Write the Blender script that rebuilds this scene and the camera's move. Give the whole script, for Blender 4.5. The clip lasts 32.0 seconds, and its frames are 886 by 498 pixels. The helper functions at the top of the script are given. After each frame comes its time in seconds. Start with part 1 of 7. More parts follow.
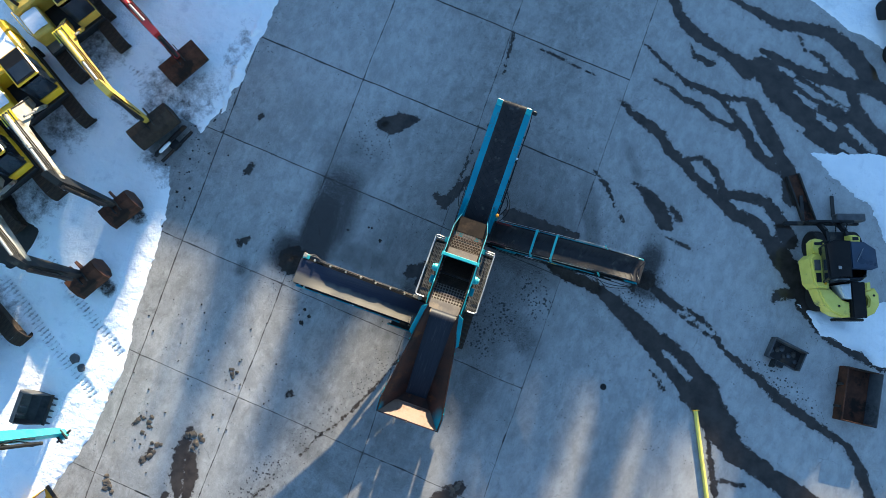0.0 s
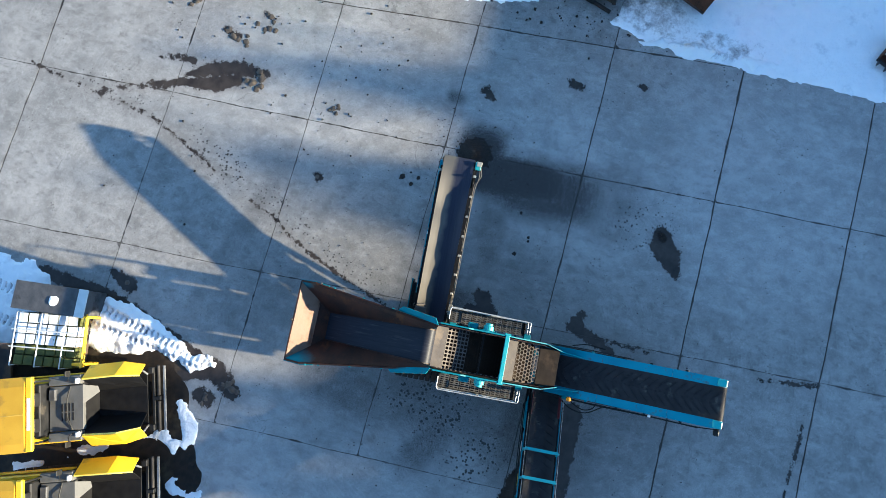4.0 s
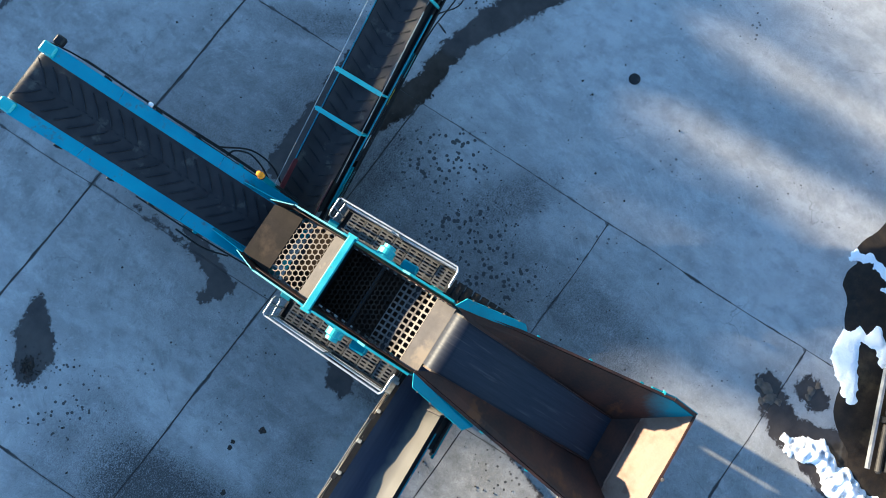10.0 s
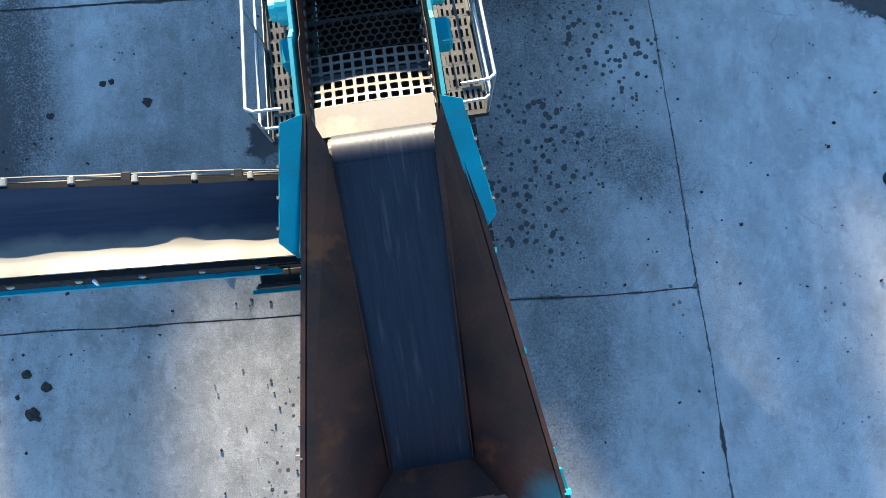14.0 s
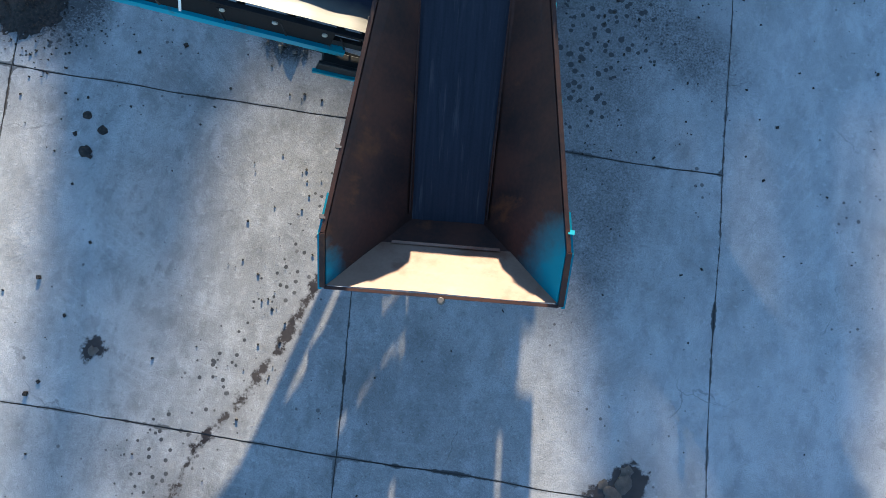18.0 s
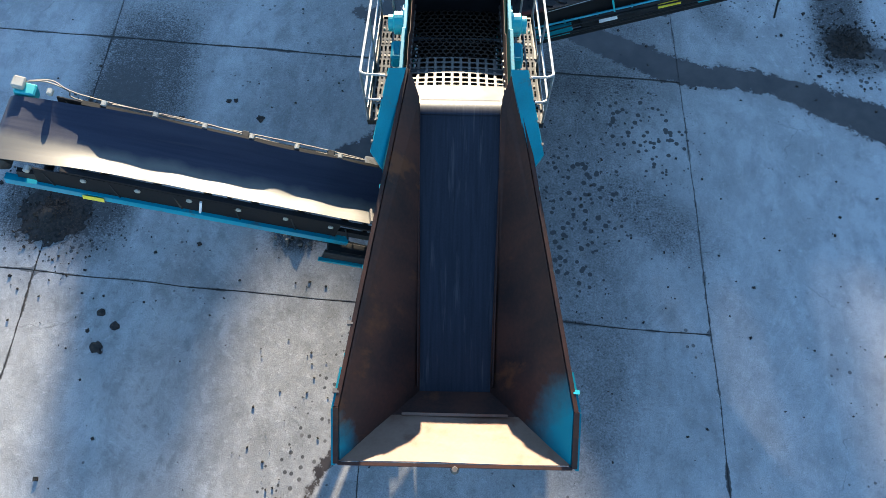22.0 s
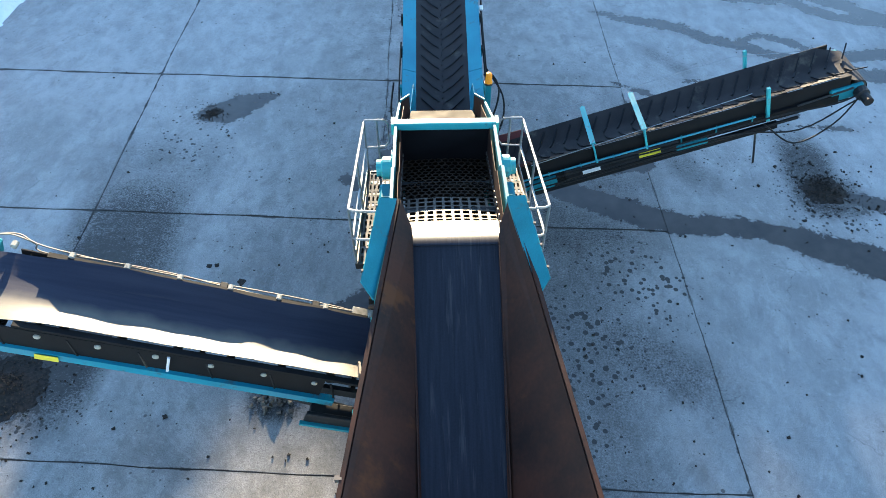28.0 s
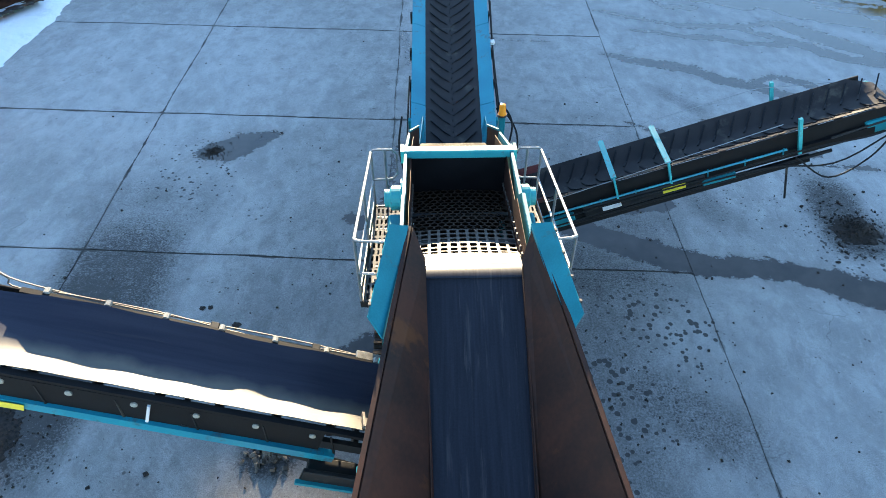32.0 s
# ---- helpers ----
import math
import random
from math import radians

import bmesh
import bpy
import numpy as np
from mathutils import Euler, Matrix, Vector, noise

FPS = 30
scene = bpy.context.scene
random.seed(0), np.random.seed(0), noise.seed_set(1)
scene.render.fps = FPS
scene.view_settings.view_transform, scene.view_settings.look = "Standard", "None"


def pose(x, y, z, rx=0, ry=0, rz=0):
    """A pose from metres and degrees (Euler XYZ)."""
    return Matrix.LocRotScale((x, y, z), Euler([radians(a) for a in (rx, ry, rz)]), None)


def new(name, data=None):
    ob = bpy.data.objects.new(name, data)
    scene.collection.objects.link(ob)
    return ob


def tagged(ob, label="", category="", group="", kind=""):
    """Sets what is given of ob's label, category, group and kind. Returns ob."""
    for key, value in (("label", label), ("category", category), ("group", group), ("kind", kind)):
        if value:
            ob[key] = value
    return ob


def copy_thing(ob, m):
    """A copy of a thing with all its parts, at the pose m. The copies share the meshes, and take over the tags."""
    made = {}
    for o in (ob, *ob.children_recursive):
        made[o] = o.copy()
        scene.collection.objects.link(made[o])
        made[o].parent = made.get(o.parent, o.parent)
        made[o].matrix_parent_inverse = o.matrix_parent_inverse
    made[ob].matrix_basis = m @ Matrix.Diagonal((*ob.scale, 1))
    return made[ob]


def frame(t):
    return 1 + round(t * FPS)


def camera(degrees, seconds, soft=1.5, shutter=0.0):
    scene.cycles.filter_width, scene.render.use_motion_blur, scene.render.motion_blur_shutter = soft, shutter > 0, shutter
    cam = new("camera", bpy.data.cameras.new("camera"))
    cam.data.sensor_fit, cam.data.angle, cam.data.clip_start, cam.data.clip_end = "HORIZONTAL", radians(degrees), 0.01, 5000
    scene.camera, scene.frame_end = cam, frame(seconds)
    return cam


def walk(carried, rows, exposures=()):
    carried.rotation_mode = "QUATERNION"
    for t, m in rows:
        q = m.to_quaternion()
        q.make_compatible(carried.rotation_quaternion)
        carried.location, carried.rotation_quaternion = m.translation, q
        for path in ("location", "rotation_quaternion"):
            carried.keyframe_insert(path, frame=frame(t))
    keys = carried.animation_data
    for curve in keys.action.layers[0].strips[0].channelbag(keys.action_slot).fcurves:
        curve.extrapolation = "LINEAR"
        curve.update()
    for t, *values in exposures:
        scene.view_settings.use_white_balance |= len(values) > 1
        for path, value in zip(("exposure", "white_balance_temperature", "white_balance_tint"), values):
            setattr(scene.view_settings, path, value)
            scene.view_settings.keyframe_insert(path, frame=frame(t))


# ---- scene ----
EXPOSURES = [(0, 1.91, 5900, 5), (5, 1.98, 5750, 5), (7, 1.84, 5820, 5), (8, 1.98, 5800, 5), (10, 2.34, 5800, 5), (12, 2.64, 5850, 6), (14, 2.62, 5800, 6), (19, 2.20, 5760, 7), (24, 2.50, 6000, 8), (27, 2.64, 6200, 8), (28, 2.79, 6440, 8), (32, 2.76, 6500, 8)]
cam = camera(69.81, 32.0, 0.7)
# seconds, eye x y z, tilt up from straight down, heading
PATH = [
    (0, 1.333, -3.537, 26.517, 7.97, 20.48),
    (0.5, 1.293, -3.488, 26.076, 7.90, 25.94),
    (1, 1.238, -3.428, 25.604, 7.80, 32.95),
    (1.5, 1.162, -3.335, 25.068, 7.86, 42.02),
    (2, 1.102, -3.178, 24.471, 7.99, 50.55),
    (2.5, 1.046, -2.981, 23.828, 7.96, 58.77),
    (4.5, 0.580, -2.380, 20.788, 7.80, 119.94),
    (5, 0.549, -2.405, 20.061, 7.83, 136.96),
    (5.5, 0.546, -2.468, 19.361, 7.87, 153.71),
    (6, 0.545, -2.556, 18.691, 8.01, 170.74),
    (6.5, 0.557, -2.668, 18.061, 8.07, 184.95),
    (7, 0.599, -2.787, 17.433, 7.96, 201.68),
    (7.5, 0.669, -2.874, 16.850, 7.82, 216.99),
    (8, 0.773, -2.903, 16.249, 7.74, 234.89),
    (8.5, 0.869, -2.898, 15.623, 7.65, 249.80),
    (9, 0.955, -2.853, 14.916, 7.53, 268.34),
    (9.5, 1.033, -2.734, 14.206, 7.44, 284.08),
    (10, 1.139, -2.662, 13.498, 7.59, 303.65),
    (10.5, 1.233, -2.647, 12.841, 7.75, 320.40),
    (11, 1.277, -2.679, 12.186, 7.80, 338.43),
    (11.5, 1.269, -2.723, 11.531, 8.07, 345.31),
    (12, 1.256, -2.810, 10.785, 8.41, 348.16),
    (12.5, 1.274, -3.042, 10.090, 8.56, 350.06),
    (13, 1.310, -3.437, 9.469, 8.58, 351.60),
    (13.5, 1.335, -3.991, 9.190, 8.53, 352.52),
    (14, 1.382, -4.639, 9.049, 8.08, 353.33),
    (14.5, 1.513, -5.264, 9.007, 8.09, 353.70),
    (15, 1.706, -5.860, 9.026, 7.48, 355.37),
    (15.5, 1.789, -6.290, 9.038, 7.84, 362.40),
    (17.5, 1.427, -6.984, 9.161, 7.59, 370.75),
    (18, 1.210, -7.114, 9.202, 7.66, 366.28),
    (18.5, 1.142, -7.157, 9.286, 7.81, 364.31),
    (19, 1.148, -7.184, 9.385, 9.57, 363.71),
    (19.5, 1.173, -7.211, 9.426, 13.99, 363.31),
    (20, 1.159, -7.260, 9.449, 14.05, 363.16),
    (20.5, 1.161, -7.319, 9.464, 14.42, 363.06),
    (21, 1.168, -7.368, 9.473, 17.36, 363.00),
    (21.5, 1.156, -7.395, 9.497, 20.49, 362.91),
    (22, 1.072, -7.379, 9.523, 24.33, 362.91),
    (22.5, 1.031, -7.351, 9.546, 26.60, 362.98),
    (23, 1.032, -7.392, 9.568, 26.56, 361.96),
    (23.5, 1.070, -7.423, 9.571, 26.56, 361.16),
    (24, 1.046, -7.446, 9.576, 26.56, 360.63),
    (24.5, 1.031, -7.472, 9.567, 26.64, 360.45),
    (26.5, 0.949, -7.525, 8.996, 30.08, 360.08),
    (27, 0.941, -7.501, 8.873, 32.98, 359.98),
    (27.5, 0.931, -7.523, 8.730, 37.32, 359.97),
    (28, 0.911, -7.551, 8.586, 41.75, 360.04),
    (28.5, 0.893, -7.535, 8.455, 46.07, 360.08),
    (29, 0.866, -7.506, 8.324, 46.51, 360.06),
    (29.5, 0.845, -7.472, 8.192, 46.48, 360.11),
    (30, 0.816, -7.454, 8.078, 46.43, 360.09),
    (30.5, 0.790, -7.436, 8.006, 46.41, 360.13),
    (31, 0.752, -7.414, 7.967, 46.46, 360.18),
    (31.5, 0.721, -7.353, 7.929, 46.40, 360.29),
    (32, 0.766, -7.203, 7.908, 46.55, 360.26),
]
walk(cam, [(t, pose(x, y, z, tilt, 0, yaw)) for t, x, y, z, tilt, yaw in PATH], EXPOSURES)

# ---- light: low winter sun, clear blue sky ----
SUN_EL, SUN_AZ = 13.3, 3.5          # elevation; heading of the light off the -y axis
world = bpy.data.worlds.new("sky")
scene.world = world
world.use_nodes = True
_wn = world.node_tree.nodes
_sky = _wn.new("ShaderNodeTexSky")
_sky.sky_type = 'NISHITA'
_sky.sun_disc = False
_sky.sun_elevation = radians(SUN_EL)
_sky.sun_rotation = radians(-SUN_AZ)
_sky.air_density, _sky.dust_density, _sky.ozone_density = 1.0, 0.0, 2.4
world.node_tree.links.new(_sky.outputs[0], _wn["Background"].inputs[0])
_wn["Background"].inputs[1].default_value = 0.098
_sun = new("sun", bpy.data.lights.new("sun", 'SUN'))
_sun.data.energy, _sun.data.angle, _sun.data.color = 5.0, radians(0.53), (1.0, 0.80, 0.54)
_sl = Vector((math.sin(radians(SUN_AZ)) * math.cos(radians(SUN_EL)), -math.cos(radians(SUN_AZ)) * math.cos(radians(SUN_EL)), -math.sin(radians(SUN_EL))))
_sun.matrix_world = Matrix.Translation((0, 40, 30)) @ _sl.to_track_quat("-Z", "Y").to_matrix().to_4x4()

# ---- materials ----
def material(name, c1, c2, rough=0.6, metal=0.0, scale=3.0, fine=40.0, bump=0.15, stain=None, amount=0.0, vary=0.0, gloss_var=0.15, stain_scale=1.2):
    """Two-scale procedural surface: broad mottling, fine grain, optional stain patches."""
    m = bpy.data.materials.new(name)
    m.use_nodes = True
    nt = m.node_tree
    n, l = nt.nodes, nt.links
    b = n["Principled BSDF"]
    tc = n.new("ShaderNodeTexCoord")
    big, small = n.new("ShaderNodeTexNoise"), n.new("ShaderNodeTexNoise")
    big.inputs["Scale"].default_value, big.inputs["Detail"].default_value = scale, 4
    small.inputs["Scale"].default_value, small.inputs["Detail"].default_value = fine, 3
    for q in (big, small):
        l.new(tc.outputs["Object"], q.inputs["Vector"])
    mix = n.new("ShaderNodeMix")
    mix.data_type = 'RGBA'
    add = n.new("ShaderNodeMath")
    add.operation = 'MULTIPLY_ADD'
    add.inputs[1].default_value = 0.35
    sub = n.new("ShaderNodeMath")
    sub.operation = 'SUBTRACT'
    sub.inputs[1].default_value = 0.17
    l.new(small.outputs["Fac"], add.inputs[0])
    l.new(big.outputs["Fac"], sub.inputs[0])
    l.new(sub.outputs[0], add.inputs[2])
    ramp = n.new("ShaderNodeMapRange")
    ramp.inputs[1].default_value, ramp.inputs[2].default_value = 0.3, 0.7
    l.new(add.outputs[0], ramp.inputs[0])
    l.new(ramp.outputs[0], mix.inputs[0])
    mix.inputs[6].default_value, mix.inputs[7].default_value = (*c1, 1), (*c2, 1)
    col = mix.outputs[2]
    if stain:
        sn = n.new("ShaderNodeTexNoise")
        sn.inputs["Scale"].default_value, sn.inputs["Detail"].default_value, sn.inputs["Roughness"].default_value = stain_scale, 8, 0.65
        l.new(tc.outputs["Object"], sn.inputs["Vector"])
        sr = n.new("ShaderNodeMapRange")
        sr.inputs[1].default_value, sr.inputs[2].default_value = 0.62 - 0.3 * amount, 0.72 - 0.3 * amount
        l.new(sn.outputs["Fac"], sr.inputs[0])
        m2 = n.new("ShaderNodeMix")
        m2.data_type = 'RGBA'
        l.new(sr.outputs[0], m2.inputs[0])
        l.new(col, m2.inputs[6])
        m2.inputs[7].default_value = (*stain, 1)
        col = m2.outputs[2]
    if vary:
        oi = n.new("ShaderNodeObjectInfo")
        hs = n.new("ShaderNodeHueSaturation")
        mr = n.new("ShaderNodeMapRange")
        mr.inputs[3].default_value, mr.inputs[4].default_value = 1 - vary, 1 + vary
        l.new(oi.outputs["Random"], mr.inputs[0])
        l.new(mr.outputs[0], hs.inputs["Value"])
        l.new(col, hs.inputs["Color"])
        col = hs.outputs[0]
    l.new(col, b.inputs["Base Color"])
    rr = n.new("ShaderNodeMapRange")
    rr.inputs[3].default_value, rr.inputs[4].default_value = max(rough - gloss_var, 0.05), min(rough + gloss_var, 1)
    l.new(big.outputs["Fac"], rr.inputs[0])
    l.new(rr.outputs[0], b.inputs["Roughness"])
    b.inputs["Metallic"].default_value = metal
    if bump:
        bp = n.new("ShaderNodeBump")
        bp.inputs["Strength"].default_value, bp.inputs["Distance"].default_value = bump, 0.01
        l.new(add.outputs[0], bp.inputs["Height"])
        l.new(bp.outputs[0], b.inputs["Normal"])
    return m


TEAL = material("teal_paint", (0.006, 0.145, 0.185), (0.014, 0.21, 0.26), 0.58, 0, 2, 60, 0.08, (0.05, 0.10, 0.10), 0.05, 0, 0.15, 5.0)
TEAL_LIGHT = material("turquoise_paint", (0.03, 0.32, 0.34), (0.05, 0.42, 0.43), 0.45, 0, 3, 60, 0.08, (0.10, 0.15, 0.14), 0.05, 0, 0.15, 6.0)
BLUE_COVER = material("blue_cover_paint", (0.006, 0.19, 0.28), (0.012, 0.27, 0.36), 0.38, 0, 2, 50, 0.06, (0.05, 0.12, 0.15), 0.2, 0, 0.15, 4.0)
RUST = material("rusty_wear_plate", (0.022, 0.013, 0.011), (0.066, 0.026, 0.016), 0.7, 0.0, 1.3, 22, 0.2, (0.095, 0.036, 0.015), 0.10)
RUST_BRIGHT = material("pale_orange_rust", (0.15, 0.082, 0.050), (0.21, 0.125, 0.082), 0.65, 0.0, 2.5, 30, 0.2, (0.13, 0.055, 0.028), 0.3)
RUBBER = material("belt_rubber", (0.010, 0.011, 0.014), (0.018, 0.019, 0.023), 0.55, 0, 2, 70, 0.15, (0.05, 0.05, 0.052), 0.12)
RUBBER_DUSTY = material("dusty_belt_rubber", (0.019, 0.017, 0.018), (0.036, 0.032, 0.032), 0.6, 0, 3, 80, 0.2, (0.10, 0.09, 0.075), 0.2)
RUBBER_NAVY = material("worn_feeder_rubber", (0.010, 0.012, 0.019), (0.020, 0.023, 0.034), 0.5, 0, 2, 60, 0.1, (0.045, 0.045, 0.05), 0.15)
RUBBER_BUFF = material("sun_edged_belt", (0.014, 0.017, 0.034), (0.024, 0.027, 0.046), 0.5, 0, 3, 60, 0.08, (0.035, 0.035, 0.045), 0.12)
RUBBER_BUFF.node_tree.nodes["Principled BSDF"].inputs["Specular IOR Level"].default_value = 0.3
DUSTY_STEEL = material("dusty_steel_plate", (0.075, 0.062, 0.053), (0.12, 0.102, 0.088), 0.65, 0.0, 4, 60, 0.15, (0.18, 0.14, 0.10), 0.2)
DARK_STEEL = material("dark_steel", (0.02, 0.019, 0.018), (0.045, 0.04, 0.037), 0.6, 0.4, 4, 60, 0.15, (0.09, 0.055, 0.03), 0.2)
BLACK_PAINT = material("black_frame_paint", (0.010, 0.011, 0.012), (0.022, 0.022, 0.023), 0.5, 0, 4, 60, 0.1, (0.08, 0.07, 0.055), 0.18)
GALV = material("galvanised_steel", (0.24, 0.25, 0.26), (0.36, 0.37, 0.38), 0.5, 0.6, 8, 90, 0.05)
TREAD = material("dusty_walkway_tread", (0.07, 0.067, 0.062), (0.13, 0.122, 0.112), 0.65, 0.2, 5, 60, 0.15, (0.05, 0.047, 0.045), 0.35)
SCREEN_PLATE = material("punched_screen_plate", (0.075, 0.06, 0.048), (0.13, 0.105, 0.085), 0.6, 0.1, 5, 60, 0.2, (0.12, 0.07, 0.04), 0.2)
# screen box inside: the shade under the cross bar put into the colour
DECK_SHADED = material("shaded_screen_interior", (0.02, 0.014, 0.010), (0.05, 0.032, 0.02), 0.8, 0.1, 4, 40, 0.2)
HOSE = material("hydraulic_hose_rubber", (0.008, 0.008, 0.009), (0.018, 0.018, 0.018), 0.7, 0, 8, 80, 0.05)
AMBER = material("amber_lens", (0.9, 0.28, 0.02), (0.95, 0.35, 0.03), 0.2, 0, 3, 40, 0)
LABEL_YELLOW = material("yellow_decal", (0.75, 0.60, 0.03), (0.8, 0.65, 0.05), 0.4, 0, 3, 40, 0, (0.15, 0.14, 0.1), 0.1)
LABEL_WHITE = material("white_decal", (0.7, 0.72, 0.74), (0.8, 0.8, 0.8), 0.4, 0, 3, 40, 0)
RED = material("red_paint", (0.42, 0.015, 0.02), (0.55, 0.03, 0.03), 0.4, 0, 3, 40, 0.05, (0.12, 0.03, 0.02), 0.15)
RED_DARK = material("dark_red_rubber", (0.07, 0.010, 0.014), (0.12, 0.016, 0.02), 0.6, 0, 3, 40, 0.1, (0.04, 0.03, 0.03), 0.2)
YELLOW = material("yellow_paint", (0.78, 0.45, 0.014), (0.88, 0.54, 0.025), 0.35, 0, 2, 40, 0.04, (0.35, 0.22, 0.05), 0.06)
YELLOW_OLD = material("faded_yellow_paint", (0.58, 0.37, 0.05), (0.70, 0.47, 0.08), 0.45, 0, 3, 40, 0.06, (0.20, 0.13, 0.05), 0.2)
YELLOW_PALE = material("pale_yellow_paint", (0.72, 0.60, 0.10), (0.82, 0.70, 0.15), 0.4, 0, 3, 40, 0.05, (0.2, 0.17, 0.07), 0.12)
OCHRE = material("ochre_canopy_paint", (0.50, 0.27, 0.012), (0.58, 0.33, 0.02), 0.45, 0, 1.5, 40, 0.04, (0.36, 0.2, 0.02), 0.1)
BROWN_PLATE = material("stained_brown_steel", (0.012, 0.010, 0.009), (0.022, 0.018, 0.016), 0.65, 0, 4, 50, 0.1, (0.035, 0.026, 0.02), 0.2)
LIT_RUBBER = material("sunlit_hose_rubber", (0.13, 0.11, 0.088), (0.20, 0.175, 0.14), 0.7, 0, 5, 60, 0.1, (0.06, 0.05, 0.045), 0.15)
CREAM = material("weathered_cream_paint", (0.28, 0.265, 0.225), (0.40, 0.38, 0.32), 0.5, 0, 4, 40, 0.08, (0.10, 0.08, 0.05), 0.35)
GREY_DECK = material("grey_deck_plate", (0.075, 0.075, 0.073), (0.115, 0.115, 0.11), 0.65, 0.0, 4, 50, 0.1, (0.12, 0.11, 0.1), 0.15)
BUCKET_RUST = material("rusty_bucket_steel", (0.05, 0.022, 0.013), (0.12, 0.05, 0.028), 0.7, 0.25, 3, 30, 0.25, (0.02, 0.013, 0.010), 0.4)
BUCKET_GREY = material("grey_bucket_steel", (0.06, 0.062, 0.066), (0.11, 0.11, 0.115), 0.6, 0.4, 4, 40, 0.15, (0.03, 0.03, 0.03), 0.2)
TRACK_MUD = material("muddy_crawler_steel", (0.035, 0.026, 0.02), (0.075, 0.055, 0.04), 0.8, 0.2, 5, 40, 0.3)
TYRE = material("tyre_rubber", (0.010, 0.010, 0.011), (0.022, 0.021, 0.02), 0.7, 0, 6, 60, 0.2)
GLASS = material("tinted_cab_glass", (0.012, 0.018, 0.026), (0.02, 0.028, 0.04), 0.08, 0, 2, 20, 0, None, 0, 0, 0.03)
ROOF_GLASS = material("blue_roof_glazing", (0.018, 0.03, 0.055), (0.03, 0.05, 0.085), 0.3, 0, 2, 20, 0)
SNOW_TOP = material("settled_snow", (0.86, 0.88, 0.90), (0.91, 0.92, 0.93), 0.6, 0, 3, 30, 0.5, (0.74, 0.76, 0.79), 0.15)
SOIL = material("dark_wet_soil", (0.009, 0.007, 0.006), (0.026, 0.019, 0.013), 0.6, 0, 5, 40, 0.6, (0.05, 0.038, 0.022), 0.2)
BITUMEN = material("bitumen_black_steel", (0.004, 0.004, 0.005), (0.011, 0.011, 0.012), 0.7, 0, 5, 50, 0.2)
CLOD = material("dried_mud_clod", (0.045, 0.037, 0.03), (0.10, 0.082, 0.066), 0.85, 0, 8, 50, 0.4)
FINES = material("dark_stone_fines", (0.012, 0.011, 0.011), (0.04, 0.033, 0.028), 0.8, 0, 20, 120, 0.8, (0.10, 0.06, 0.03), 0.1, 0, 0.1, 30)
MOSS = material("mossy_green", (0.06, 0.075, 0.02), (0.12, 0.13, 0.035), 0.85, 0, 6, 40, 0.3)
BARK = material("bark", (0.05, 0.035, 0.025), (0.1, 0.07, 0.05), 0.9, 0, 6, 40, 0.5)
NEEDLES = material("spruce_needles", (0.02, 0.045, 0.018), (0.04, 0.075, 0.03), 0.8, 0, 2, 20, 0.2)
PLASTIC_WHITE = material("milky_plastic", (0.55, 0.58, 0.58), (0.66, 0.68, 0.68), 0.35, 0, 4, 40, 0.05)

# matt, dust-dulled surfaces shine less
for _m in (BLACK_PAINT, BITUMEN, RUBBER, RUBBER_DUSTY, RUBBER_NAVY, DECK_SHADED, TYRE, TRACK_MUD, SOIL, FINES, HOSE, RUST, BUCKET_RUST, TEAL):
    _m.node_tree.nodes["Principled BSDF"].inputs["Specular IOR Level"].default_value = 0.22

BROWN_PLATE.node_tree.nodes["Principled BSDF"].inputs["Specular IOR Level"].default_value = 0.04

# lengthwise scuffs on the belts, run-down streaks on the hopper walls
for _m, _s in ((RUBBER_NAVY, (14, .7, 1)), (RUBBER_BUFF, (8, .35, 1)), (RUST, (2.2, 2.2, .35))):
    _t = _m.node_tree
    _mp = _t.nodes.new("ShaderNodeMapping")
    _mp.inputs["Scale"].default_value = _s
    _tc = next(q for q in _t.nodes if q.bl_idname == "ShaderNodeTexCoord")
    for q in [q for q in _t.nodes if q.bl_idname == "ShaderNodeTexNoise" and q.inputs["Scale"].default_value < 20]:
        _t.links.new(_mp.outputs[0], q.inputs["Vector"])
    _t.links.new(_tc.outputs["Object"], _mp.inputs["Vector"])

def worn_corner(name, corner, full, gone):
    """Rusty plate that keeps its teal paint round one corner, scuffed away with distance from it."""
    m = RUST.copy()
    m.name = name
    n, l = m.node_tree.nodes, m.node_tree.links
    b = n["Principled BSDF"]
    rust = b.inputs["Base Color"].links[0].from_socket
    tc, no, di = n.new("ShaderNodeTexCoord"), n.new("ShaderNodeTexNoise"), n.new("ShaderNodeVectorMath")
    di.operation = 'DISTANCE'
    di.inputs[1].default_value = corner
    no.inputs["Scale"].default_value, no.inputs["Detail"].default_value, no.inputs["Roughness"].default_value = 4.0, 7, 0.65
    l.new(tc.outputs["Object"], di.inputs[0])
    l.new(tc.outputs["Object"], no.inputs["Vector"])
    ad = n.new("ShaderNodeMath")
    ad.operation = 'MULTIPLY_ADD'
    ad.inputs[1].default_value = 0.5
    l.new(no.outputs["Fac"], ad.inputs[0])
    l.new(di.outputs["Value"], ad.inputs[2])
    mr = n.new("ShaderNodeMapRange")
    mr.inputs[1].default_value, mr.inputs[2].default_value = full + .25, gone + .25
    l.new(ad.outputs[0], mr.inputs[0])
    mx = n.new("ShaderNodeMix")
    mx.data_type = 'RGBA'
    mx.inputs[6].default_value = (0.007, 0.16, 0.20, 1)
    l.new(mr.outputs[0], mx.inputs[0])
    l.new(rust, mx.inputs[7])
    l.new(mx.outputs[2], b.inputs["Base Color"])
    return m


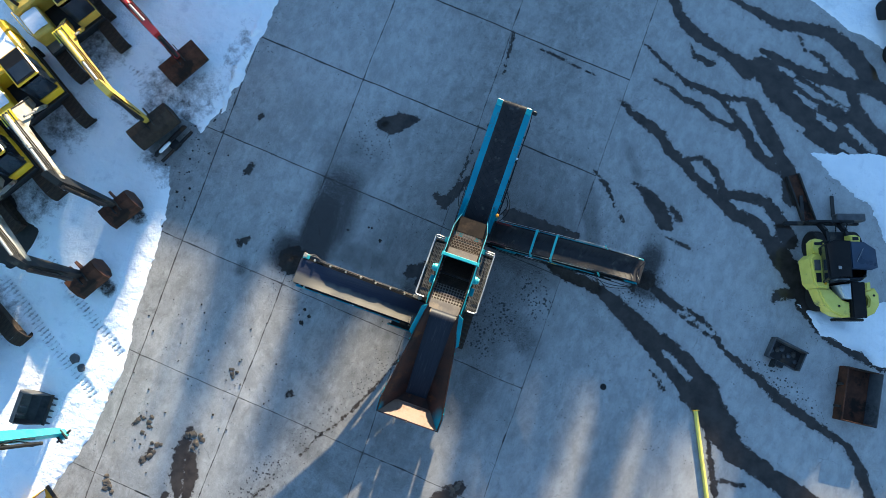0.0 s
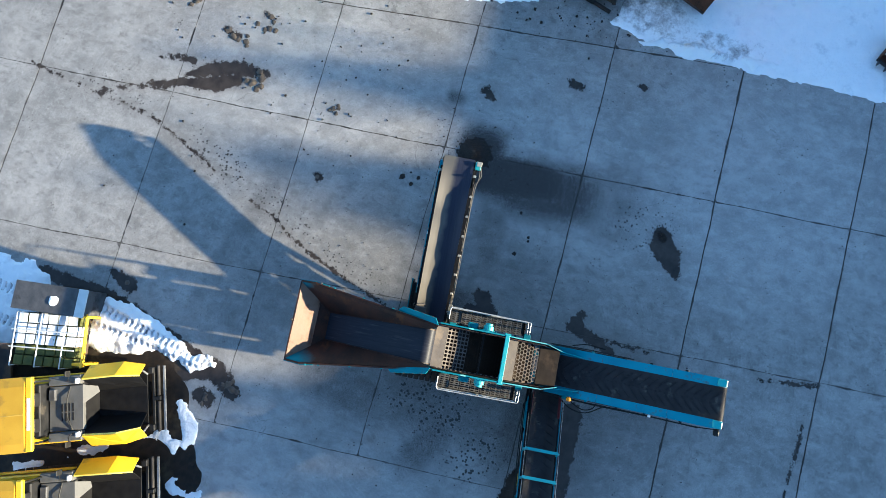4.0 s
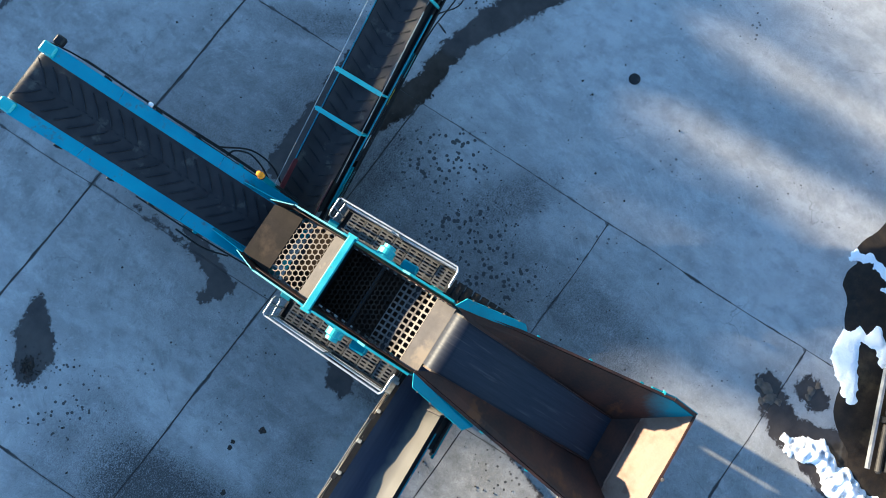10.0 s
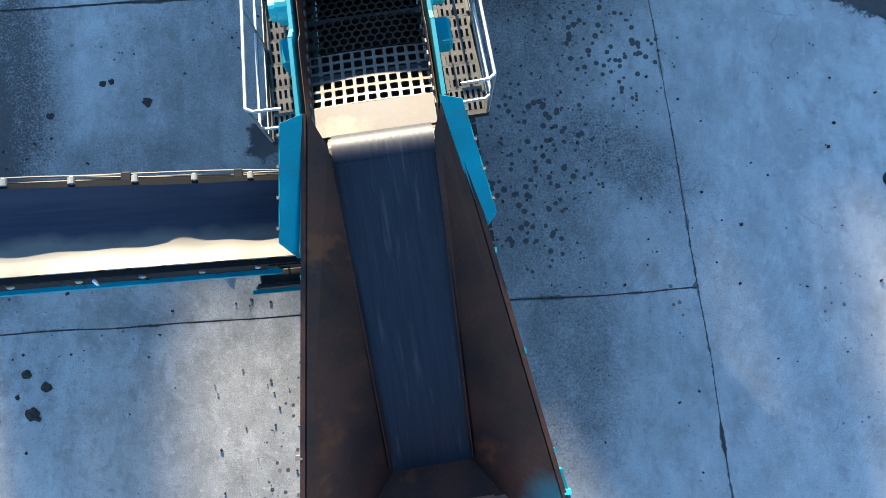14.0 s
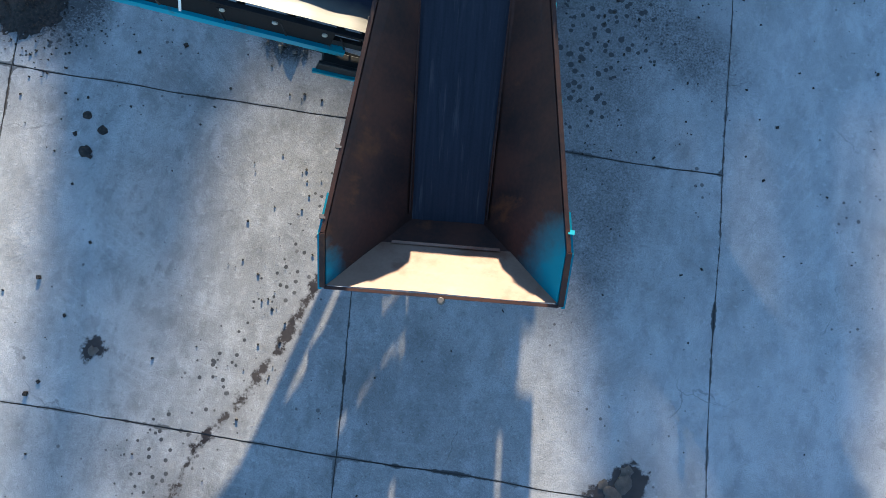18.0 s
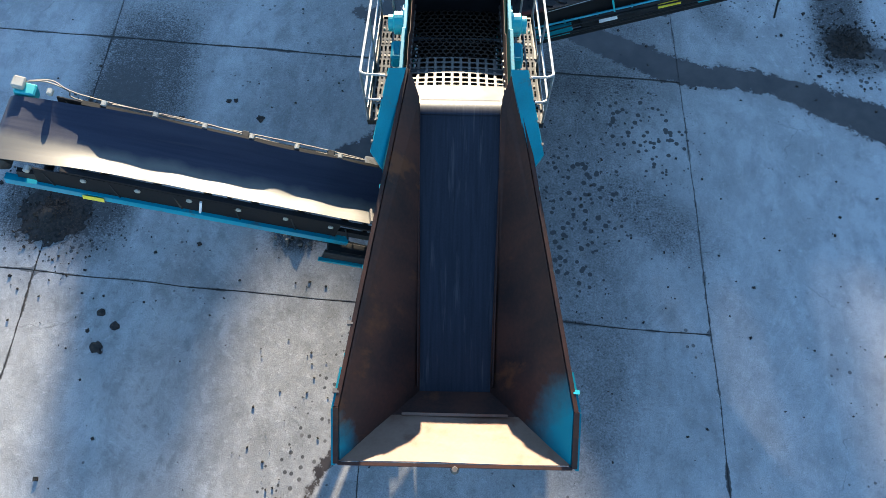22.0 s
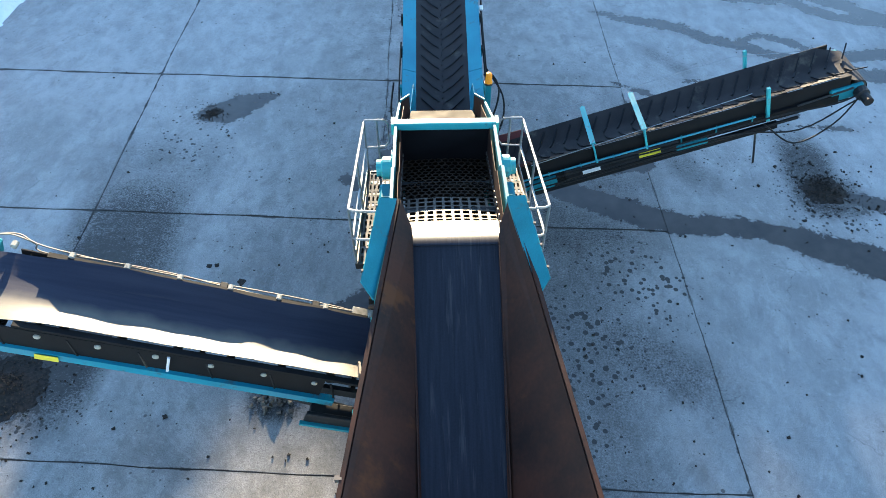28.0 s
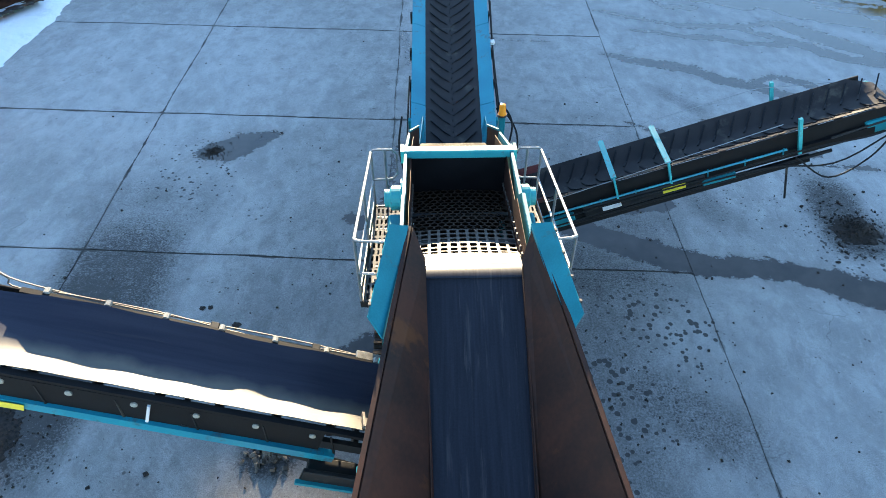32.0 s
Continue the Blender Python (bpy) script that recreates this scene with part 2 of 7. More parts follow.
WORN_EAST = worn_corner("teal_worn_to_rust_east", (1.24, -6.0, 3.25), .26, .72)
WORN_WEST = worn_corner("teal_worn_to_rust_west", (-1.14, -6.1, 3.2), .06, .36)


def lit_edge(m, patch_tone, x0, x1):
    """Puts a pale sunlit strip into a belt's colour, on one side of its middle line."""
    n, l = m.node_tree.nodes, m.node_tree.links
    b = n["Principled BSDF"]
    rubber = b.inputs["Base Color"].links[0].from_socket
    tc, no, sep, ad, mr, mx = (n.new("ShaderNode" + q) for q in ("TexCoord", "TexNoise", "SeparateXYZ", "Math", "MapRange", "Mix"))
    no.inputs["Scale"].default_value, no.inputs["Detail"].default_value = 2.5, 6
    ad.operation = 'MULTIPLY_ADD'
    ad.inputs[1].default_value = 0.25
    mr.inputs[1].default_value, mr.inputs[2].default_value = x0 + .125, x1 + .125
    mx.data_type = 'RGBA'
    mx.inputs[7].default_value = (*patch_tone, 1)
    l.new(tc.outputs["Object"], no.inputs["Vector"])
    l.new(tc.outputs["Object"], sep.inputs[0])
    l.new(no.outputs["Fac"], ad.inputs[0])
    l.new(sep.outputs[0], ad.inputs[2])
    l.new(ad.outputs[0], mr.inputs[0])
    l.new(mr.outputs[0], mx.inputs[0])
    l.new(rubber, mx.inputs[6])
    l.new(mx.outputs[2], b.inputs["Base Color"])


# the left belt's near trough: sunlight put into the colour
lit_edge(RUBBER_BUFF, (0.115, 0.105, 0.09), .0, -.16)

# ---- builders ----
def mesh_of(bm, name, smooth=False):
    me = bpy.data.meshes.new(name)
    bm.normal_update()
    bm.to_mesh(me)
    bm.free()
    if smooth:
        for p in me.polygons:
            p.use_smooth = True
        me.set_sharp_from_angle(angle=radians(50))
    return me


def part(name, bm, mat, parent, label="", smooth=False):
    """Links a bmesh (or a mesh) as one mesh object under a thing or a part, in the thing's own coordinates."""
    me = bm if isinstance(bm, bpy.types.Mesh) else mesh_of(bm, name, smooth)
    if not me.materials:
        me.materials.append(mat)
    ob = new(name, me)
    ob.parent = parent
    if label:
        ob["label"] = label
    return ob


def thing(name, m, label, category, group="", kind=""):
    ob = new(name)
    ob.empty_display_size = 0.2
    ob.matrix_world = m
    return tagged(ob, label, category, group, kind)


def single(name, bm, mat, label, category, group="", kind="", m=None, smooth=False):
    me = mesh_of(bm, name, smooth)
    me.materials.append(mat)
    ob = new(name, me)
    if m is not None:
        ob.matrix_world = m
    return tagged(ob, label, category, group, kind)


def box(bm, x0, x1, y0, y1, z0, z1, bev=0.0, m=None):
    r = bmesh.ops.create_cube(bm, size=1.0)
    vs = r["verts"]
    bmesh.ops.scale(bm, vec=(x1 - x0, y1 - y0, z1 - z0), verts=vs)
    bmesh.ops.translate(bm, vec=((x0 + x1) / 2, (y0 + y1) / 2, (z0 + z1) / 2), verts=vs)
    if bev:
        es = list({e for v in vs for e in v.link_edges})
        r = bmesh.ops.bevel(bm, geom=es, offset=bev, segments=1, affect='EDGES')
        vs = list({v for f in r["faces"] for v in f.verts} | {v for v in vs if v.is_valid})
    if m is not None:
        bmesh.ops.transform(bm, matrix=m, verts=vs)
    return bm


def boxes(*rows, bev=0.0):
    bm = bmesh.new()
    for r in rows:
        box(bm, *r, bev=bev)
    return bm


def slab_between(bm, pts, thick, up=None):
    """A flat or bent plate: polygon pts, given thickness along its normal (or along up)."""
    p = [Vector(q) for q in pts]
    if up is None:
        nrm = Vector((0, 0, 0))
        for i in range(len(p)):
            a, b = p[i], p[(i + 1) % len(p)]
            nrm += a.cross(b)
        nrm.normalize()
    else:
        nrm = Vector(up)
    a = [bm.verts.new(q) for q in p]
    b = [bm.verts.new(q - nrm * thick) for q in p]
    bm.faces.new(a)
    bm.faces.new(list(reversed(b)))
    for i in range(len(p)):
        j = (i + 1) % len(p)
        bm.faces.new((a[j], a[i], b[i], b[j]))
    return bm


def plate(pts, thick, up=None):
    return slab_between(bmesh.new(), pts, thick, up)


def tube(bm, pts, r, sides=6):
    """A round bar or hose through pts."""
    pts = [Vector(p) for p in pts]
    rings = []
    for i, p in enumerate(pts):
        d = (pts[min(i + 1, len(pts) - 1)] - pts[max(i - 1, 0)]).normalized()
        a = d.cross(Vector((0, 0, 1)))
        if a.length < 0.05:
            a = d.cross(Vector((1, 0, 0)))
        a.normalize()
        b = d.cross(a)
        rings.append([bm.verts.new(p + a * (r * math.cos(k * math.tau / sides)) + b * (r * math.sin(k * math.tau / sides))) for k in range(sides)])
    for q, s in zip(rings, rings[1:]):
        for k in range(sides):
            bm.faces.new((q[k], q[(k + 1) % sides], s[(k + 1) % sides], s[k]))
    bm.faces.new(list(reversed(rings[0])))
    bm.faces.new(rings[-1])
    return bm


def bar(p, q, r, sides=8):
    return tube(bmesh.new(), (p, q), r, sides)


def eased(pts, n=5):
    """Rounds a hose's path through its points."""
    p = [Vector(q) for q in pts]
    p = [p[0] * 2 - p[1]] + p + [p[-1] * 2 - p[-2]]
    out = []
    for a, b, c, d in zip(p, p[1:], p[2:], p[3:]):
        for k in range(n):
            t = k / n
            out.append(.5 * (2 * b + (c - a) * t + (2 * a - 5 * b + 4 * c - d) * t * t + (3 * b - a - 3 * c + d) * t ** 3))
    return out + [p[-2]]


def tubes(paths, r, sides=6):
    bm = bmesh.new()
    for p in paths:
        tube(bm, p, r, sides)
    return bm


def beam(bm, p, q, w, h, up=(0, 0, 1)):
    """A square section from p to q."""
    p, q = Vector(p), Vector(q)
    d = (q - p).normalized()
    if abs(d.dot(Vector(up))) > 0.97:
        up = (0, 1, 0)
    s = d.cross(Vector(up)).normalized() * (w / 2)
    t = s.cross(d).normalized() * (h / 2)
    a = [bm.verts.new(o + x) for o in (p, q) for x in (s + t, s - t, -s - t, -s + t)]
    for f in ((0, 1, 2, 3), (7, 6, 5, 4), (0, 4, 5, 1), (1, 5, 6, 2), (2, 6, 7, 3), (3, 7, 4, 0)):
        bm.faces.new([a[k] for k in f])
    return bm


def beams(rows, w, h):
    bm = bmesh.new()
    for p, q in rows:
        beam(bm, p, q, w, h)
    return bm


def profile(bm, pts, y0, y1):
    """Extrudes an (x, z) outline along y."""
    a = [bm.verts.new((x, y0, z)) for x, z in pts]
    b = [bm.verts.new((x, y1, z)) for x, z in pts]
    bm.faces.new(a)
    bm.faces.new(list(reversed(b)))
    for i in range(len(pts)):
        j = (i + 1) % len(pts)
        bm.faces.new((a[j], a[i], b[i], b[j]))
    bmesh.ops.recalc_face_normals(bm, faces=bm.faces)
    return bm


def lathe(bm, m, rows, sides=16):
    """Rings (radius, height) about the z axis of m."""
    rings = [[bm.verts.new(m @ Vector((r * math.cos(k * math.tau / sides), r * math.sin(k * math.tau / sides), z))) for k in range(sides)] for r, z in rows]
    for q, s in zip(rings, rings[1:]):
        for k in range(sides):
            bm.faces.new((q[k], q[(k + 1) % sides], s[(k + 1) % sides], s[k]))
    bm.faces.new(list(reversed(rings[0])))
    bm.faces.new(rings[-1])
    return bm


def strip_sheet(bm, rows, thick):
    """A sheet through rows of points (each row runs across), with thickness below."""
    top = [[bm.verts.new(p) for p in r] for r in rows]
    low = [[bm.verts.new((p[0], p[1], p[2] - thick)) for p in r] for r in rows]
    nr, nc = len(rows), len(rows[0])
    for i in range(nr - 1):
        for j in range(nc - 1):
            bm.faces.new((top[i][j], top[i][j + 1], top[i + 1][j + 1], top[i + 1][j]))
            bm.faces.new((low[i][j], low[i + 1][j], low[i + 1][j + 1], low[i][j + 1]))
    rim = [(i, 0) for i in range(nr)] + [(nr - 1, j) for j in range(1, nc)] + [(i, nc - 1) for i in range(nr - 2, -1, -1)] + [(0, j) for j in range(nc - 2, 0, -1)]
    for (i, j), (k, m) in zip(rim, rim[1:] + rim[:1]):
        bm.faces.new((top[i][j], top[k][m], low[k][m], low[i][j]))
    bmesh.ops.recalc_face_normals(bm, faces=bm.faces)
    return bm


def punched(width, cols, rows, pitch, hole, f, thick=0.015):
    """A plate punched with square holes of the given half-width; f maps (across, along) to a place."""
    bm = bmesh.new()
    cw = width / cols
    for j in range(rows):
        for i in range(cols):
            cx, cy = (i + 0.5) * cw, (j + 0.5) * pitch
            rim, inn = [], []
            for k in range(8):
                c, s = math.cos(k * math.tau / 8), math.sin(k * math.tau / 8)
                e = 1 / max(abs(c), abs(s))
                rim.append(bm.verts.new(f(cx + c * e * cw / 2, cy + s * e * pitch / 2)))
                q = hole * e * (0.93 if k % 2 else 1)
                inn.append((cx + c * q, cy + s * q))
            top = [bm.verts.new(f(x, y)) for x, y in inn]
            low = [bm.verts.new(Vector(f(x, y)) - Vector((0, 0, thick))) for x, y in inn]
            for k in range(8):
                h = (k + 1) % 8
                bm.faces.new((rim[k], rim[h], top[h], top[k]))
                bm.faces.new((top[k], top[h], low[h], low[k]))
    return bm


def honeycomb(width, cols, rows, web, f, thick=0.015):
    """A plate of true hexagonal cells, cols across; web is half the bar between two holes; f as in punched."""
    bm = bmesh.new()
    cw = width / cols
    R = cw / math.sqrt(3)
    for j in range(rows):
        off = cw / 2 if j % 2 else 0.0
        for i in range(cols - (1 if off else 0)):
            cx, cy = off + (i + 0.5) * cw, (1.5 * j + 1) * R
            ang = [radians(30 + 60 * k) for k in range(6)]
            out = [bm.verts.new(f(cx + R * math.cos(a), cy + R * math.sin(a))) for a in ang]
            inn = [(cx + (R - web) * math.cos(a), cy + (R - web) * math.sin(a)) for a in ang]
            top = [bm.verts.new(f(x, y)) for x, y in inn]
            low = [bm.verts.new(Vector(f(x, y)) - Vector((0, 0, thick))) for x, y in inn]
            for k in range(6):
                h = (k + 1) % 6
                bm.faces.new((out[k], out[h], top[h], top[k]))
                bm.faces.new((top[k], top[h], low[h], low[k]))
        if off:
            for x0, x1 in ((0, off), (width - off, width)):
                bm.faces.new([bm.verts.new(f(x, y)) for x, y in ((x0, (1.5 * j + .25) * R), (x1, (1.5 * j + .25) * R), (x1, (1.5 * j + 1.75) * R), (x0, (1.5 * j + 1.75) * R))])
    return bm


def lump(r, seed, squash=0.6, rough=0.3, sub=2):
    """A clod or stone: a dented ball."""
    bm = bmesh.new()
    bmesh.ops.create_icosphere(bm, subdivisions=sub, radius=r)
    off = Vector((seed * 3.7, seed * 1.3, seed * 7.1))
    for v in bm.verts:
        k = 1 + rough * noise.noise(v.co * (1.6 / r) + off) + rough * 0.5 * noise.noise(v.co * (4 / r) + off)
        v.co = Vector((v.co.x * k, v.co.y * k, max(v.co.z * k * squash, -r * 0.15)))
    return bm

# ---- ground ----
def grid_mesh(name, xs, ys, zfun, keep=None):
    X, Y = np.meshgrid(xs, ys)
    Z = zfun(X, Y)
    nx, ny = len(xs), len(ys)
    idx = np.arange(nx * ny).reshape(ny, nx)
    f = np.stack([idx[:-1, :-1], idx[:-1, 1:], idx[1:, 1:], idx[1:, :-1]], -1).reshape(-1, 4)
    if keep is not None:
        k = keep(X, Y, Z).ravel()
        f = f[k[f].any(1)]
    used = np.zeros(nx * ny, bool)
    used[f.ravel()] = True
    re = np.cumsum(used) - 1
    co = np.stack([X, Y, Z], -1).reshape(-1, 3)[used]
    f = re[f]
    me = bpy.data.meshes.new(name)
    me.vertices.add(len(co))
    me.vertices.foreach_set("co", co.ravel())
    me.loops.add(f.size)
    me.loops.foreach_set("vertex_index", f.ravel())
    me.polygons.add(len(f))
    me.polygons.foreach_set("loop_start", np.arange(0, f.size, 4))
    me.update(calc_edges=True)
    me.validate()
    return me, co


def wavy(X, Y, s, seed=0.0):
    """Cheap smooth noise in -1..1, several sines at turned headings."""
    out = np.zeros_like(X)
    for k in range(7):
        a = 1.3 * k + seed
        fr = s * (0.7 + 0.45 * k)
        out += np.sin(fr * (X * math.cos(a) + Y * math.sin(a)) + 2.1 * k + seed + 1.3 * np.sin(fr * 0.6 * (X * math.sin(a) - Y * math.cos(a)) + k)) / (1 + 0.45 * k)
    return out / 3.6


def line_field(X, Y, pts, widths):
    """Signed distance to a stream: minus inside. widths: half-widths along it."""
    d = np.full(X.shape, 1e3)
    n = len(pts)
    for i in range(n - 1):
        (ax, ay), (bx, by) = pts[i], pts[i + 1]
        wa, wb = np.interp([i / (n - 1), (i + 1) / (n - 1)], np.linspace(0, 1, len(widths)), widths)
        dx, dy = bx - ax, by - ay
        t = np.clip(((X - ax) * dx + (Y - ay) * dy) / (dx * dx + dy * dy), 0, 1)
        d = np.minimum(d, np.hypot(X - ax - t * dx, Y - ay - t * dy) - (wa + t * (wb - wa)))
    return d


def area_field(X, Y, pts):
    """Signed distance to a polygon's outline: minus inside."""
    d = line_field(X, Y, list(pts) + [pts[0]], [0.0])
    ins = np.zeros(X.shape, bool)
    for (ax, ay), (bx, by) in zip(pts, list(pts[1:]) + [pts[0]]):
        c = (ay > Y) != (by > Y)
        ins ^= c & (X < (bx - ax) * (Y - ay) / (by - ay + 1e-12) + ax)
    return np.where(ins, -d, d)


GROUND_SOIL = material("compacted_dark_ground", (0.022, 0.019, 0.016), (0.055, 0.047, 0.04), 0.8, 0, 0.6, 8, 0.5)
_bm = bmesh.new()
bmesh.ops.create_grid(_bm, x_segments=60, y_segments=60, size=900)
for _v in _bm.verts:
    _v.co.z = -0.011
single("ground", _bm, GROUND_SOIL, "dark compacted soil reaching out round the concrete yard", "ground", kind="structure")

# streams of melt water over the concrete: points and half-widths
STREAMS_PLANT = [
    ([(2.3, 2.2), (3.2, 1.75), (4.0, 1.3), (4.7, .95), (5.3, .78)], [.12, .3, .36, .30]),
    ([(4.8, 5.45), (5.6, 5.0), (6.3, 4.2), (6.8, 3.7)], [.05, .09, .05]),
    ([(-4.25, 4.2), (-3.9, 4.3), (-3.55, 4.6), (-2.95, 4.9)], [.34, .42, .36, .1]),
    ([(.2, -4.4), (-.3, -5.6), (-.6, -6.45), (-1.05, -7.4), (-1.55, -8.4), (-2.0, -8.95), (-2.57, -10.3)], [.03, .05, .06, .05, .07, .02]),
    ([(-3.2, -11.45), (-4.02, -12.95), (-4.6, -14.1), (-5.03, -16.1), (-5.25, -17.5), (-5.65, -18.9)], [.03, .07, .04, .05, .04]),
    ([(-6.89, -13.2), (-6.95, -13.76), (-6.82, -14.37)], [.14, .06]),
    ([(-1.1, 2.0), (-.6, 1.75), (-.25, 2.7), (0, 3.2)], [.13, .25, .1]),
    ([(-.35, 2.3), (-.3, 4.4)], [.1, .06]),
    ([(-.9, -1.5), (-.4, -1.1), (-.3, -1.7)], [.25, .3]),
    ([(-8.05, -2.75), (-7.8, -2.5)], [.22, .1]), ([(-9.0, .1), (-8.95, .5)], [.16, .1]), ([(-9.4, 2.6), (-9.35, 2.66)], [.12]),
    ([(-3.82, -7.9), (-3.75, -7.85)], [.15]), ([(-9.2, -11.2), (-8.9, -10.8)], [.08]),
    ([(-8.3, -12.4), (-8.15, -11.9)], [.13]), ([(-6.97, -10.6), (-6.97, -11.5), (-6.8, -12.4), (-6.4, -13.25)], [.14, .24, .28, .12]), ([(-6.5, -11.6), (-6.2, -12.3), (-6.08, -13.3), (-5.55, -14.9), (-5.15, -16.2)], [.26, .26, .16, .10, .04]), ([(3.5, -10.6), (3.4, -9.7), (4.0, -8.9)], [.5, .35, .3]), ([(4.3, -9.9), (4.4, -9.6)], [.25]),
    ([(1.0, -13.9), (1.3, -13.2)], [.12, .3]), ([(1.5, -16.2), (1.9, -13.6), (3.4, -9.9)], [.2, .3, .3]),
    ([(-.2, 8.2), (-.4, 10.1)], [.06]), ([(1.0, 9.8), (3.6, 9.5)], [.05]),
]
# melt water north, east and south of the plant; dry islands in it
STREAMS_NORTH = [
    ([(5.68, 14.31), (6.11, 13.54), (6.84, 12.96), (7.91, 12.64), (8.95, 12.38), (9.77, 12.04)], [.26, .23, .28, .23, .28, .47]),
    ([(10.4, 12.34), (11.2, 12.05), (12.15, 11.64), (13.12, 11.12), (14.27, 10.79), (15.49, 10.62), (16.67, 10.57), (17.87, 10.4)], [.57, .86, .98, 1.09, 1.09, .8, .69, .69]),
    ([(10.16, 13.15), (11.43, 12.91), (12.65, 12.79), (13.93, 12.88), (14.93, 13.13)], [.16, .25, .28, .3, .35]),
    ([(8.27, 15.01), (9.43, 14.79), (10.46, 14.57), (11.58, 14.86), (12.64, 14.93), (13.71, 14.54), (14.61, 13.85), (15.12, 13.27), (16.14, 13.01), (17.46, 12.87)], [.09, .21, .26, .26, .35, .4, .44, .42, .42, .47]),
    ([(11.5, 14.31), (11.87, 13.86), (12.6, 13.81), (13.21, 13.32), (13.87, 13.12)], [.07, .09, .12, .09]),
    ([(14.31, 12.77), (14.77, 11.99), (15.65, 11.31), (16.71, 10.83)], [.27, .27, .3]),
    ([(10.43, 10.62), (11.47, 9.5), (12.27, 8.8), (12.84, 8.03), (13.18, 7.24)], [.29, .4, .34, .36, .4]),
]
STREAMS_FAR = [
    ([(-2.73, 14.36), (-1.76, 14.76), (-1.1, 14.68), (-0.96, 13.59)], [.45, .4, .3, .3]),
    ([(-2.14, 18.63), (-0.84, 17.04), (1.1, 16.09), (2.69, 15.97), (4.65, 15.2)], [.9, .75, .7, .6, .45]),
    ([(-1.34, 16.72), (-0.42, 19.02)], [.4, .6]),
]
STREAMS_MIDDLE = [
    ([(5.13, 11.66), (5.78, 11.32), (6.63, 10.93), (7.48, 10.54), (8.44, 10.51), (9.06, 10.43), (9.72, 10.61), (10.27, 10.75)], [.05, .07, .1, .16, .18, .16, .12, .14]),
    ([(9.15, 10.33), (9.82, 9.89), (10.63, 9.18), (11.42, 8.48), (12.32, 8.2)], [.11, .18, .21, .25, .21]),
    ([(6.08, 10.21), (6.83, 10.11), (7.46, 9.83), (8.31, 9.77), (8.9, 9.42), (9.99, 9.32)], [.05, .11, .09, .16, .14, .14]),
    ([(7.11, 12.28), (7.42, 11.87), (8.23, 11.78)], [.05, .14, .14]),
    ([(5.04, 8.8), (5.78, 8.38), (6.43, 8.18), (7.13, 7.88), (7.71, 7.34), (8.47, 7.01), (9.06, 6.61), (9.76, 6.45)], [.09, .21, .25, .18, .23, .18, .21]),
    ([(8.4, 7.23), (9.12, 7.56), (9.69, 7.22), (10.28, 6.46)], [.09, .14, .18, .18]),
]
STREAMS_EAST = [
    ([(9.48, 6.38), (10.19, 6.12), (11.07, 5.67), (11.96, 5.62), (12.68, 5.25), (13.33, 4.72), (14.11, 4.13), (14.74, 3.61), (15.04, 2.98)], [.22, .26, .29, .29, .34, .42, .48, .48, .36]),
    ([(10.09, 6.87), (10.49, 6.36), (11.42, 6.58), (12.27, 6.64), (12.92, 6.11), (13.63, 5.34)], [.17, .17, .22, .26, .31, .36]),
    ([(14.9, 3.05), (15.59, 2.32), (16.29, 1.97), (17.28, 1.85), (18.05, 1.65), (19.01, 1.59)], [.35, .16, .14, .16, .16, .12]),
    ([(6.7, 5.47), (7.36, 5.19), (7.99, 4.78), (8.47, 4.25), (8.82, 4.12)], [.1, .26, .36, .31, .1]),
    ([(8.55, 4.99), (8.96, 4.69)], [.14, .17]),
    ([(8.58, 3.71), (9.21, 3.67), (9.79, 3.59)], [.05, .07, .04]),
]
STREAMS_SOUTH = [
    ([(8.5, 1.66), (9.23, 1.3), (9.92, 1.06), (10.9, .63), (11.82, .42), (12.42, .03), (13.23, -.27), (14.04, -.57), (14.81, -.96), (16.62, -1.51), (18.13, -1.88), (18.84, -2.55), (19.52, -3.56)], [.12, .21, .23, .09, .13, .12, .14, .26, .19, .16, .21, .23]),
    ([(9.88, 1.18), (10.64, 1.09), (11.46, .78), (12.1, .28)], [.06, .09, .09]),
    ([(14.67, 3.46), (13.82, 3.02), (13.72, 2.73)], [.35, .21, .12]),
    ([(9.74, -1.81), (10.19, -2.07), (10.52, -2.36)], [.03, .07, .05]),
]
STREAMS_WIDE = [
    ([(2.28, 2.24), (3.15, 2.3), (4.27, 2.33), (5.14, 2.4)], [.38, .31, .24, .14]),
    ([(5.2, .75), (6.73, .64), (8.19, -.02), (9.36, -.57), (10.76, -1.15), (12.11, -1.98), (12.88, -2.9), (13.95, -3.68), (15.76, -4.17), (17.54, -4.66)], [.24, .27, .41, .55, .72, .68, .48, .41, .45]),
    ([(11.36, -2.27), (13.41, -2.7)], [.23, .33]),
    ([(13.74, -4.93), (14.77, -4.82)], [.08, .06]),
    ([(12.2, -2.4), (12.75, -3.5), (13.4, -4.95), (14.3, -6.9), (14.9, -8.3)], [.14, .12, .11, .13]),
]
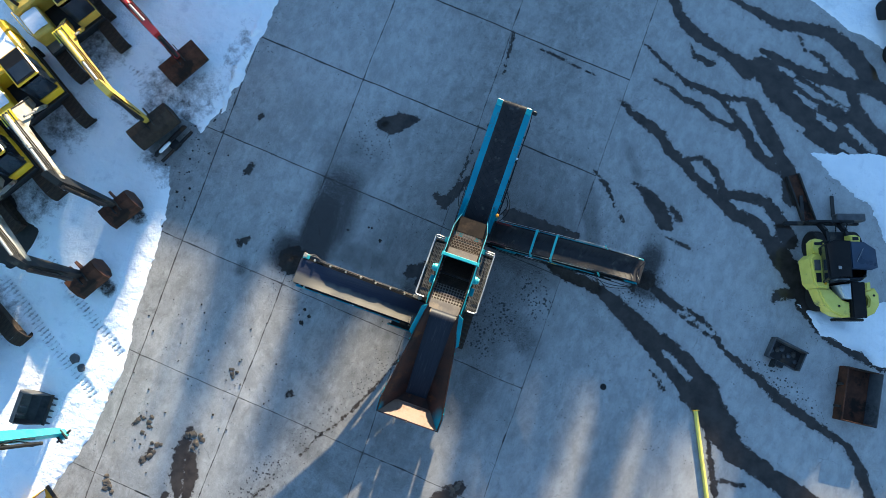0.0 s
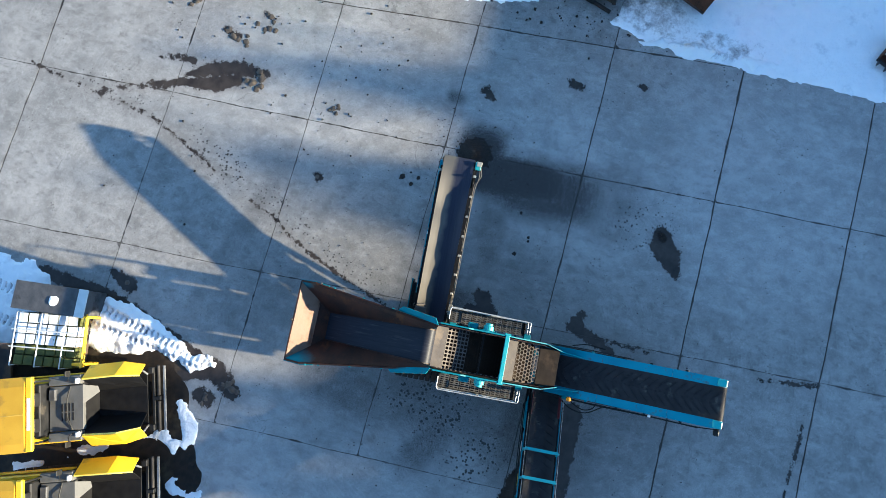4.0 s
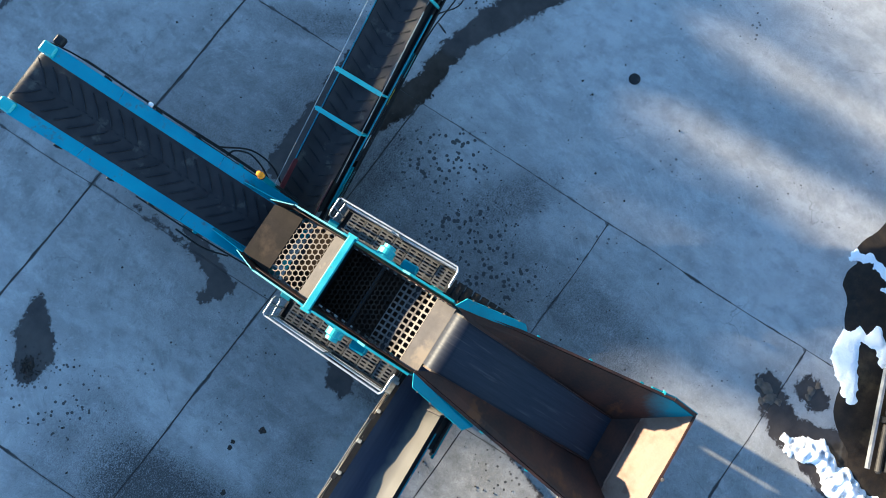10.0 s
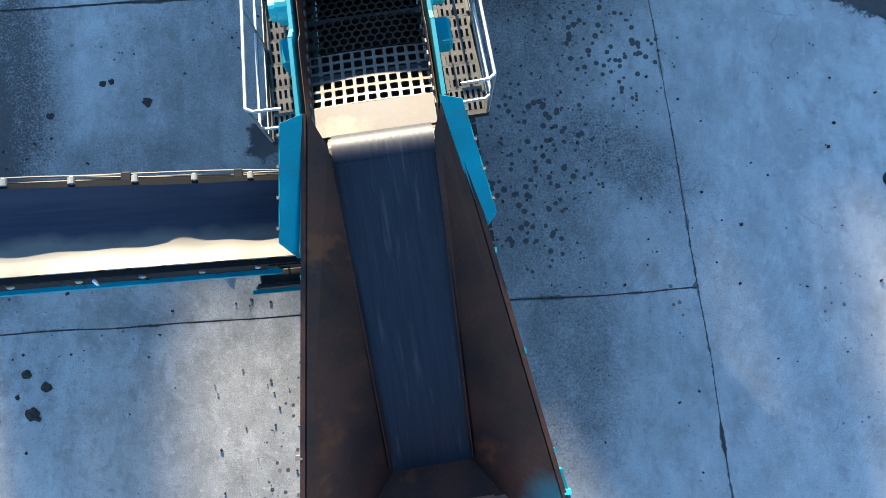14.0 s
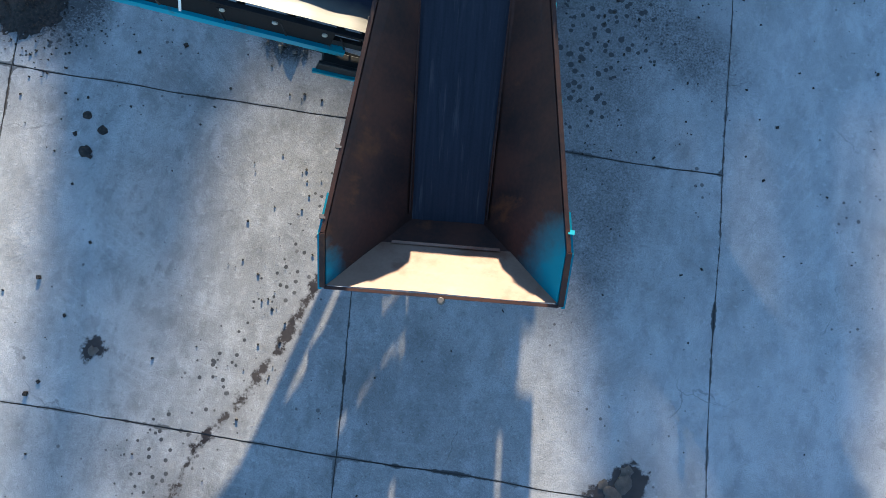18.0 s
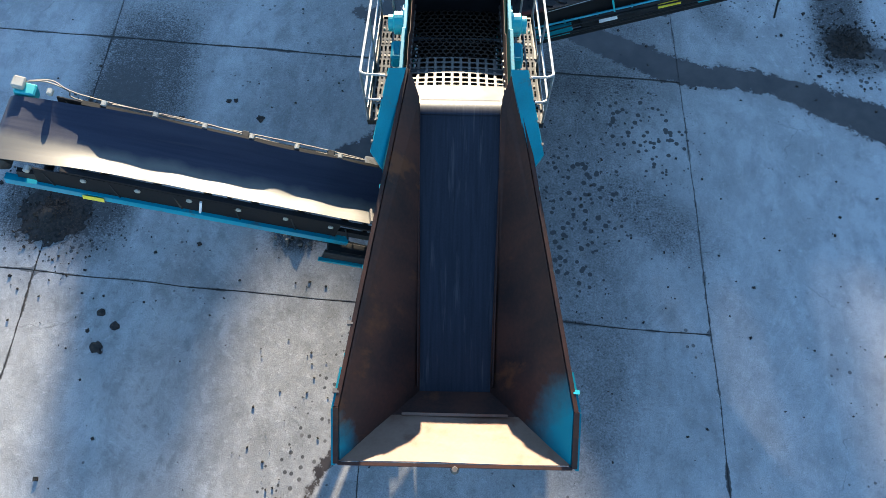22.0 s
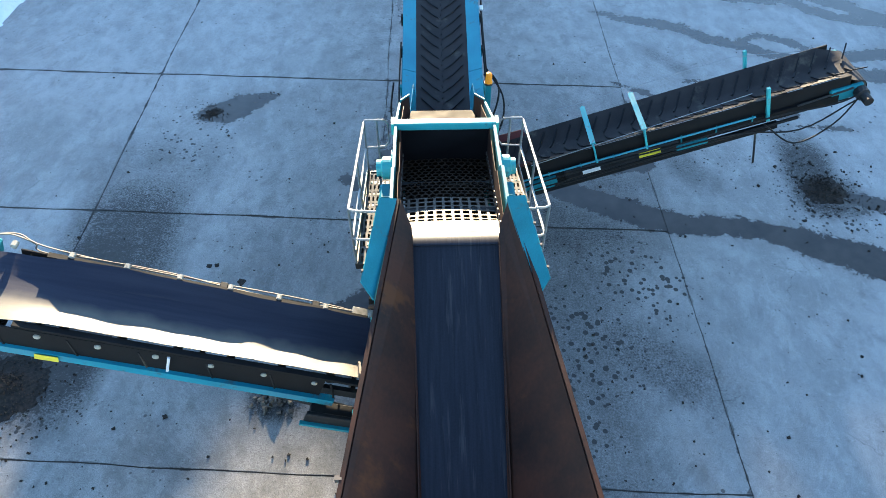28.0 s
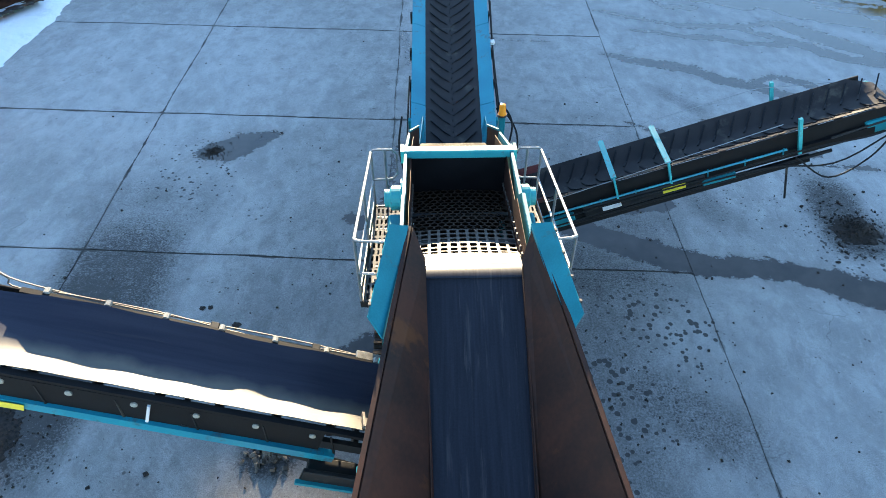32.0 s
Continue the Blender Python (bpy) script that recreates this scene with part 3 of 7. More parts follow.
ISLANDS = [
    ([(11.01, 12.69), (11.72, 12.51)], [.08, .13]),
    ([(11.89, 12.32), (12.88, 11.98), (13.87, 11.84)], [.07, .14, .08]),
    ([(12.04, 11.8), (13.03, 11.44)], [.07, .13]),
    ([(13.32, 11.07), (14.02, 10.85)], [.11, .16]),
    ([(12.04, 10.59), (12.73, 10.22)], [.1, .12]),
    ([(14.58, 11.16), (15.35, 10.7), (16.0, 10.44)], [.14, .18, .11]),
    ([(14.67, 10.19), (15.37, 9.99)], [.14, .11]),
    ([(12.11, 9.74), (12.71, 9.09), (13.13, 8.63)], [.14, .29, .2]),
    ([(14.09, 11.86), (14.39, 11.72)], [.09, .07]),
    ([(8.77, 7.18), (9.32, 7.08), (9.78, 6.76)], [.07, .18, .11]),
    ([(11.45, 6.07), (12.13, 6.07)], [.1, .14]),
    ([(12.66, 5.75), (12.89, 5.38)], [.06, .05]),
    ([(10.04, -.85), (10.75, -1.2), (11.35, -1.57)], [.08, .15, .08]),
    ([(10.13, .96), (10.87, .74), (11.78, .53)], [.06, .07, .06]),
]
STREAMS = STREAMS_PLANT + STREAMS_FAR + STREAMS_NORTH + STREAMS_MIDDLE + STREAMS_EAST + STREAMS_SOUTH + STREAMS_WIDE
# brown trampled marks, dark dust, darkening round the plant: centre, half-sizes, turn, strength
DARK_PATCHES = [
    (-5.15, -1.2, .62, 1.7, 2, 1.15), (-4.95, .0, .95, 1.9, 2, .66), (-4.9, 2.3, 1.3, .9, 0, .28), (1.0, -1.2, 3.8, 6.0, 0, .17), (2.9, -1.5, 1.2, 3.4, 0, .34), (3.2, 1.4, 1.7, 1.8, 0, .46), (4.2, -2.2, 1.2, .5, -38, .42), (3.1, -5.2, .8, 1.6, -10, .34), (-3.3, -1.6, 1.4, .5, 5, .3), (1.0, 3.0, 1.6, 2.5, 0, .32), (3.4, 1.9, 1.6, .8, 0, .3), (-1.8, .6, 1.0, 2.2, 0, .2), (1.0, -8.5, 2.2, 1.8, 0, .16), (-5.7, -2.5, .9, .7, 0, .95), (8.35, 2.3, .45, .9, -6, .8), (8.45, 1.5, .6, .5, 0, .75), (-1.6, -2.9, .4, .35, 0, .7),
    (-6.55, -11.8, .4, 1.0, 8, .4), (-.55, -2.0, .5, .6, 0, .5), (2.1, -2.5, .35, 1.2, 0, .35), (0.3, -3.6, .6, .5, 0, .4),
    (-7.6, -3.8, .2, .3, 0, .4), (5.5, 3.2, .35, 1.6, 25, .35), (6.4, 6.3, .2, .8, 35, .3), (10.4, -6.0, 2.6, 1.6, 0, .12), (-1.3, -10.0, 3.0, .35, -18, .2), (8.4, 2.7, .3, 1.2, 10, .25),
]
# places where boot and crawler prints dot the concrete: centre, half-sizes, turn, strength
PRINTS = [(2.7, -3.0, .9, .6, -50, 1.0), (3.3, -1.9, 1.0, .7, -55, 1.0), (4.3, -.5, 1.0, .7, -45, 1.0), (-.75, -6.0, .5, 1.6, -26, .66), (-2.1, -8.6, .55, 1.7, -30, .66), (-3.6, -11.4, .6, 1.4, -31, .85), (-5.2, -15.7, .45, 1.4, -12, .75), (8.4, 1.2, .9, .8, 0, .9),
          (15.2, -.6, 2.0, .5, -25, .9), (-4.4, 3.4, .9, 1.2, 0, .7), (6.1, 2.6, .7, 1.4, 20, .5), (8.2, 2.8, .5, 1.2, 0, .6), (-5.6, -2.9, 1.1, .7, 0, .8)]


# paler concrete: dried salt in the east, brighter-lit ground painted in elsewhere
PALE_LIT = [(14.5, 3, 5.8, 13, 0, .46), (10, 11, 5.0, 6, 0, .36), (6.5, -3.5, 2.6, 5, 0, .22), (-8.0, -3, 1.6, 8, 3, .16), (-6.8, 7.2, 3.6, 3.6, 0, .34), (-7.0, -9.5, 2.6, 3.4, 0, .26), (-5.8, 2.5, 2.6, 4.5, 0, .24), (6.0, -9.0, 3.2, 3.0, 0, .3)]


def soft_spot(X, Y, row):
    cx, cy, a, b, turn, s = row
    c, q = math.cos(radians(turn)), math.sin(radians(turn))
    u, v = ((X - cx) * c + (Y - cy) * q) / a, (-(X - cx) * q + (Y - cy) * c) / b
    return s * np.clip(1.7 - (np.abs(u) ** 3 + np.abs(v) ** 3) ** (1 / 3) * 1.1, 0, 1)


def surface_fields(X, Y):
    wet = np.full(X.shape, 5.0)
    for pts, wd in STREAMS:
        wet = np.minimum(wet, line_field(X, Y, pts, wd))
    for pts, wd in ISLANDS:
        wet = np.maximum(wet, -line_field(X, Y, pts, wd))
    wet = wet + 0.06 * wavy(X, Y, 3.1) + 0.05 * wavy(X, Y, 9.0, 2.0)
    patch_tone, prints = np.zeros_like(X), np.zeros_like(X)
    for r in DARK_PATCHES:
        patch_tone = np.maximum(patch_tone, soft_spot(X, Y, r))
    for r in PRINTS:
        prints = np.maximum(prints, soft_spot(X, Y, r))
    pale_lit = np.zeros_like(X)
    for r in PALE_LIT:
        pale_lit = np.maximum(pale_lit, soft_spot(X, Y, r))
    return wet, patch_tone, prints, pale_lit


def concrete():
    m = bpy.data.materials.new("yard_concrete")
    m.use_nodes = True
    nt = m.node_tree
    n, l = nt.nodes, nt.links
    b = n["Principled BSDF"]
    tc = n.new("ShaderNodeTexCoord")

    def tex(scale, detail=4, rough=0.55, warp=None, stretch=None):
        t = n.new("ShaderNodeTexNoise")
        t.inputs["Scale"].default_value, t.inputs["Detail"].default_value, t.inputs["Roughness"].default_value = scale, detail, rough
        if stretch:
            mp = n.new("ShaderNodeMapping")
            mp.inputs["Rotation"].default_value = (0, 0, radians(stretch[0]))
            mp.inputs["Scale"].default_value = (stretch[1], 1, 1)
            l.new(tc.outputs["Object"], mp.inputs["Vector"])
            l.new(mp.outputs[0], t.inputs["Vector"])
        else:
            l.new(tc.outputs["Object"], t.inputs["Vector"])
        return t.outputs["Fac"]

    def ramp(v, a, b_, c=0.0, d=1.0):
        r = n.new("ShaderNodeMapRange")
        r.inputs[1].default_value, r.inputs[2].default_value, r.inputs[3].default_value, r.inputs[4].default_value = a, b_, c, d
        l.new(v, r.inputs[0])
        return r.outputs[0]

    def math_(op, a, b_):
        q = n.new("ShaderNodeMath")
        q.operation = op
        for i, v in enumerate((a, b_)):
            if isinstance(v, (int, float)):
                q.inputs[i].default_value = v
            else:
                l.new(v, q.inputs[i])
        return q.outputs[0]

    def mix(f, a, b_):
        q = n.new("ShaderNodeMix")
        q.data_type = 'RGBA'
        for i, v in ((0, f), (6, a), (7, b_)):
            if isinstance(v, tuple):
                q.inputs[i].default_value = (*v, 1)
            else:
                l.new(v, q.inputs[i])
        return q.outputs[2]

    def attr(name):
        a = n.new("ShaderNodeAttribute")
        a.attribute_name = name
        return a.outputs["Fac"]

    big, mid, fine, grit = tex(0.33, 5), tex(1.7, 6, 0.6), tex(9, 5, 0.65), tex(70, 3)
    sweep = tex(1.3, 7, 0.62, None, (22, 1.9))
    sweep2 = tex(2.6, 6, 0.62, None, (-58, 1.7))
    col = mix(ramp(big, 0.35, 0.65), (0.25, 0.245, 0.235), (0.40, 0.39, 0.375))
    col = mix(ramp(mid, 0.45, 0.68, 0, 0.65), col, (0.165, 0.16, 0.15))
    col = mix(ramp(sweep, 0.5, 0.66, 0, 0.6), col, (0.45, 0.44, 0.425))
    col = mix(ramp(sweep2, 0.52, 0.66, 0, 0.6), col, (0.17, 0.165, 0.155))
    col = mix(ramp(fine, 0.55, 0.68, 0, 0.5), col, (0.50, 0.49, 0.475))
    col = mix(ramp(tex(5.5, 9, 0.78), 0.53, 0.66, 0, 0.55), col, (0.13, 0.125, 0.118))
    col = mix(ramp(grit, 0.35, 0.62, 0.56, 0.0), col, (0.085, 0.082, 0.078))
    col = mix(ramp(tex(24, 4, 0.7), 0.58, 0.68, 0, 0.62), col, (0.08, 0.075, 0.07))
    # curved scrape marks left by blades and turning crawlers
    arcs = n.new("ShaderNodeTexWave")
    arcs.wave_type, arcs.rings_direction = 'RINGS', 'Z'
    arcs.inputs["Scale"].default_value, arcs.inputs["Distortion"].default_value, arcs.inputs["Detail"].default_value, arcs.inputs["Detail Scale"].default_value = 2.6, 9.0, 6.0, 0.5
    l.new(tc.outputs["Object"], arcs.inputs["Vector"])
    scrape = math_('MULTIPLY', ramp(arcs.outputs["Fac"], 0.75, 0.98), ramp(tex(0.9, 5, 0.65), 0.5, 0.66))
    col = mix(math_('MULTIPLY', scrape, 0.14), col, (0.50, 0.49, 0.475))
    col = mix(ramp(tex(17, 5, 0.7, None, (35, 5.0)), 0.60, 0.70, 0, 0.42), col, (0.58, 0.57, 0.555))
    col = mix(ramp(tex(11, 5, 0.72, None, (-40, 6.0)), 0.61, 0.70, 0, 0.36), col, (0.56, 0.55, 0.535))
    oi = n.new("ShaderNodeObjectInfo")
    hs = n.new("ShaderNodeHueSaturation")
    l.new(ramp(oi.outputs["Random"], 0, 1, 0.93, 1.06), hs.inputs["Value"])
    l.new(col, hs.inputs["Color"])
    col = hs.outputs[0]
    # salt-pale and brighter-lit ground, both put into the colour
    col = mix(math_('MULTIPLY', attr("pale_lit"), ramp(sweep, 0.35, 0.6, 0.55, 1.1)), col, (0.50, 0.50, 0.495))
    # scattered small oil and dirt drops
    vor = n.new("ShaderNodeTexVoronoi")
    vor.inputs["Scale"].default_value = 2.1
    l.new(tc.outputs["Object"], vor.inputs["Vector"])
    drops = math_('SUBTRACT', math_('MULTIPLY', ramp(mid, 0.50, 0.66), 0.08), vor.outputs["Distance"])
    col = mix(ramp(drops, -0.01, 0.02, 0, 0.75), col, (0.07, 0.063, 0.057))
    vor2 = n.new("ShaderNodeTexVoronoi")
    vor2.inputs["Scale"].default_value = 6.5
    l.new(tc.outputs["Object"], vor2.inputs["Vector"])
    specks = math_('SUBTRACT', math_('MULTIPLY', ramp(tex(0.8, 4, 0.6), 0.50, 0.72), 0.24), vor2.outputs["Distance"])
    col = mix(ramp(specks, -0.02, 0.03, 0, 0.8), col, (0.06, 0.055, 0.05))
    # hairline cracks, here and there
    vc = n.new("ShaderNodeTexVoronoi")
    vc.feature = 'DISTANCE_TO_EDGE'
    vc.inputs["Scale"].default_value = 0.42
    wob = n.new("ShaderNodeVectorMath")
    wob.operation = 'MULTIPLY_ADD'
    wt = n.new("ShaderNodeTexNoise")
    wt.inputs["Scale"].default_value, wt.inputs["Detail"].default_value = 2.2, 6
    l.new(tc.outputs["Object"], wt.inputs["Vector"])
    l.new(wt.outputs["Color"], wob.inputs[0])
    wob.inputs[1].default_value = (0.5, 0.5, 0.5)
    l.new(tc.outputs["Object"], wob.inputs[2])
    l.new(wob.outputs[0], vc.inputs["Vector"])
    crack = math_('MULTIPLY', ramp(vc.outputs["Distance"], 0.004, 0.0015), ramp(tex(0.5, 3), 0.55, 0.62))
    col = mix(math_('MULTIPLY', crack, 0.4), col, (0.05, 0.046, 0.042))
    # prints
    vp = n.new("ShaderNodeTexVoronoi")
    vp.inputs["Scale"].default_value = 8.0
    l.new(tc.outputs["Object"], vp.inputs["Vector"])
    pr = math_('SUBTRACT', math_('MULTIPLY', math_('MULTIPLY', attr("prints"), ramp(tex(2.6, 3), 0.28, 0.48)), 0.385), vp.outputs["Distance"])
    col = mix(ramp(pr, -0.01, 0.03, 0, 0.95), col, (0.026, 0.024, 0.022))
    # dust and the darker ground round the plant
    du = math_('MULTIPLY', math_('MULTIPLY', attr("patch_tone"), ramp(fine, 0.3, 0.62, 0.7, 1.1)), ramp(tex(30, 5, 0.75), 0.38, 0.62, 0.5, 1.4))
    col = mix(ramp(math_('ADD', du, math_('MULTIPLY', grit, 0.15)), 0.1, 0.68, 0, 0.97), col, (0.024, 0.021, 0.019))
    # dirt washed into the joints and bleeding out of them
    se = math_('ADD', attr("seam"), math_('MULTIPLY', math_('SUBTRACT', tex(1.6, 8, 0.72), 0.5), 0.26))
    col = mix(math_('MULTIPLY', ramp(se, 0.010, -0.006), ramp(tex(0.42, 3, 0.6), 0.40, 0.58, 0.30, 0.95)), col, (0.02, 0.018, 0.016))
    # wet
    wn = math_('ADD', attr("wet"), math_('MULTIPLY', math_('SUBTRACT', tex(4.5, 9, 0.7), 0.5), 0.55))
    wf = ramp(wn, 0.03, -0.03)
    edge = ramp(wn, 0.3, 0.0, 0, 0.35)
    col = mix(edge, col, (0.19, 0.175, 0.16))
    col = mix(wf, col, mix(ramp(mid, 0.3, 0.7), (0.022, 0.017, 0.014), (0.058, 0.047, 0.038)))
    l.new(col, b.inputs["Base Color"])
    ro = n.new("ShaderNodeMix")
    l.new(wf, ro.inputs[0])
    l.new(ramp(fine, 0.3, 0.7, 0.40, 0.66), ro.inputs[2])
    ro.inputs[3].default_value = 0.12
    l.new(ramp(wf, 0, 1, 0.5, 0.42), b.inputs["Specular IOR Level"])
    l.new(ro.outputs[0], b.inputs["Roughness"])
    bp = n.new("ShaderNodeBump")
    bp.inputs["Distance"].default_value = 0.014
    l.new(ramp(wf, 0, 1, 0.5, 0.04), bp.inputs["Strength"])
    l.new(math_('ADD', math_('MULTIPLY', grit, 0.5), math_('MULTIPLY', fine, 0.8)), bp.inputs["Height"])
    l.new(bp.outputs[0], b.inputs["Normal"])
    return m


CONCRETE = concrete()

# ---- snow lying about ----
# trampled, soiled places: centre, half-sizes, turn, strength
SNOW_DIRT = [(-13.4, 1.9, 1.4, 1.9, 25, .78), (-12.3, 2.6, .9, 1.4, 0, .7), (-11.5, 4.6, .5, 2.2, 0, .6), (-12.4, .1, 1.3, 1.2, 0, 1.1), (-11.9, -.9, .8, .9, 30, .75), (-12.55, -3.3, .42, .34, -30, 1.1), (-12.5, -6.45, .42, .34, -30, 1.1), (-15.0, .8, 1.8, .35, -32, .6), (-16.2, -5.4, 1.0, .4, -35, .5),
             (-17.8, 3.2, 1.9, 1.4, -30, .85), (-17.6, -.4, 1.7, 1.2, -30, .8), (-17.4, -3.8, 1.7, 1.2, -30, .8), (-16.6, -9.0, 1.6, 1.1, -30, .7), (15.5, 8.6, 1.2, .4, 15, .35), (6.0, -11.5, .5, 1.2, 17, .5), (3.4, -10.2, .3, .5, 0, .5), (10.5, -10.4, 3, .3, 0, .5)]


def snow_material():
    m = SNOW_TOP.copy()
    m.name = "trodden_snow"
    n, l = m.node_tree.nodes, m.node_tree.links
    b = n["Principled BSDF"]
    col = b.inputs["Base Color"].links[0].from_socket
    tc = n.new("ShaderNodeTexCoord")
    at = n.new("ShaderNodeAttribute")
    at.attribute_name = "dirt"
    no = n.new("ShaderNodeTexNoise")
    no.inputs["Scale"].default_value, no.inputs["Detail"].default_value, no.inputs["Roughness"].default_value = 2.4, 10, 0.76
    l.new(tc.outputs["Object"], no.inputs["Vector"])
    ad = n.new("ShaderNodeMath")
    ad.operation = 'MULTIPLY_ADD'
    ad.inputs[1].default_value, ad.inputs[2].default_value = 0.50, 0.0
    l.new(at.outputs["Fac"], ad.inputs[0])
    su = n.new("ShaderNodeMath")
    su.operation = 'ADD'
    l.new(ad.outputs[0], su.inputs[0])
    l.new(no.outputs["Fac"], su.inputs[1])
    mr = n.new("ShaderNodeMapRange")
    mr.inputs[1].default_value, mr.inputs[2].default_value = 0.76, 1.06
    l.new(su.outputs[0], mr.inputs[0])
    mx = n.new("ShaderNodeMix")
    mx.data_type = 'RGBA'
    l.new(mr.outputs[0], mx.inputs[0])
    l.new(col, mx.inputs[6])
    mx.inputs[7].default_value = (0.045, 0.036, 0.03, 1)
    l.new(mx.outputs[2], b.inputs["Base Color"])
    lump_ = n.new("ShaderNodeTexNoise")
    lump_.inputs["Scale"].default_value, lump_.inputs["Detail"].default_value, lump_.inputs["Roughness"].default_value = 5.0, 7, 0.62
    l.new(tc.outputs["Object"], lump_.inputs["Vector"])
    bp = n.new("ShaderNodeBump")
    bp.inputs["Strength"].default_value, bp.inputs["Distance"].default_value = 0.8, 0.07
    l.new(lump_.outputs["Fac"], bp.inputs["Height"])
    l.new(bp.outputs[0], b.inputs["Normal"])
    return m


SNOW_FIELD = snow_material()


def snow_patch(name, pts, deep, label, rough=0.25, res=0.10, holes=(), rows=None):
    px, py = [p[0] for p in pts], [p[1] for p in pts]
    xs, ys = np.arange(min(px) - .6, max(px) + .6, res), np.arange(min(py) - .6, max(py) + .6, res)

    def zf(X, Y):
        d = area_field(X, Y, pts) + rough * wavy(X, Y, 2.3, 1.0) + rough * 0.5 * wavy(X, Y, 8.0, 3.0) + rough * 0.2 * wavy(X, Y, 21.0, 5.0)
        for (hx, hy, hr) in holes:
            d = np.maximum(d, hr - np.hypot(X - hx, Y - hy) + 0.3 * wavy(X, Y, 3.0, hx))
        h = deep * (1 - np.exp(-np.clip(-d, 0, None) / 0.25)) - np.where(d > 0, 0.04 + d * 0.5, 0)
        h = h + np.where(d < 0, deep * (0.25 * wavy(X, Y, 2.0, 5.0) + 0.22 * wavy(X, Y, 11.0, 7.0)) * np.clip(-d / 0.3, 0, 1), 0)
        if rows:
            for (ax, ay, bx, by, w) in rows:      # crawler ruts pressed into the snow
                e = line_field(X, Y, [(ax, ay), (bx, by)], [w])
                along = ((X - ax) * (bx - ax) + (Y - ay) * (by - ay)) / math.hypot(bx - ax, by - ay)
                h = np.where(h > 0, h * (1 - np.clip(-e / 0.08, 0, 1) * (0.2 + 0.5 * (np.sin(along * 32) > 0.1))), h)
        return h + 0.004

    me, co = grid_mesh(name, xs, ys, zf, lambda X, Y, Z: Z > -0.02)
    for p in me.polygons:
        p.use_smooth = True
    dirt = np.zeros(len(co))
    for r in SNOW_DIRT:
        dirt = np.maximum(dirt, soft_spot(co[:, 0], co[:, 1], r))
    for (ax, ay, bx, by, w) in rows or ():      # the pressed lugs are darker
        e = line_field(co[:, 0], co[:, 1], [(ax, ay), (bx, by)], [w])
        along = ((co[:, 0] - ax) * (bx - ax) + (co[:, 1] - ay) * (by - ay)) / math.hypot(bx - ax, by - ay)
        dirt = np.maximum(dirt, .74 * (e < 0) * (np.sin(along * 32) > 0.1))
    a = me.attributes.new("dirt", 'FLOAT', 'POINT')
    a.data.foreach_set("value", dirt.astype(np.float32))
    me.materials.append(SNOW_FIELD)
    ob = new(name, me)
    return tagged(ob, label, "snow", kind="stuff")


snow_patch("snow_field", [(-10.75, 22), (-10.7, 7.6), (-10.9, 4.4), (-11.1, 2.1), (-12.2, -.4), (-11.7, -2.0), (-11.2, -4.9), (-10.6, -8.9), (-10.55, -11.4), (-11.2, -14.9), (-12.0, -19), (-25, -19), (-25, 22)],
           0.11, "bright settled snow with crawler ruts beside the concrete", 0.14, 0.075,
           holes=[(-12.4, .2, 1.0), (-17.3, -6.2, 1.1), (-18.4, -5.7, 1.3)],
           rows=[(-16.6, -7.73, -11.3, -10.65, .24), (-15.2, -6.33, -10.95, -8.75, .24), (-15.5, 2.6, -12.2, .8, .2)])
# narrow tyre and crawler ruts through the patches
SNOW_RUTS = [(2.1, -14.3, 3.3, -9.8, .16), (2.7, -14.2, 3.5, -10.0, .10), (1.6, -22, 2.4, -16.2, .18), (2.6, -22, 3.4, -16.4, .18), (9, -9.9, 17, -10.9, .14), (5.3, -10.6, 6.6, -12.9, .10)]


def ribbon(pts, w):
    """Outline of a band of half-width w along pts."""
    lf, rt = [], []
    for i, p in enumerate(pts):
        a, b = Vector(pts[max(i - 1, 0)]), Vector(pts[min(i + 1, len(pts) - 1)])
        d = (b - a).normalized()
        h = w * (.75 + .5 * abs(math.sin(i * 2.1 + p[0])))
        lf.append((p[0] - d.y * h, p[1] + d.x * h))
        rt.append((p[0] + d.y * h, p[1] - d.x * h))
    return lf + rt[::-1]


for _p, _d, _r in ((ribbon([(8.0, -15.3), (7.2, -13.6), (6.25, -12.0), (5.9, -10.9), (6.2, -10.1)], .24), .08, .22),
                   (ribbon([(6.2, -10.0), (5.85, -9.9), (5.2, -10.15), (4.6, -10.6)], .2), .07, .22),
                   (ribbon([(6.95, -10.0), (7.4, -10.1), (7.5, -9.7), (7.65, -9.15)], .2), .07, .22),
                   (ribbon([(11.1, -15.6), (10.2, -13.4), (9.5, -11.8), (9.2, -10.9)], .24), .08, .22),
                   ([(3.6, -14.1), (2.75, -14.2), (1.85, -13.95), (1.9, -13.0), (2.25, -11.9), (2.8, -10.8), (3.3, -9.75), (3.6, -10.3), (3.4, -11.8), (3.6, -12.9)], .22, .16),
                   ([(.8, -21.2), (.9, -19.2), (1.3, -17.1), (1.6, -15.9), (2.5, -15.9), (3.4, -16.2), (8, -17.7), (8, -24), (1, -24)], .12, .2),
                   ([(12.9, -10.9), (11.1, -10.3), (9.1, -10.1), (8.5, -9.4), (9.2, -9.25), (10.4, -9.5), (13.5, -9.7), (17, -10.3), (17, -11.5)], .2, .2)):
    snow_patch("snow_patch", _p, _d, "trodden snow left round the parked pavers", _r * 1.5, 0.05, rows=SNOW_RUTS)
snow_patch("snow_ridge", [(-11.6, 8.0), (-11.0, 7.2), (-10.95, 5.0), (-11.0, 3.6), (-10.9, 2.2), (-11.15, 1.9), (-11.35, 3.4), (-11.3, 5.0), (-11.4, 6.8)], .3, "ridge of pushed-up snow along the concrete's edge", 0.3, 0.07)
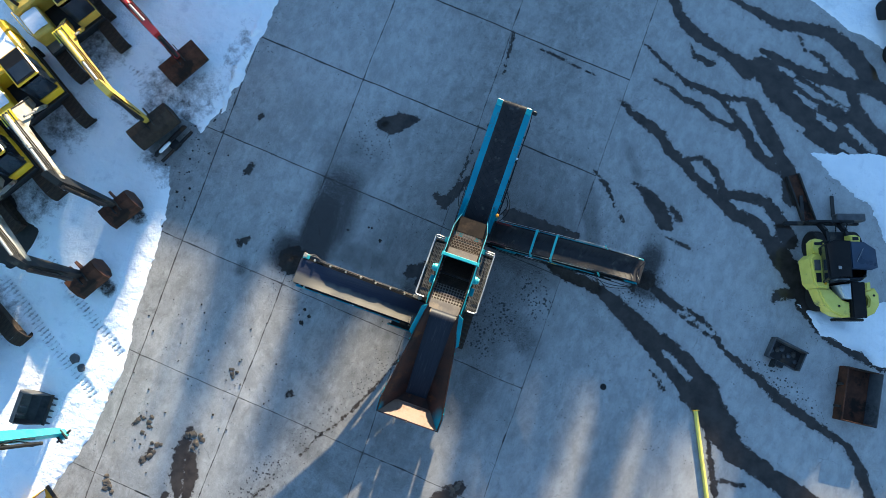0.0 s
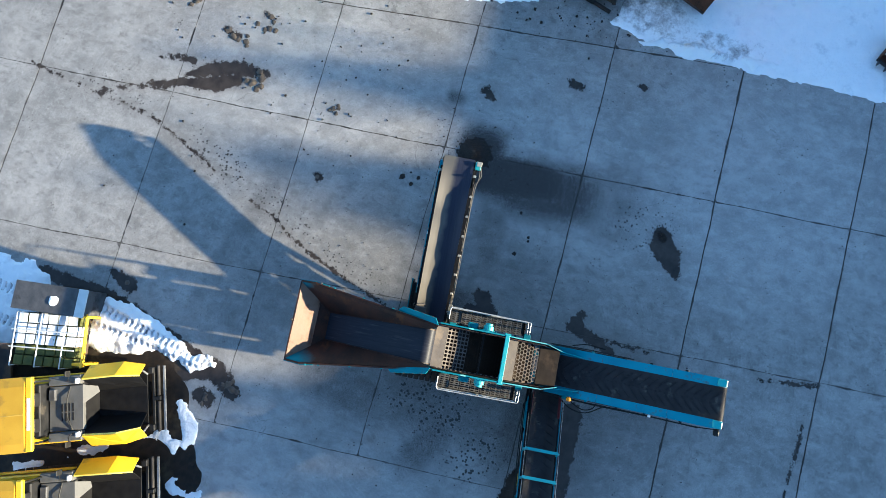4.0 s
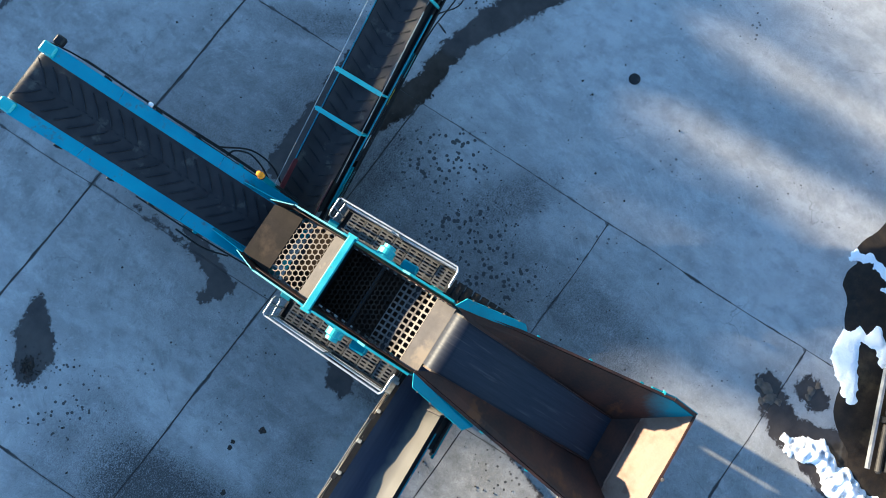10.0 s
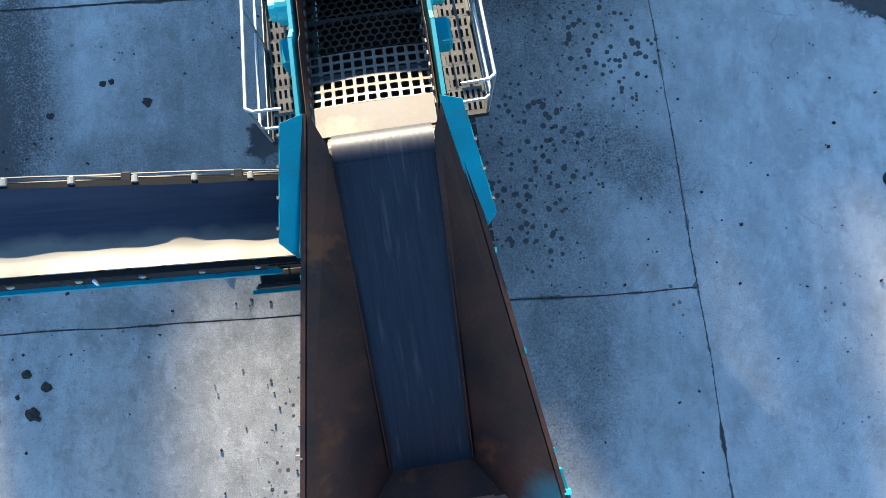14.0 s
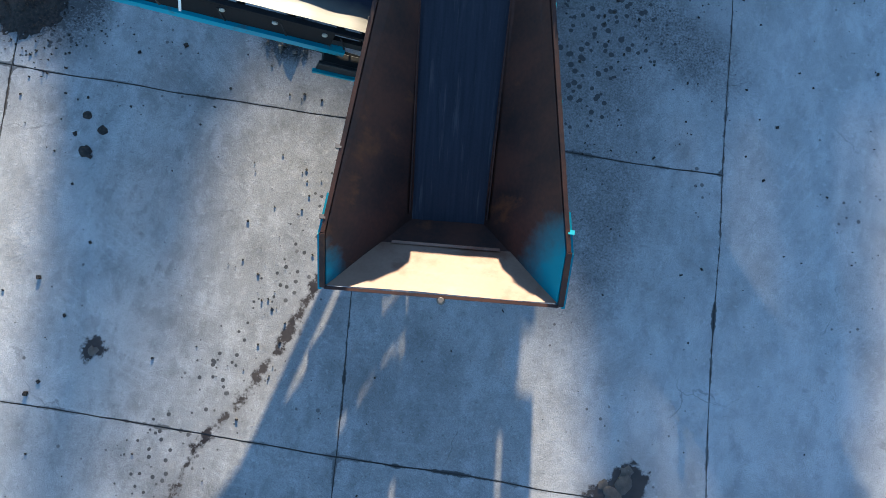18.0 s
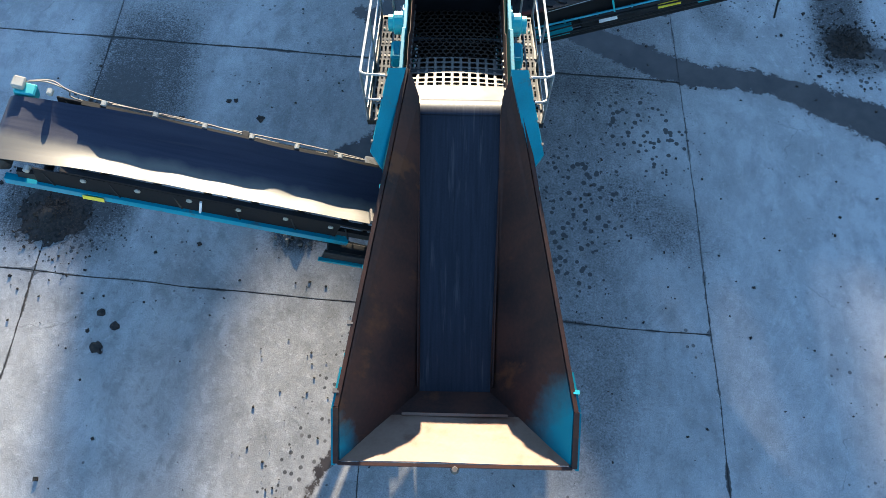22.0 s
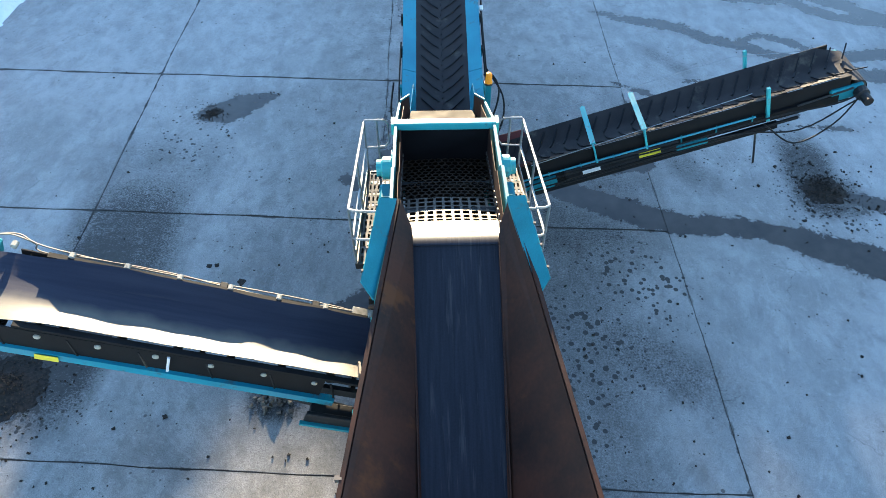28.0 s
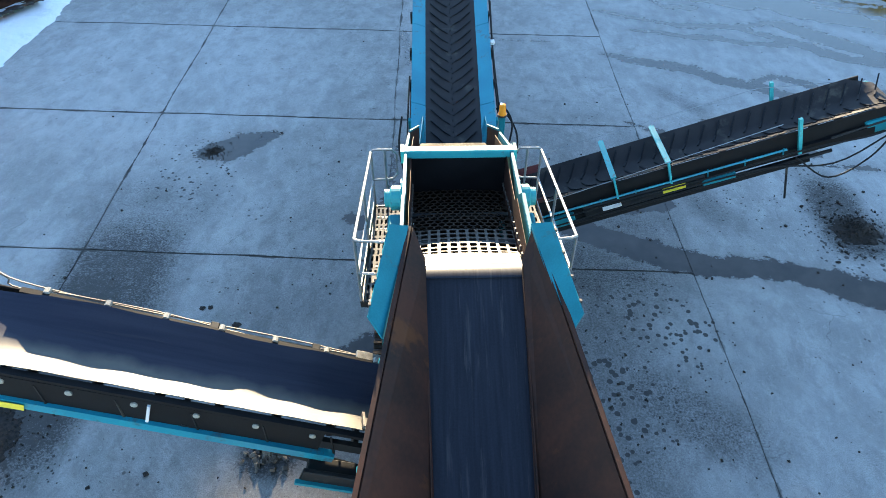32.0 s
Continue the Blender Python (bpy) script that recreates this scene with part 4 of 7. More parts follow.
snow_patch("snow_patch", [(13.4, 9.4), (14.6, 9.9), (16.5, 10.4), (21, 11), (21, 5.5), (18.2, 6.2), (16.4, 7.9), (14.6, 8.6)], .12, "tyre-marked snow beside the wet yard", 0.2, 0.08)
snow_patch("snow_patch", [(14.7, 2.9), (15.9, 2.2), (17.2, 1.9), (21, 1.2), (21, 4.5), (17.4, 4.2), (16.4, 2.9)], .14, "snow packed against the parked wheel loader", 0.2, 0.08)
snow_patch("snow_patch", [(9.0, 16.4), (11.5, 16.1), (13.1, 15.5), (15.5, 15.0), (19, 15), (19, 20), (9, 20)], .12, "snow along the far edge of the yard", 0.2, 0.1)

# bare soil under the parked pavers
_soil = [(3.8, -14.4), (3.3, -11.5), (4.1, -10.5), (5.4, -9.9), (7.6, -9.15), (9.0, -9.3), (10.3, -9.35), (17.6, -9.8), (17.6, -24), (3.8, -24)]
_me, _ = grid_mesh("soil", np.arange(2.5, 18, .15), np.arange(-24, -8, .15), lambda X, Y: 0.012 - 0.25 * np.clip(area_field(X, Y, _soil) + 0.3 * wavy(X, Y, 2.2), -.1, 1) + 0.015 * wavy(X, Y, 6), lambda X, Y, Z: Z > -0.03)
_me.materials.append(SOIL)
tagged(new("soil", _me), "dark wet soil under the parked pavers", "soil", kind="structure")

# ---- the mobile screening plant: own axes, x across, y towards the tail conveyor ----
plant = thing("screening_plant", pose(.93, -.55, 0, 0, 0, 1.6), "teal tracked mobile screening plant with rusty feed hopper and three conveyors", "screening plant")
HC = 0.05    # the hopper's middle line


def hp(u, v, z):
    return (HC + u, v, z)


# feed hopper
LOW_U, LOW_V, LOW_Z = .41, -5.34, 2.30        # foot of the rear wall, at the belt
REAR_U, REAR_V, REAR_Z = 1.125, -6.20, 3.10   # rear rim
BEND_U, BEND_V, BEND_Z = 1.14, -5.72, 3.33    # where the side rim bends down to the rear


def rear(k, u):
    """A place on the rear wall: k up from the belt (0) to the rim (1), u across (-1 to 1)."""
    return hp(u * (LOW_U + k * (REAR_U - LOW_U)), LOW_V + k * (REAR_V - LOW_V), LOW_Z + k * (REAR_Z - LOW_Z))


hopper = part("hopper", plate([rear(0, -1), rear(0, 1), rear(.40, 1), rear(.40, -1)], .02), RUST, plant, "flared steel feed hopper, sunlit part of its rear wall coloured paler")
# upper rear plate: the wall's sunlit part put into a paler rust
bm = bmesh.new()
strip_sheet(bm, [[Vector(rear(k, u)) + Vector((0, .012 + .012 * math.sin(k * 9 + u * 4) * .5, .022)) for u in (-1, -.6, -.2, .2, .6, 1)] for k in (.39, .44, .6, .75, .9, 1.0)], .02)
part("rear_plate", bm, RUST_BRIGHT, hopper, "rear plate in pale orange rust, coloured as sunlit")
bm = bmesh.new()
beam(bm, Vector(rear(.39, -.82)) + Vector((0, .02, .04)), Vector(rear(.39, .82)) + Vector((0, .02, .04)), .03, .02)
part("plate_edge", bm, RUST_BRIGHT, hopper)
for s in (-1, 1):
    def w(u, v, z):
        return (HC + s * u, v, z)
    low, corner, bend = w(LOW_U, LOW_V, LOW_Z), w(REAR_U, REAR_V, REAR_Z), w(BEND_U, BEND_V, BEND_Z)
    pts = [low, bend, w(.60, -2.05, 3.84), w(.49, -2.30, 3.66)]
    worn = WORN_EAST if s > 0 else WORN_WEST
    part("side_wall", plate(pts if s < 0 else pts[::-1], .025), worn, hopper, "dark rusty inner hopper wall")
    pts = [low, corner, bend]
    part("corner_plate", plate(pts if s < 0 else pts[::-1], .022), worn, hopper, "corner plate, teal paint worn down to rust")
    bm = bmesh.new()
    beam(bm, w(REAR_U + .02, REAR_V - .01, REAR_Z + .01), w(BEND_U + .015, BEND_V, BEND_Z + .01), .05, .05)
    beam(bm, w(BEND_U + .012, BEND_V, BEND_Z + .01), w(.615, -2.05, 3.85), .04, .04)
    part("rim", bm, RUST, hopper)
    bm = bmesh.new()
    beam(bm, w(REAR_U + .045, REAR_V - .02, REAR_Z - .02), w(BEND_U + .045, BEND_V, BEND_Z - .03), .035, .08)
    beam(bm, w(BEND_U + .045, BEND_V, BEND_Z - .03), w(BEND_U - .01, BEND_V + .38, BEND_Z + .01), .03, .06)
    part("outer_flange", bm, TEAL, hopper, "teal outer flange of the hopper's corner")
    for k in ((.05,) if s > 0 else (.04, .22)):
        p = Vector(bend).lerp(Vector(w(.60, -2.05, 3.84)), k) + Vector((s * .045, 0, 0))
        part("rim_lug", boxes((p.x - .03, p.x + .03, p.y - .02, p.y + .02, p.z - .03, p.z + .03)), TEAL_LIGHT if s > 0 else DUSTY_STEEL, hopper)
    # skirts along the feeder belt
    part("skirt", plate([w(.425, -5.3, 2.46), w(.475, -2.35, 3.62), w(.475, -2.35, 3.45), w(.425, -5.3, 2.28)], .012, (s, 0, 0)), RUST, hopper)
    # outer ribs and struts below the wall
    for v in (-5.2, -4.3, -3.4):
        k = (v - BEND_V) / 3.67
        uo, zo = BEND_U - .54 * k, BEND_Z + .57 * k
        ui, zi = .47, LOW_Z + (v - LOW_V) * .43
        bm = bmesh.new()
        beam(bm, w(ui + .03, v, zi - .08), w(uo + .03, v, zo - .12), .05, .09)
        part("rib", bm, TEAL, hopper)
    # folded wing plates beside the screen's inlet
    c = .015 - HC
    wing = [w(.60 + s * c, -2.05, 3.86), w(.775 + s * c, -2.15, 3.97), w(.93 + s * c, -3.11, 3.77), w(.81 + s * c, -3.24, 3.64)]
    part("wing_plate", plate(wing if s > 0 else wing[::-1], .02), TEAL, plant, "blue folded wing plate beside the hopper")
    bm = bmesh.new()
    slab_between(bm, [w(.605 + s * c, -2.06, 3.85), w(.80 + s * c, -3.235, 3.635), w(.81 + s * c, -3.22, 3.50), w(.62 + s * c, -2.06, 3.56)], .015, (s, 0, 0))
    bmesh.ops.recalc_face_normals(bm, faces=bm.faces)
    part("wing_lip", bm, TEAL, plant)
    for k in range(4):
        p = Vector(wing[1]).lerp(Vector(wing[2]), .1 + k * .26)
        part("wing_bolt", boxes((p.x - .012, p.x + .012, p.y - .012, p.y + .012, p.z - .01, p.z + .025)), DUSTY_STEEL, plant)
bm = bmesh.new()
beam(bm, hp(-REAR_U, REAR_V - .015, REAR_Z + .005), hp(REAR_U, REAR_V - .015, REAR_Z + .005), .03, .05)
part("rear_rim", bm, RUST, hopper, "thin dark rear rim")
part("rim_bracket", lathe(bmesh.new(), pose(HC, -6.25, REAR_Z + .01), [(.035, -.06), (.045, 0), (.025, .03)], 8), DUSTY_STEEL, hopper)
for u in (-.5, .1, .6):
    bm = bmesh.new()
    beam(bm, hp(u, -6.1, REAR_Z - .18), hp(u * .7, -5.4, LOW_Z - .07), .05, .07)
    part("rear_rib", bm, TEAL, hopper)

# feeder belt, running up into the screen box
DRUM_V, DRUM_Z, DRUM_R = -2.33, 3.28, .24     # head drum under the belt's upper end
bm = bmesh.new()
rows = []
for i in range(25):
    q = i / 24
    v, z = -5.36 + q * (DRUM_V - .08 + 5.36), 2.32 + q * (DRUM_Z + DRUM_R - .025 - 2.32)
    h = .42 + .045 * q
    rows.append([hp(u * h, v, z + .012 * noise.noise((u, v * 1.5, 0))) for u in (-1, -.65, -.22, .22, .65, 1)])
feeder = part("feeder_belt", strip_sheet(bm, rows, .015), RUBBER_NAVY, plant, "smooth black rubber feeder belt", True)
bm = bmesh.new()
rows = []
for i in range(11):
    a = radians(-20 + i * 11)
    rows.append([hp(u * .465, DRUM_V + DRUM_R * math.sin(a), DRUM_Z + DRUM_R * math.cos(a) + .004) for u in (-1, -.5, 0, .5, 1)])
part("belt_turn", strip_sheet(bm, rows, .015), RUBBER_NAVY, feeder, "belt where it turns over the head drum", True)
part("head_drum", lathe(bmesh.new(), Matrix.Translation((HC - .5, DRUM_V, DRUM_Z)) @ Matrix.Rotation(radians(90), 4, 'Y'), [(.215, 0), (.215, 1.0)], 18), DARK_STEEL, feeder)
part("feeder_frame", boxes((HC - .52, HC + .52, -5.4, -5.25, 1.55, 2.2), (HC - .56, HC - .48, -5.4, -2.3, 1.55, 2.12), (HC + .48, HC + .56, -5.4, -2.3, 1.55, 2.12), bev=.01), BLACK_PAINT, plant)

# chassis, crawlers
part("chassis", boxes((-.42, -.26, -5.2, 2.4, .75, 1.05), (.26, .42, -5.2, 2.4, .75, 1.05), (-.42, .42, -4.9, -4.7, .78, 1.0), (-.42, .42, -1.2, -.9, .78, 1.0), (-.42, .42, 1.6, 1.85, .78, 1.0), bev=.012), TEAL, plant)
for x0 in (-.5, .38):
    for v, zt in ((-5.0, 2.0), (-2.8, 2.9)):
        part("hopper_leg", boxes((x0, x0 + .12, v, v + .15, 1.0, zt)), TEAL, plant)
part("engine_house", boxes((-.6, .55, -1.4, .6, 1.05, 1.75), bev=.04), TEAL, plant)
for s in (-1, 1):
    frame_bm = boxes((s * 1.0 - .12, s * 1.0 + .12, -2.9, -.6, .28, .52), bev=.03)
    crawler = part("crawler", frame_bm, BLACK_PAINT, plant, "steel crawler track under the plant")
    loop = []
    for i in range(34):
        q = i / 34 * (2 * 2.2 + math.tau * .30)
        if q < 2.2:
            loop.append((-2.85 + q, .72, 0))
        elif q < 2.2 + math.pi * .30:
            a = (q - 2.2) / .30
            loop.append((-.65 + .30 * math.sin(a), .3925 + .3275 * math.cos(a), a))
        elif q < 4.4 + math.pi * .30:
            loop.append((-.65 - (q - 2.2 - math.pi * .30), .065, math.pi))
        else:
            a = (q - 4.4 - math.pi * .30) / .30
            loop.append((-2.85 - .30 * math.sin(a), .3925 - .3275 * math.cos(a), math.pi + a))
    shoe = None
    for (v, z, a) in loop:
        m = Matrix.Translation((s * 1.0, v, z)) @ Matrix.Rotation(-a, 4, 'X')
        if shoe is None:
            bm = boxes((-.2, .2, -.075, .075, -.015, .015), (-.2, .2, -.02, .02, .015, .045))
            shoe = mesh_of(bm, "track_shoe")
            shoe.materials.append(TRACK_MUD)
        o = part("track_shoe", shoe, TRACK_MUD, crawler)
        o.matrix_basis = m
    for v in (-2.85, -.65):
        part("track_wheel", lathe(bmesh.new(), Matrix.Translation((s * 1.0 - .08, v, .42)) @ Matrix.Rotation(radians(90), 4, 'Y'), [(.1, -.03), (.26, 0), (.26, .16), (.1, .19)], 16), DARK_STEEL, crawler)
    for v in (-2.5, -1.3):
        part("axle", boxes((min(s * .3, s * .95), max(s * .3, s * .95), v, v + .2, .6, .8)), BLACK_PAINT, plant)

# screen box
def deck_z(v):
    return 3.21 - .27 * (v + 1.76)


screen = part("screen_box", boxes((-.60, .60, -1.9, .9, 1.75, 1.80)), DECK_SHADED, plant, "teal vibrating screen box with punched decks")
for s in (-1, 1):
    pts = [(s * .64, -2.0, 3.60), (s * .64, -1.2, 3.56), (s * .64, -1.05, 3.42), (s * .64, -.1, 3.36), (s * .64, .1, 3.32), (s * .64, 1.2, 2.80), (s * .64, 1.3, 1.75), (s * .64, .9, 1.5), (s * .64, -1.6, 2.2), (s * .64, -2.15, 2.7)]
    part("side_plate", plate(pts if s > 0 else pts[::-1], .03), TEAL, screen, "teal screen box side with worn dusty edges")
    lin = [(s * .600, v, z - .06) for _, v, z in pts[:6]] + [(s * .600, 1.2, 2.0), (s * .600, -2.1, 3.0)]
    part("wear_liner", plate(lin, .006, (s, 0, 0)), RUST, screen, "rusty inner wear liner")
    bm = bmesh.new()
    for a, b in zip(pts[:4], pts[1:5]):
        beam(bm, (a[0] + s * .02, a[1], a[2]), (b[0] + s * .02, b[1], b[2]), .036, .03)
    part("top_flange", bm, TEAL, screen, "teal flange along the screen box side")
    fl = [(s * .64, 1.2, 2.81), (s * .52, 1.66, 2.60), (s * .52, 1.66, 1.8), (s * .64, 1.2, 1.75)]
    part("discharge_cheek", plate(fl if s > 0 else fl[::-1], .02), RUST, screen)
    bm = bmesh.new()
    beam(bm, (s * .645, 1.2, 2.83), (s * .525, 1.66, 2.62), .02, .03)
    part("cheek_edge", bm, TEAL, screen)
    # liner strip with bolts inside the wall
    part("liner", plate([(s * .615, -2.0, deck_z(-2.0) + .12), (s * .615, 1.1, deck_z(1.1) + .12), (s * .615, 1.1, deck_z(1.1)), (s * .615, -2.0, deck_z(-2.0))], .012, (s, 0, 0)), RUST, screen)
    bolt = None
    for i in range(14):
        v = -1.9 + i * .14
        if bolt is None:
            bolt = mesh_of(boxes((-.018, .018, -.03, .03, -.025, .025), bev=.006), "wedge_block")
            bolt.materials.append(DUSTY_STEEL)
        o = part("wedge_block", bolt, DUSTY_STEEL, screen)
        o.matrix_basis = pose(s * .595, v, deck_z(v) + .06 + .01 * (i % 2), -23)
    # exciter housings
    bm = lathe(bmesh.new(), Matrix.Translation((s * .66, -.62, 3.06)) @ Matrix.Rotation(s * radians(90), 4, 'Y'), [(.24, 0), (.24, .05), (.15, .06), (.15, .17), (.11, .19), (.11, .25), (.05, .26)], 20)
    part("exciter_housing", bm, TEAL_LIGHT, screen, "round turquoise exciter housing")
    part("exciter_guard", boxes((min(s * .68, s * .86), max(s * .68, s * .86), -1.22, -.92, 2.86, 3.08), bev=.03), TEAL, screen)
    for v, z in ((-1.75, 2.3), (.55, 1.9)):
        part("spring_seat", boxes((min(s * .66, s * .84), max(s * .66, s * .84), v, v + .2, z, z + .11), bev=.01), TEAL, screen)
    for v, z in ((-1.65, 2.2), (.65, 1.8)):
        paths = [[(s * .75 + .06 * math.cos(k * .7), v + .06 * math.sin(k * .7), z - .22 + k * .008) for k in range(42)]]
        part("coil_spring", tubes(paths, .014, 5), DARK_STEEL, screen)
bm = bmesh.new()
box(bm, -.70, .70, -.12, .0, 3.275, 3.39, .012)
part("cross_bar", bm, TEAL_LIGHT, screen, "turquoise cross bar over the screen")
part("curtain", boxes((-.6, .6, -.06, -.042, deck_z(-.05) - .05, 3.28)), BITUMEN, screen, "dark rubber curtain under the cross bar")
for s in (-1, 1):
    part("end_bracket", boxes((s * .70 - .02, s * .70 + .02, -.14, .02, 3.23, 3.405)), TEAL_LIGHT, screen)


def deck_place(v0):
    return lambda x, y: (-.60 + x, v0 + y, deck_z(v0 + y) - .045 * min(1, max(0, (y + v0 + 1.755) / .15)) * min(1, max(0, -(y + v0) / .3)) - .10 * abs(x - .6) ** 2)


part("feed_plate", plate([(-.60, -2.09, deck_z(-2.09)), (.60, -2.09, deck_z(-2.09)), (.60, -1.76, deck_z(-1.76)), (-.60, -1.76, deck_z(-1.76))], .015), DUSTY_STEEL, screen, "dusty cream feed plate")
part("square_mesh", punched(1.2, 11, 6, .105, .039, deck_place(-1.755)), SCREEN_PLATE, screen, "punched plate with square holes")
# rear hex plate: same deck as the later one, shade put into its colour
part("hex_mesh", honeycomb(1.2, 13, 13, .0125, deck_place(-1.125)), DECK_SHADED, screen, "punched plate with round holes, coloured dark for the shade there")
part("deck_strip", plate([(-.60, -.03, deck_z(-.03)), (.60, -.03, deck_z(-.03)), (.60, .34, deck_z(.34)), (-.60, .34, deck_z(.34))], .015), DUSTY_STEEL, screen, "dusty plain strip of the deck")
part("hex_mesh", honeycomb(1.2, 11, 7, .012, deck_place(.345)), SCREEN_PLATE, screen, "dusty punched plate with hexagonal holes")
part("discharge_plate", plate([(-.60, 1.045, deck_z(1.045)), (.60, 1.045, deck_z(1.045)), (.50, 1.66, deck_z(1.66) + .02), (-.50, 1.66, deck_z(1.66) + .02)], .015), BROWN_PLATE, screen, "brown steel discharge lip")
# unseen plate, added to keep low sun from entering under the deck
part("baffle", boxes((-.6, .6, .10, .115, 1.85, deck_z(.11) - .02)), BLACK_PAINT, screen)
part("inner_back", boxes((-.6, .6, -2.1, -2.07, 2.4, 3.2)), DECK_SHADED, screen)
for v in (-1.4, -.7, 0.05, .7):
    part("deck_bearer", boxes((-.6, .6, v - .03, v + .03, deck_z(v) - .16, deck_z(v) - .07)), BLACK_PAINT, screen)
part("lower_deck", plate([(-.58, -1.9, 2.75), (.58, -1.9, 2.75), (.58, 1.0, 1.62), (-.58, 1.0, 1.62)], .02), DECK_SHADED, screen)

# walkways with rails, one on each side
slot_tread = None
for s in (-1, 1):
    ui, uo = .78, 1.14
    walkway = part("walkway", beams([((s * (ui + .01), -1.78, 1.93), (s * (ui + .01), .58, 1.93)), ((s * (uo + .02), -1.78, 1.93), (s * (uo + .02), .58, 1.93)), ((s * ui, -1.76, 1.93), (s * uo, -1.76, 1.93)), ((s * ui, .56, 1.93), (s * uo, .56, 1.93))], .04, .10), BLACK_PAINT, plant, "slotted service walkway with handrails")
    if slot_tread is None:
        bm = bmesh.new()
        # a pressed tread with two rows of slots
        xs = [-.19] + [x for k in range(6) for x in (-.165 + k * .06, -.165 + k * .06 + .028)] + [.19]
        ys = [-.145, -.115, -.02, .02, .115, .145]
        g = [[bm.verts.new((x, y, 0)) for x in xs] for y in ys]
        for j in range(len(ys) - 1):
            for i in range(len(xs) - 1):
                if j in (1, 3) and i % 2 == 1:
                    continue
                bm.faces.new((g[j][i], g[j][i + 1], g[j + 1][i + 1], g[j + 1][i]))
        box(bm, -.19, .19, -.147, -.140, -.05, .001)
        box(bm, -.19, .19, .140, .147, -.05, .001)
        slot_tread = mesh_of(bm, "tread")
        slot_tread.materials.append(TREAD)
    for k in range(7):
        o = part("tread", slot_tread, TREAD, walkway)
        o.matrix_basis = pose(s * .955, -1.6 + k * .315, 1.985 + .22 * (2.14 - k * .315))
    part("gangway_plate", plate([(s * .80, -1.75, 1.9), (s * 1.14, -1.75, 1.9), (s * 1.14, .55, 1.9), (s * .80, .55, 1.9)], .004, (0, 0, 1)), BLACK_PAINT, walkway)
    for v in (-1.76, -.62, .54):
        part("post", bar((s * 1.165, v, 1.9), (s * 1.165, v, 2.93), .017), GALV, walkway)
    for z in (2.93, 2.45):
        part("handrail", bar((s * 1.165, -1.76, z), (s * 1.165, .54, z), .017), GALV, walkway, "galvanised tube handrail")
    part("end_hoop", tubes([[(s * 1.165, .54, 2.93), (s * 1.14, .58, 2.95), (s * .88, .58, 2.95), (s * .82, .58, 2.88), (s * .82, .58, 2.55), (s * .88, .58, 2.46), (s * 1.165, .56, 2.45)]], .017, 8), GALV, walkway)
    part("end_post", bar((s * .98, .58, 1.9), (s * .98, .58, 2.95), .017), GALV, walkway)
    for z in (2.93, 2.45):
        part("rear_hoop", tubes([[(s * 1.165, -1.76, z), (s * 1.1, -1.8, z), (s * .84, -1.8, z - .02)]], .017, 8), GALV, walkway)
    part("kick_plate", boxes((min(s * 1.175, s * 1.183), max(s * 1.175, s * 1.183), -1.76, .54, 1.95, 2.08)), GALV, walkway)
    # the walkway climbs with the screen
    for o in [walkway] + list(walkway.children):
        if o.data != slot_tread:
            for q in o.data.vertices:
                q.co.z += .22 * (.54 - q.co.y)
    for v in (-1.5, .3):
        part("bracket", beams([((s * .5, v, 1.7), (s * 1.15, v, 1.88 + .22 * (.54 - v)))], .05, .07), TEAL, walkway)


# ---- conveyors ----
def conveyor_place(p0, p1):
    """Frame along a belt line: x across (to the right when looking outward), y outward, z up from the belt."""
    p0, p1 = Vector(p0), Vector(p1)
    y = (p1 - p0).normalized()
    x = y.cross(Vector((0, 0, 1))).normalized()
    z = x.cross(y)
    m = Matrix((x, y, z)).transposed().to_4x4()
    m.translation = p0
    return m, (p1 - p0).length


def belt_rows(length, half, trough, flat_end=0.6, sag=0.0, n=40, wave=0.0):
    us = (-1, -.72, -.4, -.15, .15, .4, .72, 1)
    rows = []
    for i in range(n + 1):
        y = length * i / n
        k = trough * min(1, (length - y) / flat_end)
        k = max(k, 0)
        rows.append([(u * half, y, (k + (wave * (math.sin(y * 2.3) + .7 * math.sin(y * 5.1 + 1)) if u > 0 else 0)) * max(0, abs(u) - .38) / .62 + sag * math.sin(i * .9 + u)) for u in us])
    for a in (20, 50, 80, 110, 140, 170):
        rows.append([(u * half, length + .14 * math.sin(radians(a)), -.14 + .14 * math.cos(radians(a))) for u in us])
    return rows


def chevrons(parent, length, half, pitch, trough, mat, start=.2, rise=.19):
    me = None
    k = 0
    y = start
    while y < length + .05:
        if me is None:
            bm = bmesh.new()
            for s in (-1, 1):
                q = [(s * half * .13, -rise * .6), (s * half * .40, -rise * .28), (s * half * .86, rise * .4), (s * half * .86, rise * .4 + .024), (s * half * .40, -rise * .28 + .024), (s * half * .13, -rise * .6 + .024)]
                zz = [0, 0, trough * (.86 - .38) / .62, trough * (.86 - .38) / .62, 0, 0]
                a = [bm.verts.new((x, yy, z + .022)) for (x, yy), z in zip(q, zz)]
                b = [bm.verts.new((x, yy, z)) for (x, yy), z in zip(q, zz)]
                bm.faces.new((a[0], a[1], a[4], a[5]))
                bm.faces.new((a[1], a[2], a[3], a[4]))
                for i in range(6):
                    j = (i + 1) % 6
                    bm.faces.new((a[j], a[i], b[i], b[j]))
            bmesh.ops.recalc_face_normals(bm, faces=bm.faces)
            me = mesh_of(bm, "chevron_cleat")
            me.materials.append(mat)
        o = part("chevron_cleat", me, mat, parent)
        o.matrix_basis = Matrix.Translation((0, y, .003))
        y += pitch
        k += 1


